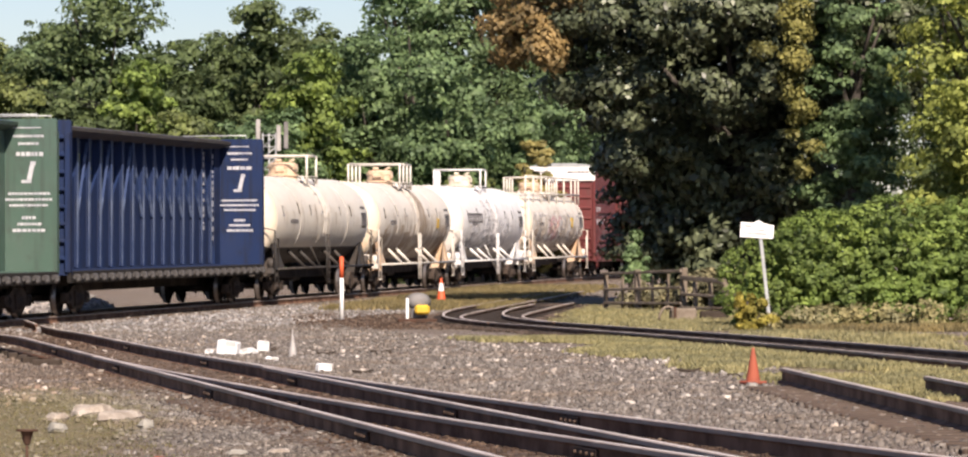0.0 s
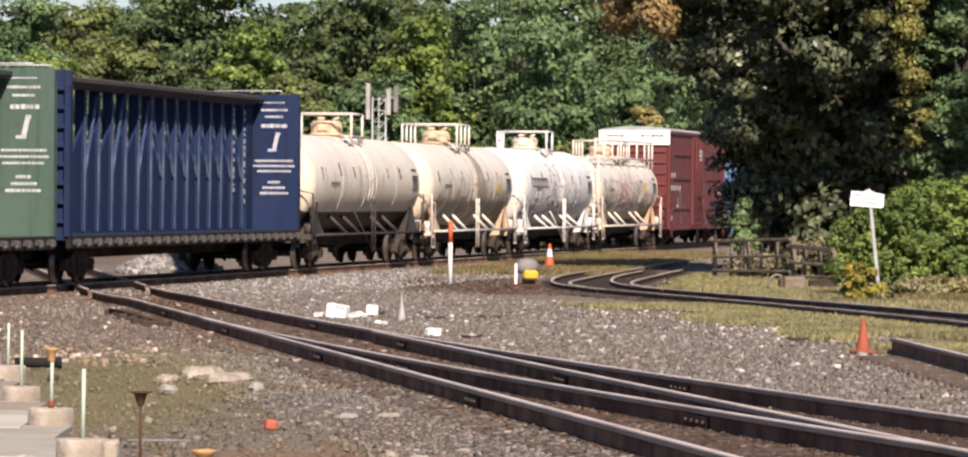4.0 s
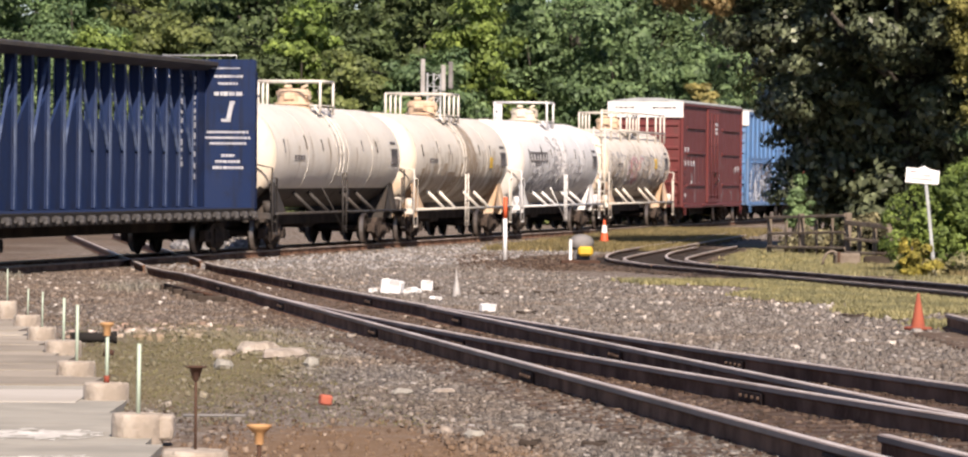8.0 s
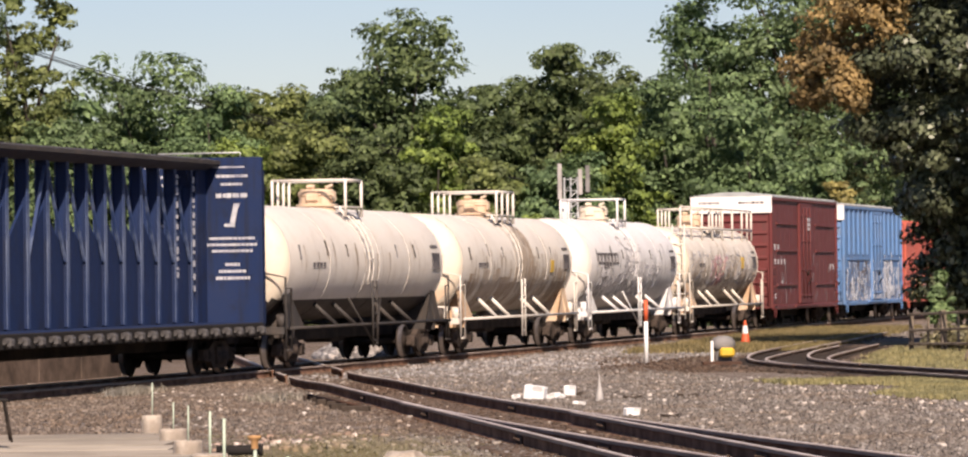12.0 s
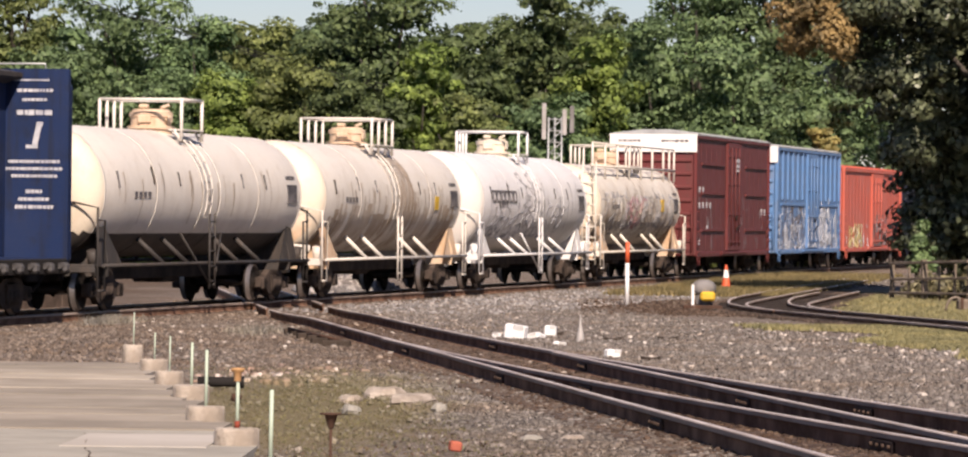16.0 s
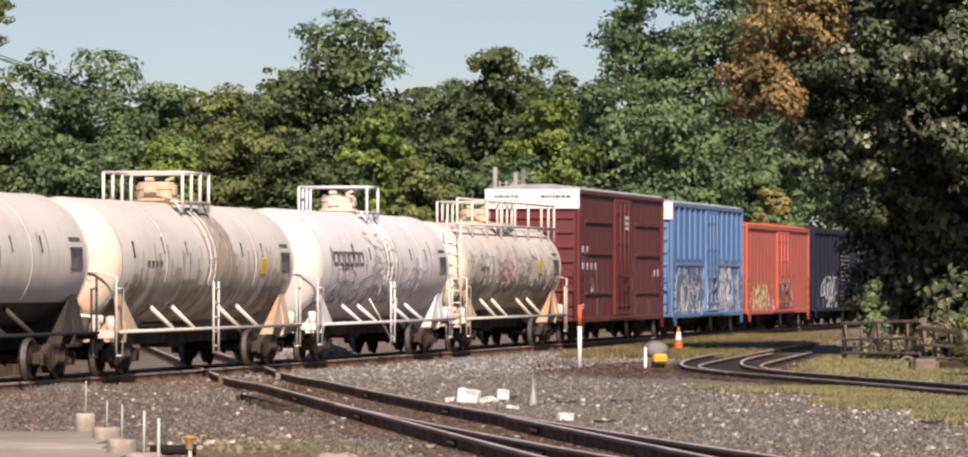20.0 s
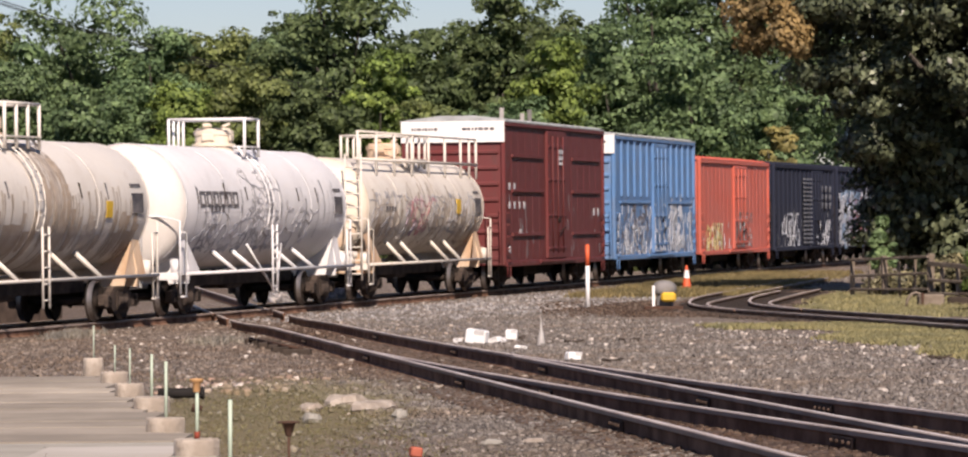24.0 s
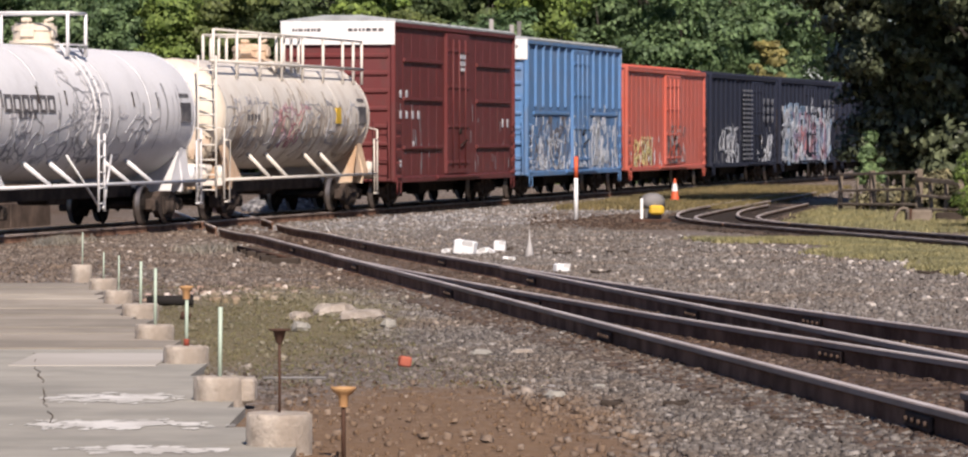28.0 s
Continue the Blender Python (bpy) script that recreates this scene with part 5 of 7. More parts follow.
def build_train():
    beam_car("grey-green centre-beam lumber car, empty", 2.55, 25.0, M_GREEN, 3)
    beam_car("royal blue centre-beam lumber car, empty", 26.1, 48.55, M_BLUE, 5)
    t1, put, smear, runs = tank_car("cream tank car with a black lower half", 50.95, 65.5, 1.36, 2.43, M_CREAM, 11, black=1.62, railing=1.5)
    runs(16, -6.5, 6.5, 0.5, -0.5, M_STAIN, "grime that has run down the shell")
    t2, put, smear, runs = tank_car("cream tank car streaked with rust", 67.85, 81.75, 1.345, 2.43, M_CREAM, 12, rust=True, railing=2.1)
    put(4.25, 2.35, 0.42, 0.34, M_YELLOW)
    runs(34, 0.1, 1.7, 1.2, -0.7, M_STAIN, "brown grime below the walkway")
    runs(42, -6.3, 6.3, 0.3, -0.9, M_STAIN, "grime that has run down the shell")
    runs(60, -6.4, 6.4, -0.05, -1.25, M_BROWNGRIME, "brown rust wash low on the shell", 0.26)
    runs(14, 0.2, 1.6, 0.9, -1.2, M_BROWNGRIME, "brown rust wash below the walkway", 0.16)
    t3, put, smear, runs = tank_car("white tank car with black lettering and scrawls", 84.45, 98.5, 1.40, 2.415, M_WHITE, 13, railing=1.2)
    for k in range(6):      # the owner's lettering, as plain shapes
        c = -5.75 + 0.53 * k
        for z in (2.72, 2.44):
            put(c, z, 0.42, 0.07, M_DARKMARK)
        for e in (-0.17, 0.17):
            put(c + e, 2.58, 0.09, 0.30, M_DARKMARK)
    smear(26, -5.5, 3.5, 1.5, 2.3, M_SCRAWL, "dark sprayed scrawl")
    smear(10, -1.6, 0.8, 2.2, 3.2, M_SCRAWL, "grey grime smears")
    runs(26, -6.5, 6.5, 0.5, -0.8, M_SCRAWL, "grey grime that has run down")
    t4, put, smear, runs = tank_car("short cream tank car with a long walkway on top", 101.4, 115.1, 1.29, 2.43, M_PALECREAM, 14, wide_top=True, rust=True, railing=2.1)
    put(3.6, 2.45, 0.5, 0.4, M_YELLOW)
    smear(28, -6.2, 5.5, 1.75, 2.7, M_SCRAWL, "dark sprayed scrawl")
    smear(10, -2.5, 0.0, 1.8, 2.6, M_SPRAYR, "reddish sprayed scrawl")
    smear(12, -6.0, 6.0, 1.5, 2.6, M_STAIN, "brown grime smears")
    runs(34, -6.3, 6.3, 0.6, -0.9, M_STAIN, "grime that has run down the shell")
    runs(34, -6.4, 6.4, 0.1, -1.2, M_BROWNGRIME, "brown rust wash low on the shell", 0.16)
    m = box_car("maroon high boxcar with white end tops", 116.9, 132.4, 4.95, M_MAROON, (-1.6, 1.25), 15, high=True, seed=21, end_ribs=8, proud=-0.012)
    hw = 1.54
    for k, (x, z, w, h) in enumerate(((-6.9, 3.05, 0.12, 0.34), (-6.2, 3.05, 0.12, 0.34), (-6.9, 2.5, 0.12, 0.34), (-6.2, 2.5, 0.12, 0.34), (-5.5, 2.5, 0.12, 0.34), (-4.8, 2.5, 0.12, 0.34), (-6.9, 1.2, 0.1, 0.3), (-5.4, 1.7, 0.1, 0.3), (6.2, 2.3, 0.1, 0.4), (6.9, 2.3, 0.1, 0.4))):
        mark(m, Shape().box((0, 0, 0), (w * 1.5, 0.02, h * 0.62)), M_MARK, x, -hw + 0.036, z)
    mark(m, bars([(-0.5, 4.15, 0.7, 0.14), (-0.5, 3.96, 0.6, 0.14), (-0.5, 3.79, 0.5, 0.10)], 4, 0.02), M_MARK, 0.7, -hw - 0.09)
    for x in (-4.3, 4.8):
        for z in (3.95, 2.92, 1.62):
            part("side_bar", Shape().box((0, -0.012, 0), (4.6, 0.075, 0.09), bevel=0.012), M_MAROON, m, at=pose(x, -hw + 0.035, z))
    b = box_car("sky blue boxcar with graffiti along the bottom", 134.3, 150.0, 4.85, M_LBLUE, (-0.75, 2.0), 13, high=True, seed=22, end_ribs=8, proud=0.05, post_from=1.95)
    graffiti(b, 7, 5.0, 1.6, 22, 0.04, M_SPRAYD, -4.1, 0.9, "dark sprayed scrawl", -0.040)
    graffiti(b, 8, 3.2, 1.5, 15, 0.14, M_SPRAYW, 4.1, 1.05, "white sprayed letters", -0.034)
    graffiti(b, 18, 4.8, 0.9, 22, 0.05, M_SPRAYW, -4.2, 0.9, "faint sprayed scrawl", -0.034)
    graffiti(b, 28, 2.5, 1.6, 14, 0.05, M_SPRAYW, 0.6, 0.95, "pale scrawl on the door", 0.052)
    for x in (-3.95, 4.6):
        part("side_bar", Shape().box((0, 0, 0), (5.6, 0.05, 0.10), bevel=0.015), M_LBLUE, b, at=pose(x, -hw + 0.03, 2.62))
    scuffs(b, 51, 90, -7.3, -0.9, 0.80, 2.5, M_SPRAYD, "dark scratches low on the side", -0.038)
    scuffs(b, 52, 80, -7.3, -0.9, 0.80, 2.4, M_SPRAYW, "white paint drips low on the side", -0.036)
    scuffs(b, 53, 70, 2.1, 7.4, 0.80, 2.6, M_SPRAYW, "white paint drips low on the side", -0.036, 0.8, 0.08)
    scuffs(b, 54, 40, 2.1, 7.4, 0.80, 2.3, M_SPRAYD, "dark scratches low on the side", -0.038)
    o = box_car("orange-red boxcar with yellow graffiti", 151.2, 167.2, 4.26, M_ORANGE, (-0.6, 2.4), 18, seed=23, proud=-0.010)
    graffiti(o, 9, 3.4, 1.0, 26, 0.07, M_SPRAYY, -5.0, 0.85, "yellow sprayed letters")
    graffiti(o, 10, 3.6, 1.3, 34, 0.05, M_SPRAYD, 1.5, 0.95, "grey sprayed patch on the door", 0.05)
    graffiti(o, 17, 3.4, 1.1, 14, 0.05, M_SCRAWL, 1.5, 1.0, "pale sprayed outline on the door", 0.055)
    scuffs(o, 55, 30, -7.4, -1.0, 0.80, 1.8, M_SPRAYW, "pale paint drips", 0.0)
    scuffs(m, 56, 36, -7.2, 7.2, 0.85, 2.6, M_FADEW, "pale scratches low on the side", -0.042, 0.5, 0.03)
    n1 = box_car("navy boxcar with a slatted door and graffiti", 168.6, 184.4, 4.25, M_NAVY, (1.8, 4.6), 14, seed=24, proud=0.03)
    for k in range(16):
        part("door_slat", Shape().box((0, 0, 0), (2.2, 0.04, 0.07)), M_FADEW, n1, at=pose(0.4, -hw - 0.06, 1.0 + 0.18 * k))
    for r in range(3):
        for c in range(3):
            mark(n1, Shape().box((0, 0, 0), (0.28, 0.02, 0.26)).box((0.22, 0, 0.05), (0.10, 0.02, 0.16)), M_FADEW, 4.2 + 1.15 * c, -hw - 0.065, 3.3 - 0.36 * r)
    graffiti(n1, 19, 4.4, 1.3, 20, 0.07, M_SPRAYW, -3.8, 0.9, "pale sprayed scrawl")
    graffiti(n1, 20, 4.0, 1.0, 18, 0.07, M_SPRAYW, 4.6, 0.9, "pale sprayed scrawl", 0.05)
    scuffs(n1, 57, 60, -7.4, 7.4, 0.80, 2.2, M_FADEW, "pale scratches low on the side", 0.02)
    n2 = box_car("navy boxcar with large pale graffiti", 185.6, 200.8, 4.25, M_NAVY, (-1.3, 1.7), 14, seed=25, proud=0.03)
    for r in range(3):
        for c in range(3):
            mark(n2, Shape().box((0, 0, 0), (0.30, 0.02, 0.24)).box((0.24, 0, 0.05), (0.12, 0.02, 0.15)), M_FADEW, 4.0 + 1.2 * c, -hw - 0.065, 3.35 - 0.36 * r)
    mark(n2, Shape().box((0, 0, 0), (0.22, 0.02, 0.7), Matrix.Rotation(0.35, 3, "Y")).box((0.3, 0, -0.5), (0.5, 0.02, 0.2)), M_SPRAYW, 0.3, -hw - 0.065, 3.2)
    graffiti(n2, 41, 13.0, 2.2, 30, 0.30, M_SPRAYB, -0.4, 0.85, "blue sprayed fill behind the letters", 0.03)
    graffiti(n2, 21, 13.0, 2.2, 60, 0.17, M_SPRAYW, -1.0, 0.85, "large pale sprayed letters", 0.05)
    graffiti(n2, 22, 10.0, 1.9, 30, 0.14, M_SPRAYR, -0.5, 0.95, "pink and blue sprayed fill", 0.06)
    box_car("dark navy boxcar half hidden by trees", 202.2, 217.6, 4.25, M_NAVY, (-1.3, 1.7), 12, seed=26)


build_train()


def car_pose(u, half):
    """A car with its bogies on the rails, u metres along."""
    ax, ay, _ = main_line(u - half)
    bx, by, _ = main_line(u + half)
    return pose((ax + bx) / 2, (ay + by) / 2, RAIL_H, 0, 0, math.degrees(math.atan2(by - ay, bx - ax)))


def motions():
    for car, u, half in CARS:
        walk(car, [(0.5 * k, car_pose(u + rolled(0.5 * k), half)) for k in range(57)])
    steps = [k / 6 for k in range(169)]
    for w in WHEELS:
        at = w.matrix_basis.translation.copy()
        # rolling towards the camera turns the wheels backwards about the axle
        walk(w, [(t, Matrix.Translation(at) @ Matrix.Rotation((rolled(t) - rolled(0)) / 0.45, 4, "Y")) for t in steps])


# ---- plants ----
def leaf_cloud(rng, blobs, n, size, clump=0.55, fill=0.22, per=90, hug=0.72, ruffle=0.42, squash=0.72):
    """Leaves on the outside of clumps that sit over the surface of blobs (x, y, z, rx, ry, rz); a few lie deep inside."""
    blobs = np.array(blobs, float)
    area = (blobs[:, 3] * blobs[:, 5]) ** 0.8
    m = max(len(blobs), n // per)
    home = rng.choice(len(blobs), m, p=area / area.sum())
    d = rng.normal(size=(m, 3))
    d /= np.linalg.norm(d, axis=-1, keepdims=True)
    mid = blobs[home, :3] + d * rng.uniform(hug, 1.0, (m, 1)) * blobs[home, 3:]
    rad = clump * rng.uniform(0.6, 1.5, m)
    who = rng.choice(m, n, p=rad ** 2 / (rad ** 2).sum())
    way = rng.normal(size=(n, 3)) + d[who] * 0.5 + np.array([0, 0, 0.25])
    way /= np.linalg.norm(way, axis=-1, keepdims=True)
    pos = mid[who] + way * (rad[who] * rng.uniform(0.5, 1.25, n))[:, None] * np.array([1, 1, squash])
    deep = rng.uniform(size=n) < fill
    centre = blobs[home[who], :3]
    pos = np.where(deep[:, None], centre + (pos - centre) * rng.uniform(0.2, 0.9, (n, 1)), pos)
    nrm = way + d[who] * 0.4 + rng.normal(size=(n, 3)) * ruffle + np.array([0, 0, 0.25])
    nrm /= np.linalg.norm(nrm, axis=-1, keepdims=True)
    t = np.cross(nrm, rng.normal(size=(n, 3)))
    t /= np.linalg.norm(t, axis=-1, keepdims=True)
    b = np.cross(nrm, t)
    s = size * rng.uniform(0.6, 1.35, (n, 1)) * np.where(deep, 1.6, 1.0)[:, None]
    return np.stack([pos - t * s, pos + b * s * 0.6 + nrm * s * 0.15, pos + t * s, pos - b * s * 0.6 + nrm * s * 0.15], 1)


def trunk_shape(rng, h, r, reach):
    s = Shape().rod((0, 0, -0.2), (rng.uniform(-.2, .2), rng.uniform(-.2, .2), h * 0.55), r, 9, r * 0.6)
    for k in range(7):
        a, z = rng.uniform(0, 6.28), h * rng.uniform(0.22, 0.55)
        e = (reach * math.cos(a) * 0.6, reach * math.sin(a) * 0.6, z + h * rng.uniform(0.15, 0.35))
        mid = (e[0] * 0.45, e[1] * 0.45, (z + e[2]) / 2 - 0.1)
        s.rod((0, 0, z), mid, r * 0.4, 6, r * 0.28).rod(mid, e, r * 0.28, 6, r * 0.1)
    return s


def tree(label, x, y, h, w, mat, seed, leaves=5200, size=0.30, low=0.12, full=0.5, group="trees along the yard"):
    """A tree with a crown of lobes in rings; full tells how broad its top is."""
    rng = np.random.default_rng(seed)
    t = thing("tree", label, "tree", at=pose(x, y, 0), group=group)
    part("trunk", trunk_shape(rng, h, 0.014 * h + 0.06, w * 0.4), M_BARK, t)
    gap = 0.30 * w
    levels = max(3, int(round((0.92 - low) * h / gap)))
    blobs = []
    for k in range(levels):
        f = (k + 0.5) / levels
        z = h * low + (h * (1 - low) - 0.12 * w) * f
        edge = 0.5 * w * min(1.0, 0.72 + 0.9 * f) * (1 - (1 - full) * max(0.0, (f - 0.45) / 0.55) ** 1.8)
        for i in range(4 if f < 0.8 else 3):
            a = 1.57 * i + 0.9 * k + rng.uniform(-0.5, 0.5)
            r = edge * rng.uniform(0.42, 0.60)
            q = (edge - r) * rng.uniform(0.75, 1.1)
            blobs.append((q * math.cos(a), q * math.sin(a), z + rng.uniform(-0.2, 0.2) * gap, r, r, max(0.62 * gap, r * rng.uniform(0.7, 0.95))))
        blobs.append((0, 0, z, edge * 0.55, edge * 0.55, gap * 0.7))
    part("crown", cloud("crown", leaf_cloud(rng, blobs, leaves, size, clump=0.095 * w, fill=0.16, squash=0.5), mat, size), None, t)
    return t


def bush(label, x, y, blobs, mat, seed, leaves, size, clump=0.22, category="bush", name="bush", fill=0.15, per=90, hug=0.72, ruffle=0.42):
    rng = np.random.default_rng(seed)
    t = thing(name, label, category, at=pose(x, y, float(lie(x, y))))
    for k, b in enumerate(blobs[:5]):
        part("stem", Shape().rod((b[0] * 0.6, b[1] * 0.6, -0.1), (b[0], b[1], b[2] + b[5] * 0.3), 0.05, 6, 0.02), M_BARK, t)
    part("leaves", cloud("leaves", leaf_cloud(rng, blobs, leaves, size, clump, fill, per, hug, ruffle), mat, size), None, t)
    return t


def build_trees():
    # the wood behind the yard, farthest first
    rows = []
    rng = random.Random(5)
    for k in (0, 1, 2, 3, 4, 5, 6, 7, 8, 9, 10, 13, 14, 15):      # far crowns, paled for haze, that close the gaps
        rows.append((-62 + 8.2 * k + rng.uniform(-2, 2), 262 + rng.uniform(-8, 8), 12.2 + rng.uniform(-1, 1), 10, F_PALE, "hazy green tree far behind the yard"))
    for k in range(13):      # a second row that closes the wood
        rows.append((-40 + 4.4 * k + rng.uniform(-1, 1), 222 + rng.uniform(-4, 4), (12.3, 12.0, 13.0, 12.4)[k % 4], 9.5, (F_OLIVE, F_MID, F_DARK)[k % 3], "green tree in the second row of the wood"))
    rows += [
        (-34, 207, 17, 9, F_OLIVE, "tall olive-green tree behind the yard"), (-24.6, 204, 17.0, 4.4, F_OLIVE, "tall olive-green tree beside the power lines"), (-28.8, 203, 17.5, 5.2, F_DARK, "tall dark tree beside the power lines"), (-22.6, 200, 9.8, 5.5, F_MID, "broad green tree behind the yard"),
        (-19.4, 206, 13.1, 6.0, F_MID, "rounded green tree behind the yard"), (-16.0, 203, 11.3, 4.8, F_MID, "green tree behind the yard"), (-18.0, 197, 8.4, 5.0, F_MID, "low green tree behind the yard"),
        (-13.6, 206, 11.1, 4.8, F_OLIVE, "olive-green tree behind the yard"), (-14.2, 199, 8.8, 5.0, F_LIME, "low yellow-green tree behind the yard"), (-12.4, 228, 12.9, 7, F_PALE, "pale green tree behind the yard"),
    ]
    rows += [      # the dark middle of the wood
        (-11.0, 198, 9.4, 4.6, F_OLIVE, "low olive tree behind the yard"), (-6.9, 204, 14.9, 5.6, F_DARK, "tall dark green tree behind the yard"), (-9.2, 206, 12.4, 4.0, F_DARK, "dark green tree behind the yard"),
        (-5.3, 196, 9.8, 3.4, F_LIME, "yellow-green tree in full light"), (-2.8, 203, 11.5, 4.4, F_DARK, "dark green tree behind the yard"), (-7.8, 195, 8.4, 4.0, F_DARK, "low dark tree behind the yard"), (-3.2, 194, 7.8, 4.0, F_OLIVE, "low olive tree behind the yard"),
        (-0.1, 206, 13.4, 5.0, F_DARK, "dense dark green tree"), (2.5, 196, 10.3, 4.2, F_LIME, "yellow-green tree hung with vines"), (2.9, 210, 12.9, 4.8, F_DARK, "leafy dark tree behind the yard"), (0.6, 193, 7.8, 4.2, F_MID, "low green tree behind the yard"),
    ]
    rows += [      # the tall trees by the line, and those beside the maple
        (7.6, 206, 17.4, 5.8, F_MID, "tall green tree with feathery leaves"), (5.6, 198, 11.2, 5.0, F_MID, "leafy green tree beside the line"), (11.6, 207, 17.6, 6.6, F_MID, "tall broad green tree with feathery leaves"),
        (9.2, 196, 10.2, 5.6, F_MID, "leafy green tree beside the line"), (15.2, 216, 18.6, 7.0, F_MID, "tall broad green tree with feathery leaves"), (12.8, 197, 8.2, 3.6, F_MID, "low green tree beside the line"),
        (12.4, 190, 6.3, 2.7, F_GOLD, "small golden-leaved tree by the line"), (14.4, 205, 7.0, 2.6, F_MID, "young green tree beside the line"),
        (29, 168, 15, 9, F_DARK, "dark green tree behind the yard"), (25, 146, 15, 9, F_DARK, "dark green tree behind the mound"), (30, 150, 16, 10, F_OLIVE, "yellowing green tree behind the mound"),
        (17.2, 122.8, 12.8, 3.6, F_MID, "green tree beside the dark maple"), (19.6, 115.0, 12.5, 4.8, F_SUNNY, "yellow-green tree beside the dark maple"), (24.5, 122, 14, 8, F_OLIVE, "yellow-green tree behind the mound"),
        (22.0, 108, 8.0, 6, F_LIME, "yellow-green tree in the light"),
    ]
    for k, (x, y, h, w, mat, label) in enumerate(rows):
        far, back = y > 240, 218 < y < 226
        wood = 180 < y < 218 and w > 3
        w *= 1.28 if wood else 1.0
        h *= 1.035 if wood else 1.0
        tree(label, x, y, h, w, mat, 100 + k, leaves=4500 if far else int((1100 if back else 2500 if y > 160 else 5200) * w), size=0.34 if far else (0.26 if back else 0.125 if y > 160 else 0.09), low=0.06 if not far else 0.2, full=0.85 if mat is F_DARK else 0.68)
    # undergrowth that closes the foot of the wood
    for k in range(14):
        x = -44 + 4.0 * k
        b = [(rng.uniform(-2.4, 2.4), rng.uniform(-1, 1), rng.uniform(0.8, 3.6), rng.uniform(1.4, 2.2), 1.2, rng.uniform(1.0, 1.7)) for _ in range(7)]
        bush("dense green undergrowth at the foot of the wood", x, 190 + rng.uniform(-2, 2), b, (F_MID, F_OLIVE, F_DARK, F_LIME)[k % 4], 300 + k, 9000, 0.13, 0.4)
    # the dark maple in front
    r2 = np.random.default_rng(77)
    t = thing("tree", "huge dark-leaved maple beside the curve", "tree", at=pose(14.6, 128, 0))
    s = Shape().rod((0, 0, -0.2), (0.3, 0, 5.5), 0.55, 12, 0.38)
    for k in range(9):
        a, z = k * 0.75, 2.2 + 0.5 * k
        e = (3.0 * math.cos(a), 3.0 * math.sin(a) + 0.8, z + 2.4)
        s.rod((0.1, 0, z), (e[0] * 0.5, e[1] * 0.5, z + 1.0), 0.2, 8, 0.14).rod((e[0] * 0.5, e[1] * 0.5, z + 1.0), e, 0.14, 6, 0.05)
    part("trunk", s, M_BARK, t)
    bl = []
    for z, half, k in ((1.3, 2.3, 5), (2.9, 2.8, 7), (4.6, 3.9, 9), (6.6, 5.6, 12), (8.6, 6.8, 14), (10.8, 6.6, 11), (13.0, 5.4, 7), (14.8, 3.4, 4)):
        for i in range(k):
            a = 6.28 * i / k + r2.uniform(-0.3, 0.3)
            q = half * r2.uniform(0.66, 0.84)
            bl.append((q * math.cos(a), q * math.sin(a) + max(0.0, (5.8 - z) * (0.75 if math.cos(a) < 0.2 else 0.1)), z + r2.uniform(-0.5, 0.5), r2.uniform(1.0, 1.5), r2.uniform(1.0, 1.5), r2.uniform(0.75, 1.1)))
    bl += [(-3.0, 2.2, 2.3, 0.7, 1.0, 0.9), (-2.8, 2.8, 3.6, 0.8, 1.1, 0.9), (-3.2, 2.4, 4.9, 0.8, 1.1, 0.9), (-3.9, 2.0, 6.2, 1.0, 1.1, 0.9), (-2.9, 1.8, 1.4, 0.8, 0.9, 0.8)]
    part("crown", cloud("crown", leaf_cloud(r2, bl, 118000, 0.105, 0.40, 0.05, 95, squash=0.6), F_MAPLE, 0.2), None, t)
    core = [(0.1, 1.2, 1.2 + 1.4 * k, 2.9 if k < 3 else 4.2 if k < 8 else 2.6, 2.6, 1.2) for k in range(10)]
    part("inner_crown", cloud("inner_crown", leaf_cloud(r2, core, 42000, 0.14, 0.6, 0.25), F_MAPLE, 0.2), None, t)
    top = [(-6.3, -1.6, 9.0, 1.1, 1.2, 1.2), (-6.7, -0.6, 8.0, 0.9, 1.0, 0.9), (-5.3, -2.6, 9.6, 1.1, 1.2, 1.1), (-6.0, -2.4, 7.5, 0.6, 0.7, 0.7), (-5.7, -1.0, 11.0, 1.3, 1.4, 1.3)]
    part("autumn_crown", cloud("autumn_crown", leaf_cloud(r2, top, 11000, 0.085, 0.36), F_RUSSET, 0.2), None, t, "russet leaves that have turned")
    vine = [(0.75 + 0.16 * math.sin(1.3 * k) + 0.03 * k, -6.4 + 0.05 * k, 7.5 - 0.27 * k, 0.24 - 0.006 * k, 0.25, 0.34) for k in range(14)] + [(0.30, -6.4, 7.3, 0.45, 0.3, 0.35), (0.9, -6.3, 8.2, 0.4, 0.3, 0.5)]
    part("vine", cloud("vine", leaf_cloud(r2, vine, 3800, 0.065, 0.26), F_VINEGOLD, 0.2), None, t, "yellow climbing vine")
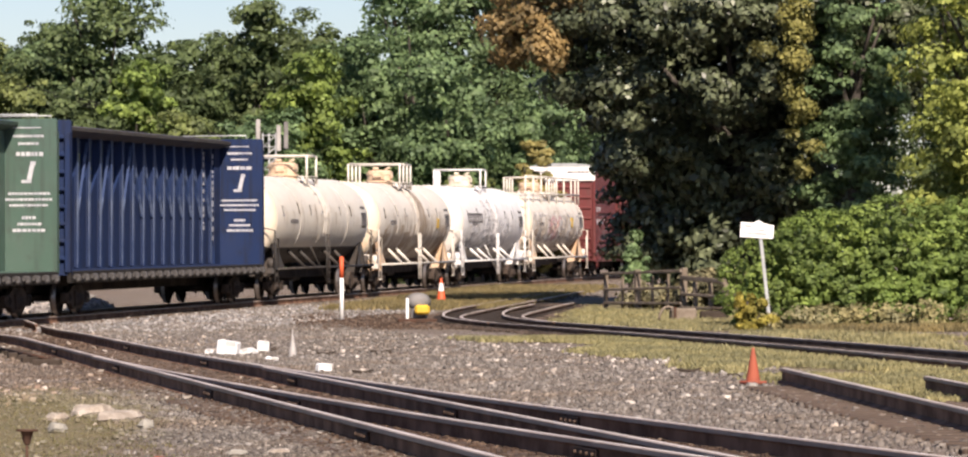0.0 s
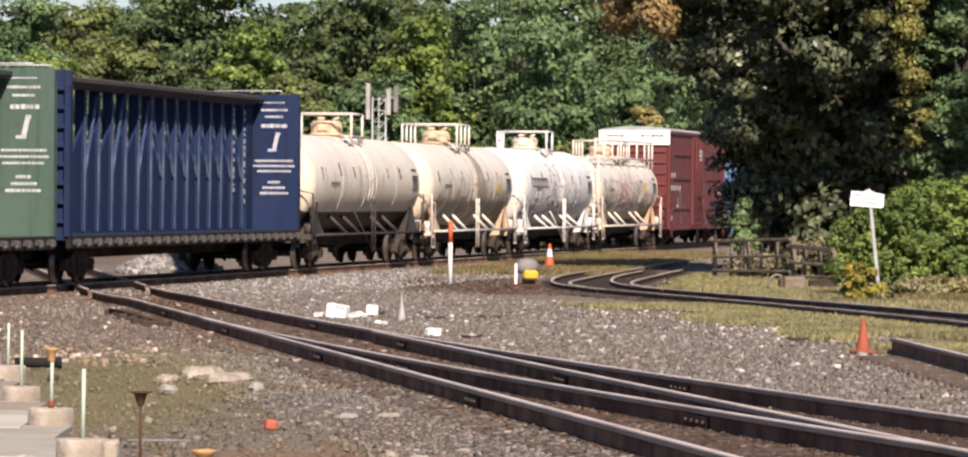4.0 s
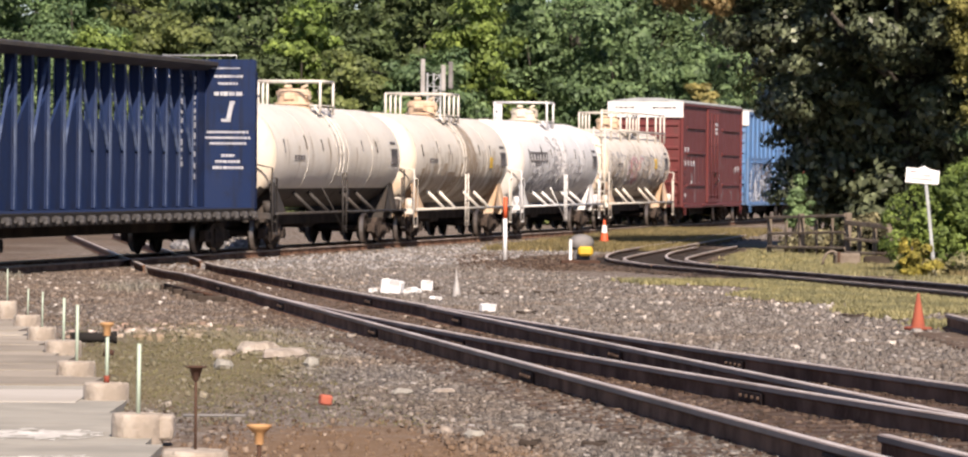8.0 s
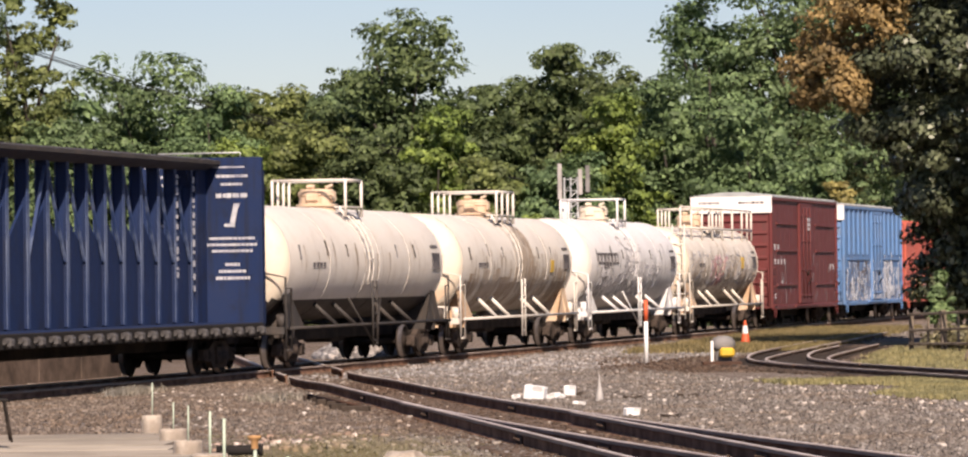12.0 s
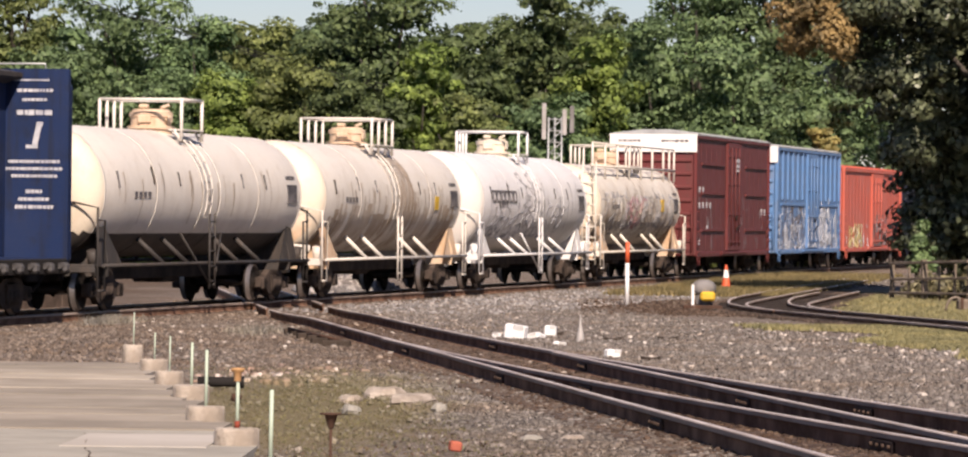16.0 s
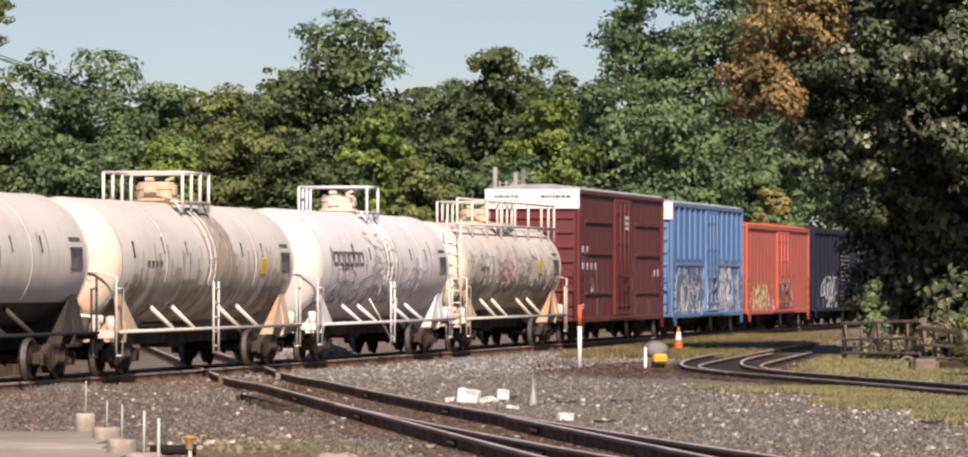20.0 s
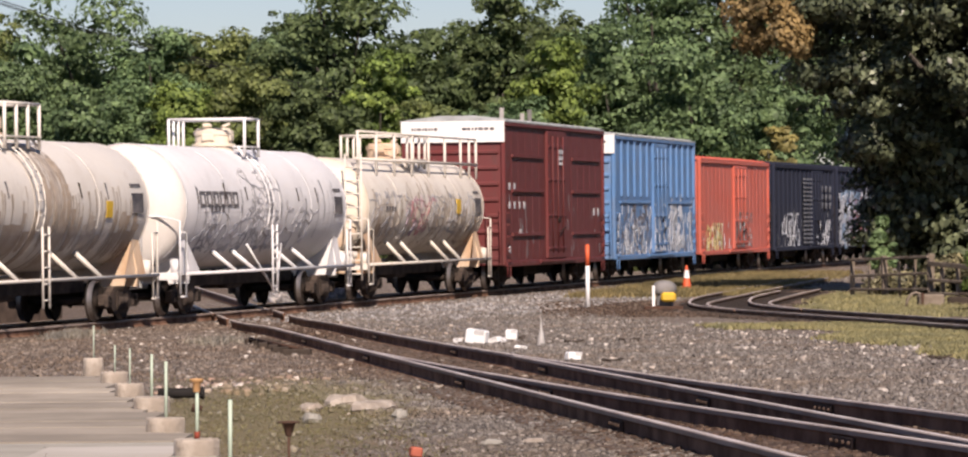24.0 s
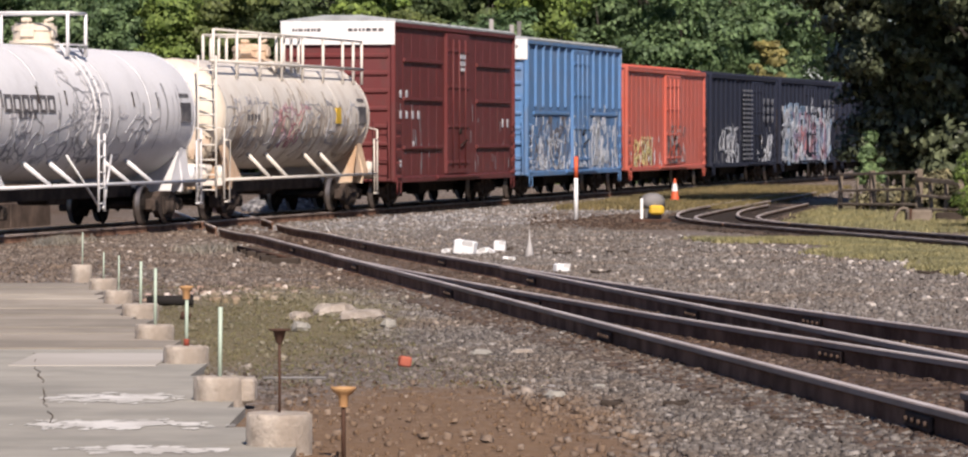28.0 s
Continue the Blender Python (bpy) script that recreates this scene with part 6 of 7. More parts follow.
    # ivy-covered mound right of it
    mound = [(-1.95, 0.2, 0.95, 1.05, 1.2, 1.05), (-0.7, 0.2, 1.2, 1.5, 1.4, 1.4), (0.9, 0.2, 1.4, 1.9, 1.5, 1.5), (2.8, 0.2, 1.4, 2.2, 1.6, 1.5), (5.0, 0.2, 1.5, 2.4, 1.7, 1.5), (7.5, 0.2, 1.5, 2.4, 1.8, 1.5), (-0.6, -0.5, 0.6, 2.0, 1.0, 0.9), (2.4, -0.6, 0.7, 2.4, 1.1, 1.0), (5.6, -0.6, 0.7, 2.6, 1.1, 1.0)]
    bush("bright green mound overgrown with vines", 13.45, 95.6, mound, F_VINE, 401, 135000, 0.044, 0.12, fill=0.25, per=55, hug=0.97, ruffle=0.3)
    bush("golden-leaved shrub at the fence", 10.6, 91.6, [(0, 0, 0.5, 0.32, 0.3, 0.5), (0.25, 0, 0.3, 0.32, 0.3, 0.3)], F_YELLOW, 402, 2600, 0.045, 0.10)
    bush("straggling green shrub at the line", 10.95, 124.5, [(0, 0, 1.3, 0.24, 0.3, 0.5), (0.1, 0, 1.9, 0.2, 0.25, 0.4), (0.3, 0, 1.2, 0.24, 0.3, 0.45)], F_MID, 403, 2400, 0.065, 0.14)
    bush("brambles grown through the fence", 12.5, 121.0, [(-1.2, 0, 0.35, 0.8, 0.5, 0.35), (0.2, 0.0, 0.5, 0.9, 0.5, 0.5), (1.3, -1.0, 0.6, 0.8, 0.5, 0.6), (-1.5, -3.0, 0.45, 0.45, 0.9, 0.42), (-0.7, -5.0, 0.5, 0.5, 0.9, 0.5)], F_BRAMBLE, 404, 9500, 0.075, 0.2)
    bush("weeds and straw along the mound", 13.2, 92.5, [(-1.2, 0, 0.2, 1.2, 0.5, 0.25), (1.2, 0, 0.25, 1.8, 0.5, 0.3), (4.2, 0, 0.3, 2.0, 0.5, 0.4)], F_GRASS, 405, 7000, 0.045, 0.2)


build_trees()


def blades(name, label, mat, places, height, seed, n_each=9, width=0.02):
    """Grass: thin bent blades in tufts."""
    rng = np.random.default_rng(seed)
    p = np.repeat(places, n_each, 0)
    n = len(p)
    p = p + np.c_[rng.normal(size=(n, 2)) * 0.09, np.zeros(n)]
    a, h = rng.uniform(0, 6.3, n), height * rng.uniform(0.4, 1.3, n)
    side = np.c_[np.cos(a), np.sin(a), np.zeros(n)] * width
    tip = np.c_[rng.normal(size=(n, 2)) * 0.35, np.ones(n)] * h[:, None]
    v = np.stack([p - side, p + side, p + tip * 0.6 + side * 0.6, p + tip], 1)
    tagged(new(name, cloud(name, v, mat, 0.1)), label, "grass", kind="stuff")


def patchy(p, cut=0.0, scale=0.5):
    """Keeps the places where a slow noise is high."""
    return p[[noise.noise((a * scale, b * scale * 0.3, 7.0)) > cut for a, b, _ in p]]


def spread(rng, n, fx, x0, x1, y0, y1):
    """Places on the ground between two offsets from a line, from y0 to y1."""
    y = rng.uniform(y0, y1, n)
    x = np.array([fx(v) for v in y]) + rng.uniform(x0, x1, n)
    return np.stack([x, y, lie(x, y) + bank(x, y)], -1)


def build_cover():
    rng = np.random.default_rng(9)
    blades("grass", "thin green grass along the curved spur", F_GRASS, patchy(spread(rng, 9500, lambda y: curve_r(y) - 1.3, -2.0, 1.0, 44, 84), -0.12), 0.075, 1)
    blades("grass", "grass between the spur and the mound", F_GRASS, patchy(spread(rng, 4600, lambda y: curve_r(y) + 2.9, -0.7, 3.0, 66, 128), -0.08), 0.11, 2)
    blades("grass", "dry grass between the tracks in the distance", F_STRAW, spread(rng, 4200, lambda y: curve_r(y) - 1.0, -4.5, 1.0, 122, 172), 0.16, 3)
    blades("grass", "rough grass below the fence", F_GRASS, spread(rng, 1600, lambda y: 11.0, -1.3, 2.2, 96, 118), 0.13, 7)
    blades("grass", "dry straw along the mound", F_STRAW, spread(rng, 900, lambda y: 13.0, -1.5, 6.5, 90, 93), 0.16, 4)
    heap = np.concatenate([rng.normal((-8.45, 86.0), (0.22, 1.2), (150, 2)), rng.normal((-4.7, 72.5), (0.25, 0.9), (50, 2))])
    blades("weeds", "dry grey weeds heaped by the track", F_DRYWEED, np.c_[heap, lie(heap[:, 0], heap[:, 1])], 0.13, 6, 9, 0.012)
    blades("weeds", "sparse weeds and moss by the platform", F_MOSS, spread(rng, 1500, siding_a, -3.2, -1.2, 28, 52), 0.016, 5, 6, 0.006)

    def lay(name, label, mat, places, lo, hi, seed, sink=0.25):
        r = np.random.default_rng(seed)
        size = lo + (hi - lo) * r.uniform(0, 1, len(places)) ** 2.5
        places = places + np.c_[np.zeros((len(places), 2)), size * (0.35 - sink)]
        tagged(new(name, stones(name, places, size, mat, rng=r)), label, "gravel", kind="stuff")
    lay("gravel", "loose crushed stone between the tracks", M_STONE, spread(rng, 22000, siding_c, 0.2, 7.5, 30, 104), 0.015, 0.075, 11)
    lay("gravel", "loose stone on the near side of the siding", M_STONE, np.concatenate([spread(rng, 7500, siding_a, -1.7, -0.1, 19, 50), spread(rng, 2000, siding_a, -3.6, -1.5, 19, 60)]), 0.012, 0.055, 12)
    lay("gravel", "dark stone beside the far end of the siding", M_GRIMEST, spread(rng, 9000, siding_a, -2.4, -0.1, 47, 92), 0.014, 0.06, 26)
    lay("gravel", "fine angular gravel beside the siding", M_DARKST, np.concatenate([spread(rng, 15000, siding_a, -1.5, 0.0, 19, 38), spread(rng, 5000, lambda y: 1.0, 0.1, 2.6, 18.5, 27)]), 0.010, 0.042, 21)
    lay("gravel", "mixed gravel beyond the diverging siding", M_STONE, spread(rng, 12000, siding_c, 0.1, 5.0, 34, 70), 0.014, 0.05, 22)
    lay("ballast", "rust-stained ballast between the siding rails", M_BALLAST, spread(rng, 14000, siding_a, -0.4, 1.9, 17, 100), 0.015, 0.06, 13)
    lay("ballast", "broken rust-brown ballast round the near rails", M_BALLAST, spread(rng, 12000, siding_a, -0.55, 2.4, 17, 46), 0.014, 0.055, 32)
    lay("ballast", "rust-stained ballast of the diverging siding", M_BALLAST, spread(rng, 6000, siding_c, -1.7, 0.4, 17, 58), 0.015, 0.06, 14)
    lay("gravel", "brown stone along the train's track", M_GRIMEST, spread(rng, 6000, lambda y: -5.317 + (y - 107.4) * 0.2168, 1.1, 5.0, 70, 97), 0.02, 0.08, 25)
    lay("gravel", "grey stone along the train's track", M_GREYST, spread(rng, 6500, lambda y: -5.317 + (y - 107.4) * 0.2168, 1.1, 7.0, 96, 132), 0.02, 0.09, 15)
    lay("ballast", "dark ballast in the bed of the curve", M_BEDST, spread(rng, 9000, curve_r, -0.9, 2.3, 52, 130), 0.03, 0.09, 18)
    lay("gravel", "fine stones in the brown dirt", M_BALLAST, spread(rng, 4000, lambda y: siding_a(y) - 2.2, -1.3, 1.2, 18, 44), 0.006, 0.03, 19)
    lay("gravel", "brown stone on the far side of the yard", M_GRIMEST, spread(rng, 13000, siding_a, -9.0, -1.6, 50, 92), 0.02, 0.075, 23)
    lay("gravel", "rusty stone round the switch machine", M_BALLAST, spread(rng, 5000, lambda y: 2.6, -1.5, 3.6, 97, 118), 0.025, 0.07, 24)
    lay("gravel", "scattered pale stones", M_PALEST, np.concatenate([spread(rng, 900, siding_a, -3.0, 9, 46, 100), spread(rng, 70, siding_a, -3.0, 6, 24, 46)]), 0.02, 0.09, 16)
    lay("gravel", "brown stone beyond the switch", M_STONE, spread(rng, 6000, lambda y: -5.317 + (y - 107.4) * 0.2168, 1.2, 8.5, 116, 168), 0.03, 0.10, 30)
    lay("gravel", "pale chips along the verge of the curve", M_PALEST, spread(rng, 420, lambda y: curve_r(y) - 2.6, -1.6, 0.8, 46, 90), 0.015, 0.065, 29)
    lay("gravel", "grimy stone in the bed of the train's track", M_GRIMEST, spread(rng, 5000, lambda y: -5.317 + (y - 107.4) * 0.2168, -3.5, 1.1, 72, 130), 0.03, 0.09, 17)


build_cover()


# ---- things in the yard ----
def ground_pose(x, y, rz=0.0, lift=0.0, rx=0.0, ry=0.0):
    return pose(x, y, float(lie(x, y)) + lift, rx, ry, rz)


def traffic_cone(x, y, h, collar, rz):
    t = thing("traffic_cone", "orange traffic cone with a white collar" if collar else "faded orange traffic cone on the gravel", "traffic cone", at=ground_pose(x, y, rz, -0.01))
    part("base", Shape().box((0, 0, 0.02), (h * 0.58, h * 0.58, 0.04), bevel=0.012), M_CONE if collar else M_DULLCONE, t)
    part("body", Shape().lathe([(0.035, h * 0.20), (0.06, h * 0.19), (h * 0.96, h * 0.045), (h, h * 0.035), (h, 0.001)], "z", 20), M_CONE if collar else M_DULLCONE, t)
    if collar:
        part("collar", Shape().lathe([(h * 0.50, h * 0.122), (h * 0.80, h * 0.078)], "z", 20), M_REFL, t, "white reflective collar")
    return t


SCRAPS = ((0.71, 34.07, 0.22), (1.27, 69.7, 0.35), (1.54, 57.52, 0.30), (0.33, 73.62, 0.35),
          (2.19, 71.04, 0.35), (1.22, 38.74, 0.16), (5.91, 57.32, 0.40), (0.76, 25.9, 0.12),
          (1.14, 25.81, 0.14), (2.4, 29.69, 0.16))


def build_yard():
    traffic_cone(6.12, 51.9, 0.44, False, 20)
    traffic_cone(5.91, 133.9, 0.80, True, 10)
    # flexible marker post
    t = thing("marker_post", "white marker post with an orange top", "marker post", at=ground_pose(2.32, 109.0))
    part("post", Shape().rod((0, 0, -0.05), (0, 0, 1.06), 0.052, 12), M_REFL, t)
    part("top", Shape().rod((0, 0, 1.06), (0, 0, 1.58), 0.054, 12).lathe([(1.58, 0.054), (1.60, 0.04), (1.60, 0.001)], "z", 12), M_CONE, t, "orange reflective top")
    # covered switch machine
    t = thing("switch_machine", "grey covered switch machine with a yellow box", "switch machine", at=ground_pose(4.1, 105.9))
    part("cover", Shape().lathe([(0.36, 0.24), (0.42, 0.31), (0.56, 0.31), (0.66, 0.24), (0.71, 0.12), (0.72, 0.001)], "z", 9, (0.03, 0.1, 0)).box((0.05, 0.1, 0.22), (0.40, 0.4, 0.34), bevel=0.06), M_GREYROCK, t, "grey weathered cover")
    part("box", Shape().box((0.12, -0.24, 0.31), (0.36, 0.26, 0.23), bevel=0.05), M_YELLOW, t, "yellow box")
    part("post", Shape().box((-0.24, -0.1, 0.28), (0.07, 0.07, 0.62), bevel=0.01), M_REFL, t, "white post")
    part("base", Shape().box((0, -0.1, 0.04), (0.95, 0.7, 0.10), bevel=0.02), M_RUST, t)
    # leaning sign
    t = thing("sign", "white sign on a leaning grey post", "sign", at=ground_pose(11.24, 92.8, 0, 0, 0, -6.0))
    part("post", Shape().box((0, 0, 1.1), (0.075, 0.05, 2.3), bevel=0.01), M_GALV, t)
    pl = part("plate", Shape().prism([(-0.36, 2.02), (0.34, 2.02), (0.36, 2.05), (0.36, 2.31), (0.15, 2.34), (0.02, 2.40), (-0.10, 2.34), (-0.36, 2.34)], -0.05, -0.035), M_SIGN, t, "white plate with faded marks", at=pose(-0.06, 0, 2.2, 0, 10.0) @ pose(0, 0, -2.2))
    faint = plain("faded_red_mark", (0.55, 0.25, 0.25), (0.6, 0.5, 0.5), 9.0)
    for x, z, w, h in ((-0.2, 2.26, 0.16, 0.04), (0.0, 2.11, 0.44, 0.05), (0.06, 2.19, 0.24, 0.035), (-0.27, 2.12, 0.06, 0.05)):
        part("marking", Shape().box((x, 0, z), (w, 0.006, h)), faint, pl, at=pose(0, -0.054, 0))
    # old rail fence grown through by brambles
    t = thing("fence", "old grey-brown rail fence hung with brambles", "fence")
    a, b = Vector((9.82, 119.0, 0)), Vector((11.46, 114.0, 0))
    for f, h, w in ((0.0, 1.06, 0.11), (0.21, 0.98, 0.06), (0.43, 1.17, 0.15), (0.62, 1.02, 0.07), (0.80, 1.08, 0.07), (1.0, 1.24, 0.16), (1.16, 0.92, 0.10), (1.34, 0.90, 0.10), (1.50, 0.96, 0.12)):
        p = a.lerp(b, f)
        part("post", Shape().box((0, 0, h / 2 - 0.05), (w, w, h + 0.1), bevel=0.012), M_FENCEW, t, at=pose(p.x, p.y, 0, 0, 2.5 * math.sin(9 * f), 18))
    for z0, z1, f0, f1, w in ((1.04, 1.16, -0.02, 1.0, 0.075), (0.60, 0.72, 0.0, 1.0, 0.07), (0.24, 0.30, 0.0, 1.0, 0.07), (0.98, 0.90, 1.0, 1.52, 0.13), (0.55, 0.50, 1.0, 1.5, 0.08), (0.18, 0.2, 1.0, 1.5, 0.08)):
        p, q = a.lerp(b, f0), a.lerp(b, f1)
        d = q - p
        part("rail", Shape().box((0, d.length / 2, 0), (0.06, d.length, w), bevel=0.012), M_FENCEW, t, at=pose(p.x - 0.06, p.y - 0.06, z0, math.degrees(math.atan2(z1 - z0, d.length)), 0, -math.degrees(math.atan2(d.x, d.y))))
    # timbers and a bent hoop left below the fence
    t = thing("wood_block", "weathered timber baulk with a metal strap", "timber", at=ground_pose(10.45, 103.9, 8))
    part("baulk", Shape().box((0, 0, 0.18), (0.62, 0.35, 0.34), bevel=0.05), M_FENCEW, t)
    part("strap", Shape().box((-0.24, -0.19, 0.2), (0.06, 0.03, 0.36)), M_RUST, t)
    t = thing("wood_block", "darker short timber lying beside a baulk", "timber", at=ground_pose(11.25, 104.3, -6))
    part("baulk", Shape().box((0, 0, 0.15), (0.72, 0.3, 0.26), bevel=0.05).box((0.1, -0.05, 0.33), (0.36, 0.22, 0.07), Matrix.Rotation(0.12, 3, "Y"), bevel=0.02), M_DARKW, t)
    hoop = [(-0.24 + 0.24 * (1 - math.cos(k * 0.3927)), 0, 0.02 + 0.36 * math.sin(k * 0.3927)) for k in range(9)]
    solid("hoop", Shape().pipe(hoop, 0.035, 6), M_FENCEW, "bent grey hoop standing by the timber", "hoop", at=ground_pose(10.15, 104.5, 10))
    # broken white boxes and sheets
    rng = random.Random(4)
    for k, (x, y, w, h, tilt) in enumerate(((-0.32, 70.0, 0.34, 0.24, 8), (-0.02, 70.3, 0.22, 0.10, -14), (0.26, 73.0, 0.20, 0.18, 3), (0.08, 71.0, 0.16, 0.09, 25), (-0.62, 70.6, 0.14, 0.09, -5), (0.38, 66.0, 0.20, 0.06, 6), (1.05, 58.7, 0.20, 0.12, 4))):
        s = Shape().box((0, 0, h / 2), (w, w * 0.7, h), bevel=0.02).box((w * 0.2, -w * 0.36, h * 0.75), (w * 0.5, 0.012, h * 0.6), Matrix.Rotation(0.4, 3, "X"))
        solid("broken_box", s, M_REFL, "crumpled white box thrown on the gravel", "box", at=ground_pose(x, y, rng.uniform(-30, 30), -0.01, 0, tilt), group="thrown-away white boxes")
    solid("plastic_wrap", Shape().lathe([(0, 0.07), (0.10, 0.06), (0.28, 0.02), (0.42, 0.008), (0.44, 0.001)], "z", 7), M_PALECL, "twist of pale plastic wrap standing up", "plastic", at=ground_pose(0.72, 68.6))
    # flat rocks and rubble
    for k, (x, y, w, d, h) in enumerate(((-1.46, 42.4, 0.40, 0.9, 0.09), (-1.15, 40.6, 0.34, 1.2, 0.08), (-1.75, 41.0, 0.22, 0.4, 0.06), (-0.85, 38.6, 0.16, 0.3, 0.07), (-1.62, 38.2, 0.17, 0.3, 0.06), (-0.02, 33.0, 0.16, 0.3, 0.04), (0.3, 33.2, 0.2, 0.3, 0.035), (0.45, 27.0, 0.13, 0.2, 0.035), (0.75, 28.0, 0.10, 0.16, 0.03))):
        q = Shape()
        n = 9
        for ring, (rr, z) in enumerate(((1.0, -0.3), (1.0, 0.35), (0.72, 1.0))):
            q.v += [(w / 2 * rr * math.cos(6.283 * i / n) * rng.uniform(0.8, 1.15), d / 2 * rr * math.sin(6.283 * i / n) * rng.uniform(0.8, 1.15), h * z * rng.uniform(0.8, 1.1)) for i in range(n)]
        fs = [(r * n + i, r * n + (i + 1) % n, (r + 1) * n + (i + 1) % n, (r + 1) * n + i) for r in range(2) for i in range(n)] + [tuple(range(2 * n, 3 * n))]
        q.f, q.smooth, q.slot = fs, [False] * len(fs), [0] * len(fs)
        solid("flat_stone", q, M_CONC if w > 0.18 else M_SLAB, "pale flat stone lying in the dirt", "stone", at=ground_pose(x, y, rng.uniform(-20, 20)), group="pale flat stones")
    rr = np.random.default_rng(31)
    pl = np.stack([rr.normal(-2.75, 0.5, 110), rr.normal(48.5, 1.6, 110), np.zeros(110)], -1)
    pl[:, 2] = lie(pl[:, 0], pl[:, 1])
    tagged(new("rubble", stones("rubble", pl, rr.uniform(0.03, 0.11, 110), M_PINKST, rng=rr)), "pinkish broken brick rubble on the dirt", "rubble", kind="stuff")
    solid("brick", Shape().box((0, 0, 0.035), (0.085, 0.09, 0.075), Matrix.Rotation(0.15, 3, "Y"), bevel=0.012), M_BRICKF, "orange-red brick fragment on the gravel", "brick", at=ground_pose(-0.57, 31.1, 15))
    solid("pipe", Shape().rod((-0.24, 0, 0.06), (0.22, 0, 0.06), 0.055, 10).rod((0.2, 0, 0.06), (0.24, 0, 0.06), 0.065, 10), M_BLACK, "short piece of black plastic pipe", "pipe", at=ground_pose(-3.22, 44.3, 3))
    solid("pipe_stub", Shape().rod((0, 0, 0.0), (0.02, 0, 0.07), 0.05, 8), M_RUST, "rusty pipe stub in the moss", "pipe", at=ground_pose(-2.8, 40.4))
    # switch rods and clamps by the siding
    t = thing("switch_rod", "rusty switch throw rods beside the rail", "switch rod")
    for k in range(6):
        y = 71.5 - 1.7 * k
        x = siding_a(y) - 0.62 + 0.06 * (k % 2)
        part("rod", Shape().box((x, y, float(lie(x, y)) + 0.045), (0.42, 0.13, 0.10), Matrix.Rotation(0.25 * (-1) ** k, 3, "Z"), bevel=0.015), M_DARKW, t)
    part("bar", Shape().rod((siding_a(71.5) - 0.75, 71.5, float(lie(siding_a(71.5) - 0.75, 71.5)) + 0.09), (siding_a(63) - 0.5, 63.0, float(lie(siding_a(63) - 0.5, 63)) + 0.09), 0.03, 6), M_RUST, t)
    # scraps of dark wood and bark on the stones
    for k, (x, y, n) in enumerate(SCRAPS):
        q = Shape().box((0, 0, 0.02), (n, 0.05, 0.035), Matrix.Rotation(0.08, 3, "Y"), bevel=0.008).box((n * 0.3, 0.03, 0.035), (n * 0.5, 0.03, 0.02), Matrix.Rotation(-0.15, 3, "Y"), bevel=0.005)
        solid("wood_scrap", q, M_DARKW, "dark splintered scrap of wood on the stones", "wood", at=ground_pose(x, y, 35 * math.sin(2.3 * k)), group="scraps of wood")
    # concrete platform with piers along its edge
    t = thing("platform", "low platform of worn slabs and grey boards", "platform", kind="structure")
    def deck_z(y):
        return float(lie(-1.0 - (y - 21.5) * 0.11, y)) + 0.03

    def deck(name, x0, x1, y0, y1, mat, lift=0.0, thick=0.3, label=""):
        """A slab or board whose top follows the gentle fall of the ground."""
        z0, z1 = deck_z(y0) + lift, deck_z(y1) + lift
        s = Shape().add([(x0, y0, z0 - thick), (x1, y0, z0 - thick), (x1, y1, z1 - thick), (x0, y1, z1 - thick), (x0, y0, z0), (x1, y0, z0), (x1, y1, z1), (x0, y1, z1)],
                        [(3, 2, 1, 0), (4, 5, 6, 7), (0, 1, 5, 4), (1, 2, 6, 5), (2, 3, 7, 6), (3, 0, 4, 7)])
        return part(name, s, mat, t, label)

    edge = lambda y: -0.95 - (y - 21.5) * 0.122
    y, k = 12.0, 0
    while y < 51:
        d = (1.9, 2.3, 1.5)[k % 3] if y < 31 else (1.6, 1.2, 2.0, 1.4)[k % 4]
        x1 = edge(y + d * 0.5) + rng.uniform(-0.10, 0.05)
        near = y < 31
        x0 = x1 - (5.4 if near else rng.uniform(2.4, 3.2))
        deck("slab" if near else "board", x0, x1, y, y + d - 0.012, M_SLAB if near else M_BOARD, 0.0 if near else 0.006 * (k % 3))
        if not near:
            deck("board", x0 - 4.2, x0 - 0.02, y, y + d - 0.012, M_BOARD, 0.004 + 0.006 * ((k + 1) % 3))
        y += d
        k += 1
    # whitewash left on the slabs, in ragged patches
    for xa, xb, ya, yb, sd, n in ((-2.72, -1.80, 25.6, 26.9, 1, 120), (-2.64, -1.35, 23.1, 24.1, 2, 130), (-2.2, -1.2, 21.2, 21.8, 4, 60)):
        rg = random.Random(sd)
        cx, cy = (xa + xb) / 2, (ya + yb) / 2
        s = Shape()
        for j in range(n):      # thin worn streaks, densest in the middle
            a, q = rg.uniform(0, 6.283), rg.uniform(0, 1) ** 0.8
            fx, fy = cx + (xb - xa) / 2 * q * math.cos(a), cy + (yb - ya) / 2 * q * math.sin(a)
            ex, ey = rg.uniform(0.02, 0.16) * (1.2 - q), rg.uniform(0.03, 0.13)
            ring = [(fx + ex * rg.uniform(0.5, 1.3) * math.cos(0.7854 * i), fy + ey * rg.uniform(0.5, 1.3) * math.sin(0.7854 * i)) for i in range(8)]
            s.add([(px, py, deck_z(py) + 0.003 + 0.00001 * j) for px, py in ring], [tuple(range(8))])
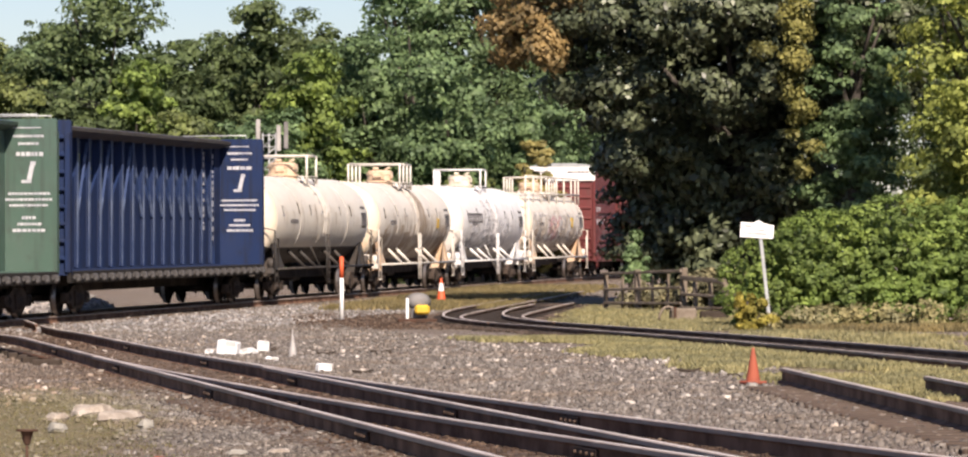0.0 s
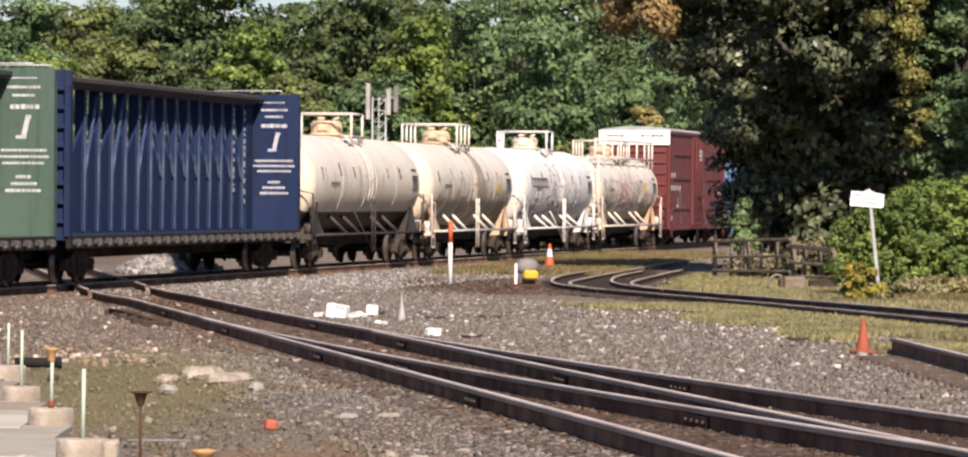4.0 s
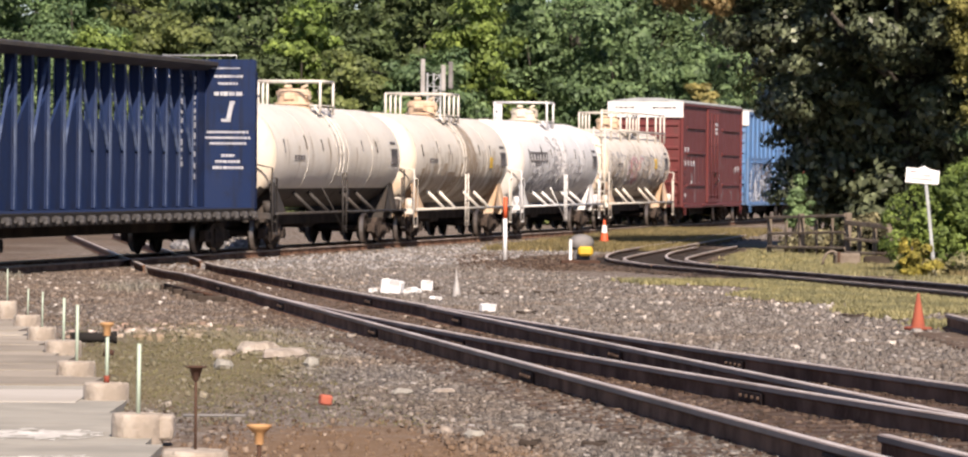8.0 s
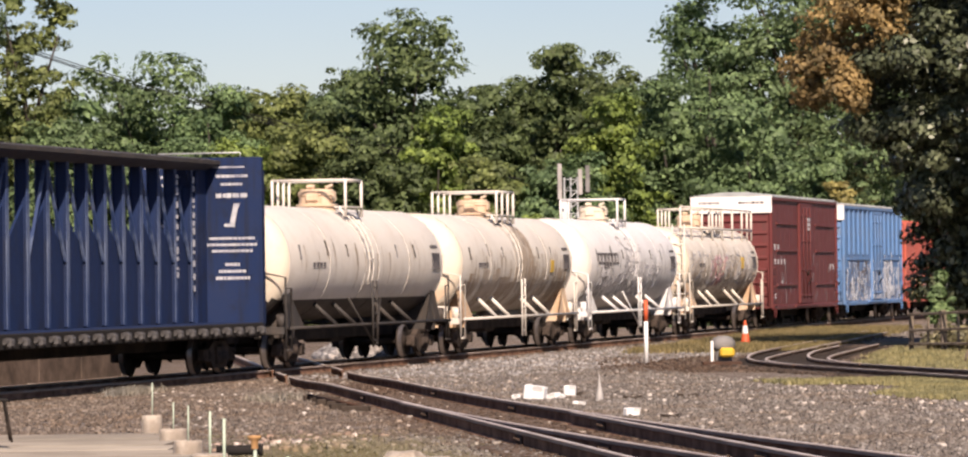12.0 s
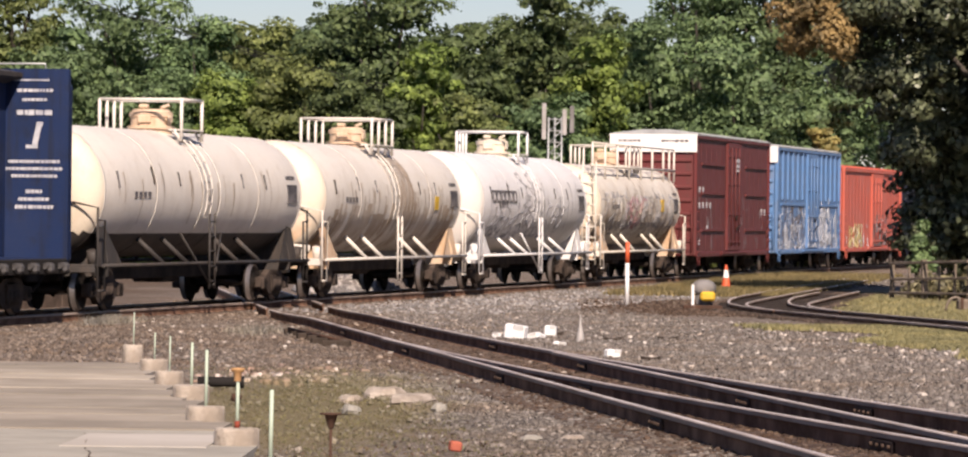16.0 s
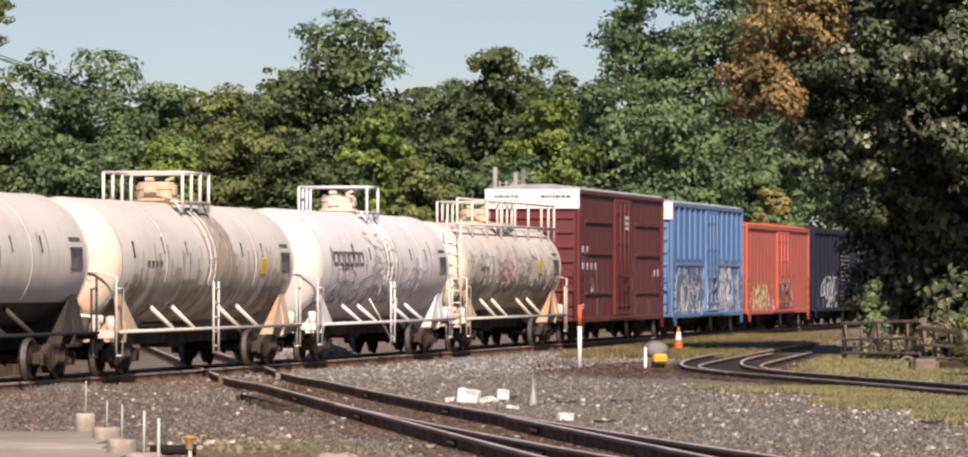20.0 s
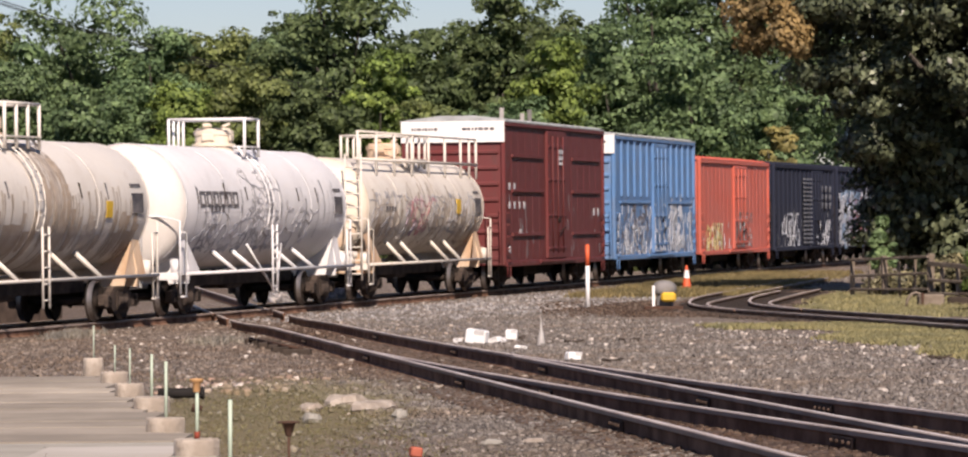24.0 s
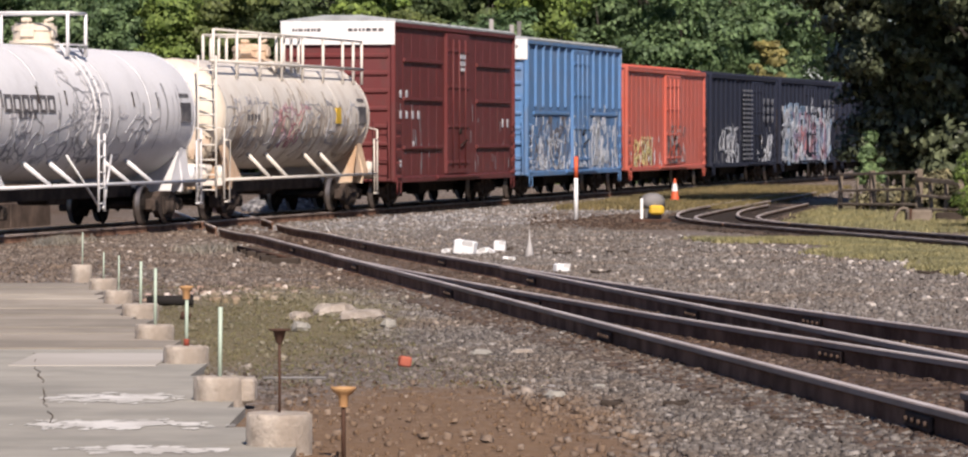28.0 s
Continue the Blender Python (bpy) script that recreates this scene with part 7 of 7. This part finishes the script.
        tagged(part("whitewash", s, M_WASH, t, "worn patch of whitewash"), kind="stuff")
    deck("slab", -3.36, -2.32, 30.5, 32.5, M_LIGHTSL, 0.006, 0.1, "paler newer slab")
    rg = random.Random(12)
    crack = [(-3.40 + 1.03 * i / 16 + rg.uniform(-0.014, 0.014), 32.6 - 8.9 * i / 16) for i in range(17)]
    for i in range(0, 16):
        if i % 5 == 3:
            continue
        (ax, ay), (bx, by) = crack[i], crack[i + 1]
        mx, my = (ax + bx) / 2 + rg.uniform(-0.018, 0.018), (ay + by) / 2
        part("crack", Shape().pipe([(cx, cy, deck_z(cy) + 0.002) for cx, cy in ((ax, ay), (mx, my), (bx, by))], rg.uniform(0.002, 0.006), 5), M_TIE, t, "dark crack across the slab")
    for (x, y, w, hh, tall, cap) in ((-1.04, 21.9, 0.33, 0.17, 0.98, "rust"), (-1.60, 26.1, 0.30, 0.15, 0.42, ""), (-2.14, 31.0, 0.32, 0.13, 0.42, "cap"), (-2.70, 35.4, 0.30, 0.12, 0.46, ""), (-3.24, 40.7, 0.34, 0.12, 0.40, ""), (-3.76, 44.4, 0.28, 0.14, 0.36, "thin"), (-4.32, 49.0, 0.30, 0.14, 0.30, "thin"), (-4.95, 53.2, 0.24, 0.20, 0.4, "thin")):
        z = float(lie(x, y))
        p = thing("pier", "short round concrete pier with a stake in it", "concrete pier", at=pose(x, y, z + 0.02), group="piers along the platform")
        rg = random.Random(int(y * 10))
        n, wob = 26, [rg.uniform(0, 6.3) for _ in range(3)]
        ring = []
        for i in range(n):
            a = 6.2832 * i / n
            f = 1 + 0.022 * math.sin(2 * a + wob[0]) + 0.014 * math.sin(5 * a + wob[1]) + 0.008 * rg.uniform(-1, 1)
            ring.append((w * 0.52 * f * math.cos(a), w * 0.60 * f * math.sin(a)))
        q = Shape()
        for k, (zz, f) in enumerate(((-0.05, 1.0), (hh * 0.5, 1.0), (hh - 0.010, 0.99), (hh, 0.955))):
            q.v += [(a * f, b * f, zz + (0.004 * math.sin(3 * i + wob[2]) if k > 1 else 0)) for i, (a, b) in enumerate(ring)]
        sides = [(r * n + i, r * n + (i + 1) % n, (r + 1) * n + (i + 1) % n, (r + 1) * n + i) for r in range(3) for i in range(n)]
        q.f, q.smooth, q.slot = sides + [tuple(range(3 * n, 4 * n))], [True] * (2 * n) + [False] * (n + 1), [0] * (3 * n + 1)
        part("pier_block", q, M_CONC, p)
        if cap == "" and y < 30:
            part("pier_block", Shape().box((w * 0.52, 0.05, hh * 0.45), (w * 0.42, w * 0.9, hh * 0.98), bevel=0.015), M_CONC, p, "broken half of the pier")
        if cap == "rust":
            part("stake", Shape().rod((0, 0.06, hh - 0.02), (0, 0.06, hh + 0.36), 0.0075, 8), M_RUST, p)
            part("cap", Shape().lathe([(hh + 0.35, 0.013), (hh + 0.36, 0.018), (hh + 0.415, 0.034), (hh + 0.418, 0.056), (hh + 0.426, 0.057), (hh + 0.429, 0.001)], "z", 14, (0, 0.06, 0)), M_RUST, p, "rusty mushroom cap")
        else:
            part("stake", Shape().rod((0, 0.06, hh - 0.02), (0.004, 0.06, hh + tall), 0.013 if cap != "thin" else 0.008, 8), M_RODG, p, "pale green stake")
            if cap == "cap":
                part("cap", Shape().lathe([(hh + tall - 0.085, 0.024), (hh + tall - 0.025, 0.029), (hh + tall - 0.012, 0.045), (hh + tall, 0.052), (hh + tall + 0.010, 0.052), (hh + tall + 0.014, 0.001)], "z", 14, (0, 0.06, 0)), M_CAP, p, "faded yellow mushroom cap")
                part("foot", Shape().rod((0, 0.06, hh), (0, 0.06, hh + 0.05), 0.02, 8), M_REDFOOT, p)
    # a loose stake with a yellow cap
    t = thing("capped_stake", "rusty stake with a faded yellow cap", "stake", at=ground_pose(-0.70, 21.5))
    part("stake", Shape().rod((0, 0, -0.05), (0, 0, 0.34), 0.011, 8), M_RUST, t)
    part("cap", Shape().lathe([(0.245, 0.022), (0.30, 0.026), (0.315, 0.045), (0.335, 0.064), (0.345, 0.064), (0.349, 0.001)], "z", 14), M_CAP, t, "faded yellow cap")
    solid("thin_bar", Shape().rod((-0.2, 0, 0.02), (0.22, 0, 0.02), 0.010, 6), M_GREYROCK, "thin steel bar lying on the ground", "bar", at=ground_pose(-1.28, 29.0, 4))
    # metal chair on the platform
    z = float(lie(-5.0, 46.5)) + 0.11
    t = thing("chair", "dark metal stacking chair on the platform", "chair", at=pose(-6.1, 46.6, z, 0, 0, 100))
    part("seat", Shape().box((0, 0, 0.45), (0.42, 0.42, 0.03), bevel=0.012), M_BLACK, t)
    bk = part("backrest", Shape().box((0, 0.21, 0.74), (0.40, 0.025, 0.20), bevel=0.01), M_BLACK, t)
    for x in (-1, 1):
        part("leg", Shape().rod((x * 0.22, -0.24, 0), (x * 0.19, -0.17, 0.45), 0.014, 8), M_GEAR, t)
        part("leg", Shape().rod((x * 0.22, 0.26, 0), (x * 0.19, 0.18, 0.45), 0.014, 8), M_GEAR, t)
        part("back_post", Shape().rod((x * 0.19, 0.18, 0.45), (x * 0.18, 0.23, 0.86), 0.013, 8), M_GEAR, bk)
    # brown utility pole close by, with its conduit and meter
    t = thing("utility_pole", "brown wooden utility pole with a white conduit", "utility pole", at=pose(-3.06, 20.0, float(lie(-3.06, 20.0))))
    part("pole", Shape().rod((0, 0, -0.3), (0.02, 0, 8.5), 0.15, 16, 0.12), M_POLE, t)
    part("conduit", Shape().rod((0.105, -0.20, -0.1), (0.105, -0.20, 1.13), 0.019, 10).rod((0.105, -0.20, 1.13), (0.102, -0.18, 1.16), 0.026, 10), M_REFL, t, "white conduit")
    part("bracket", Shape().box((0.15, 0.12, 0.84), (0.07, 0.10, 0.2), Matrix.Rotation(0.25, 3, "Y"), bevel=0.03), M_CONC, t, "beige bracket on the pole")
    # low concrete wall and gravel heap behind the train
    w = Shape()
    pts = [main_line(36 + 3 * k, -4.2) for k in range(24)]
    t = thing("wall_1", "low concrete wall behind the track, darkened for shade", "wall", kind="structure")
    for p, q in zip(pts, pts[1:]):
        d = Vector((q[0] - p[0], q[1] - p[1], 0))
        m = Matrix.Rotation(math.atan2(d.y, d.x), 3, "Z")
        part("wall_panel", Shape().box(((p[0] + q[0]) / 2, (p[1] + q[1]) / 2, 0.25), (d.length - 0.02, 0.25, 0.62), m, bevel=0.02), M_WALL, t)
        part("post", Shape().rod((p[0], p[1], 0), (p[0], p[1], 0.95), 0.04, 6), M_RUST, t)
    h = np.random.default_rng(8)
    n = 2600
    a, rad = h.uniform(0, 6.28, n), np.sqrt(h.uniform(0, 1, n))
    px, py = -5.4 + 1.5 * rad * np.cos(a), 124.5 + 3.2 * rad * np.sin(a)
    pz = 0.75 * (1 - rad) ** 0.8 * h.uniform(0.8, 1.0, n)
    tagged(new("gravel_heap", stones("gravel_heap", np.stack([px, py, pz], -1), h.uniform(0.08, 0.22, n), M_GREYST, rng=h)), "heap of pale grey gravel behind the train", "gravel heap", kind="stuff")
    # small cell mast and poles over the cars
    t = thing("antenna_mast", "pale lattice antenna mast above the cars", "mast", at=pose(0.80, 190, 0))
    for x, y in ((-0.28, 0), (0.30, 0), (0.0, 0.4)):
        part("leg", Shape().rod((x, y, 0), (x, y, 6.6), 0.045, 6), M_GALV, t)
    for k in range(13):
        z = 0.5 * k
        part("brace", Shape().rod((-0.25, 0, z), (0.30, 0, z + 0.5), 0.028, 5).rod((-0.28, 0, z + 0.5), (0.30, 0, z + 0.5), 0.028, 5), M_GALV, t)
    for x, z0, z1 in ((-0.48, 5.6, 7.2), (0.42, 5.8, 6.95), (0.74, 5.9, 7.1)):
        part("antenna", Shape().box((x, -0.1, (z0 + z1) / 2), (0.20, 0.12, z1 - z0), bevel=0.03), M_PALECL if x < 0.6 else M_GREYROCK, t, "weathered panel antenna")
    solid("vent_pole", Shape().rod((0, 0, 0), (0, 0, 9.4), 0.07, 8).rod((0, 0, 9.4), (0, 0, 9.9), 0.12, 8), M_GALV, "pale pole among the trees", "pole", at=pose(2.85, 200, 0))
    # wires and pole at the far left
    t = thing("utility_pole", "grey utility pole with crossarms among the trees", "utility pole", at=pose(-26.3, 209, 0))
    part("pole", Shape().rod((0, 0, 0), (0, 0, 14.2), 0.16, 10, 0.11), M_BARK, t)
    for z in (13.9, 12.9):
        part("crossarm", Shape().box((0, 0, z), (2.2, 0.12, 0.14), bevel=0.01), M_BARK, t)
    for dx, z in ((-0.4, 14.0), (0.0, 13.75), (0.5, 13.5)):
        pts = []
        for i in range(25):
            q = i / 24
            pts.append((-26.0 + dx + 24 * q, 205 - 4 * q, z - 6.7 * q - 0.5 * 4 * q * (1 - q)))
        solid("power_line", Shape().pipe(pts, 0.024, 5), M_WIRE, "sagging black power line", "cable", group="power lines")


M_FENCEW = plain("grey_weathered_wood", (0.14, 0.112, 0.086), (0.26, 0.215, 0.17), 7.0, rough=0.95, vary=0.3)
M_DARKW = plain("dark_old_timber", (0.032, 0.025, 0.020), (0.065, 0.05, 0.04), 6.0, rough=0.95)
M_REDFOOT = plain("dull_red_paint", (0.24, 0.055, 0.035), (0.15, 0.045, 0.03), 9.0)
M_BRICKF = plain("orange_brick", (0.42, 0.125, 0.08), (0.30, 0.09, 0.06), 9.0, rough=0.9)
M_LIGHTSL = plain("pale_slab", (0.45, 0.42, 0.38), (0.38, 0.35, 0.31), 2.0, rough=0.95)
M_GREYROCK = plain("matt_grey_cover", (0.22, 0.21, 0.205), (0.13, 0.125, 0.12), 6.0, rough=0.95)
M_PALECL = plain("cloudy_plastic", (0.38, 0.36, 0.345), (0.28, 0.265, 0.25), 6.0, rough=0.4)
M_PINKST = stone_mat("broken_brick", ((0.0, (0.22, 0.16, 0.135)), (1.0, (0.58, 0.52, 0.48)), (0.5, (0.38, 0.29, 0.25))))
# The train's shadow on the wall is put into this dark colour.
M_WALL = plain("shade_darkened_wall_concrete", (0.145, 0.108, 0.088), (0.065, 0.049, 0.041), 7.0, rough=0.95)
build_yard()

motions()
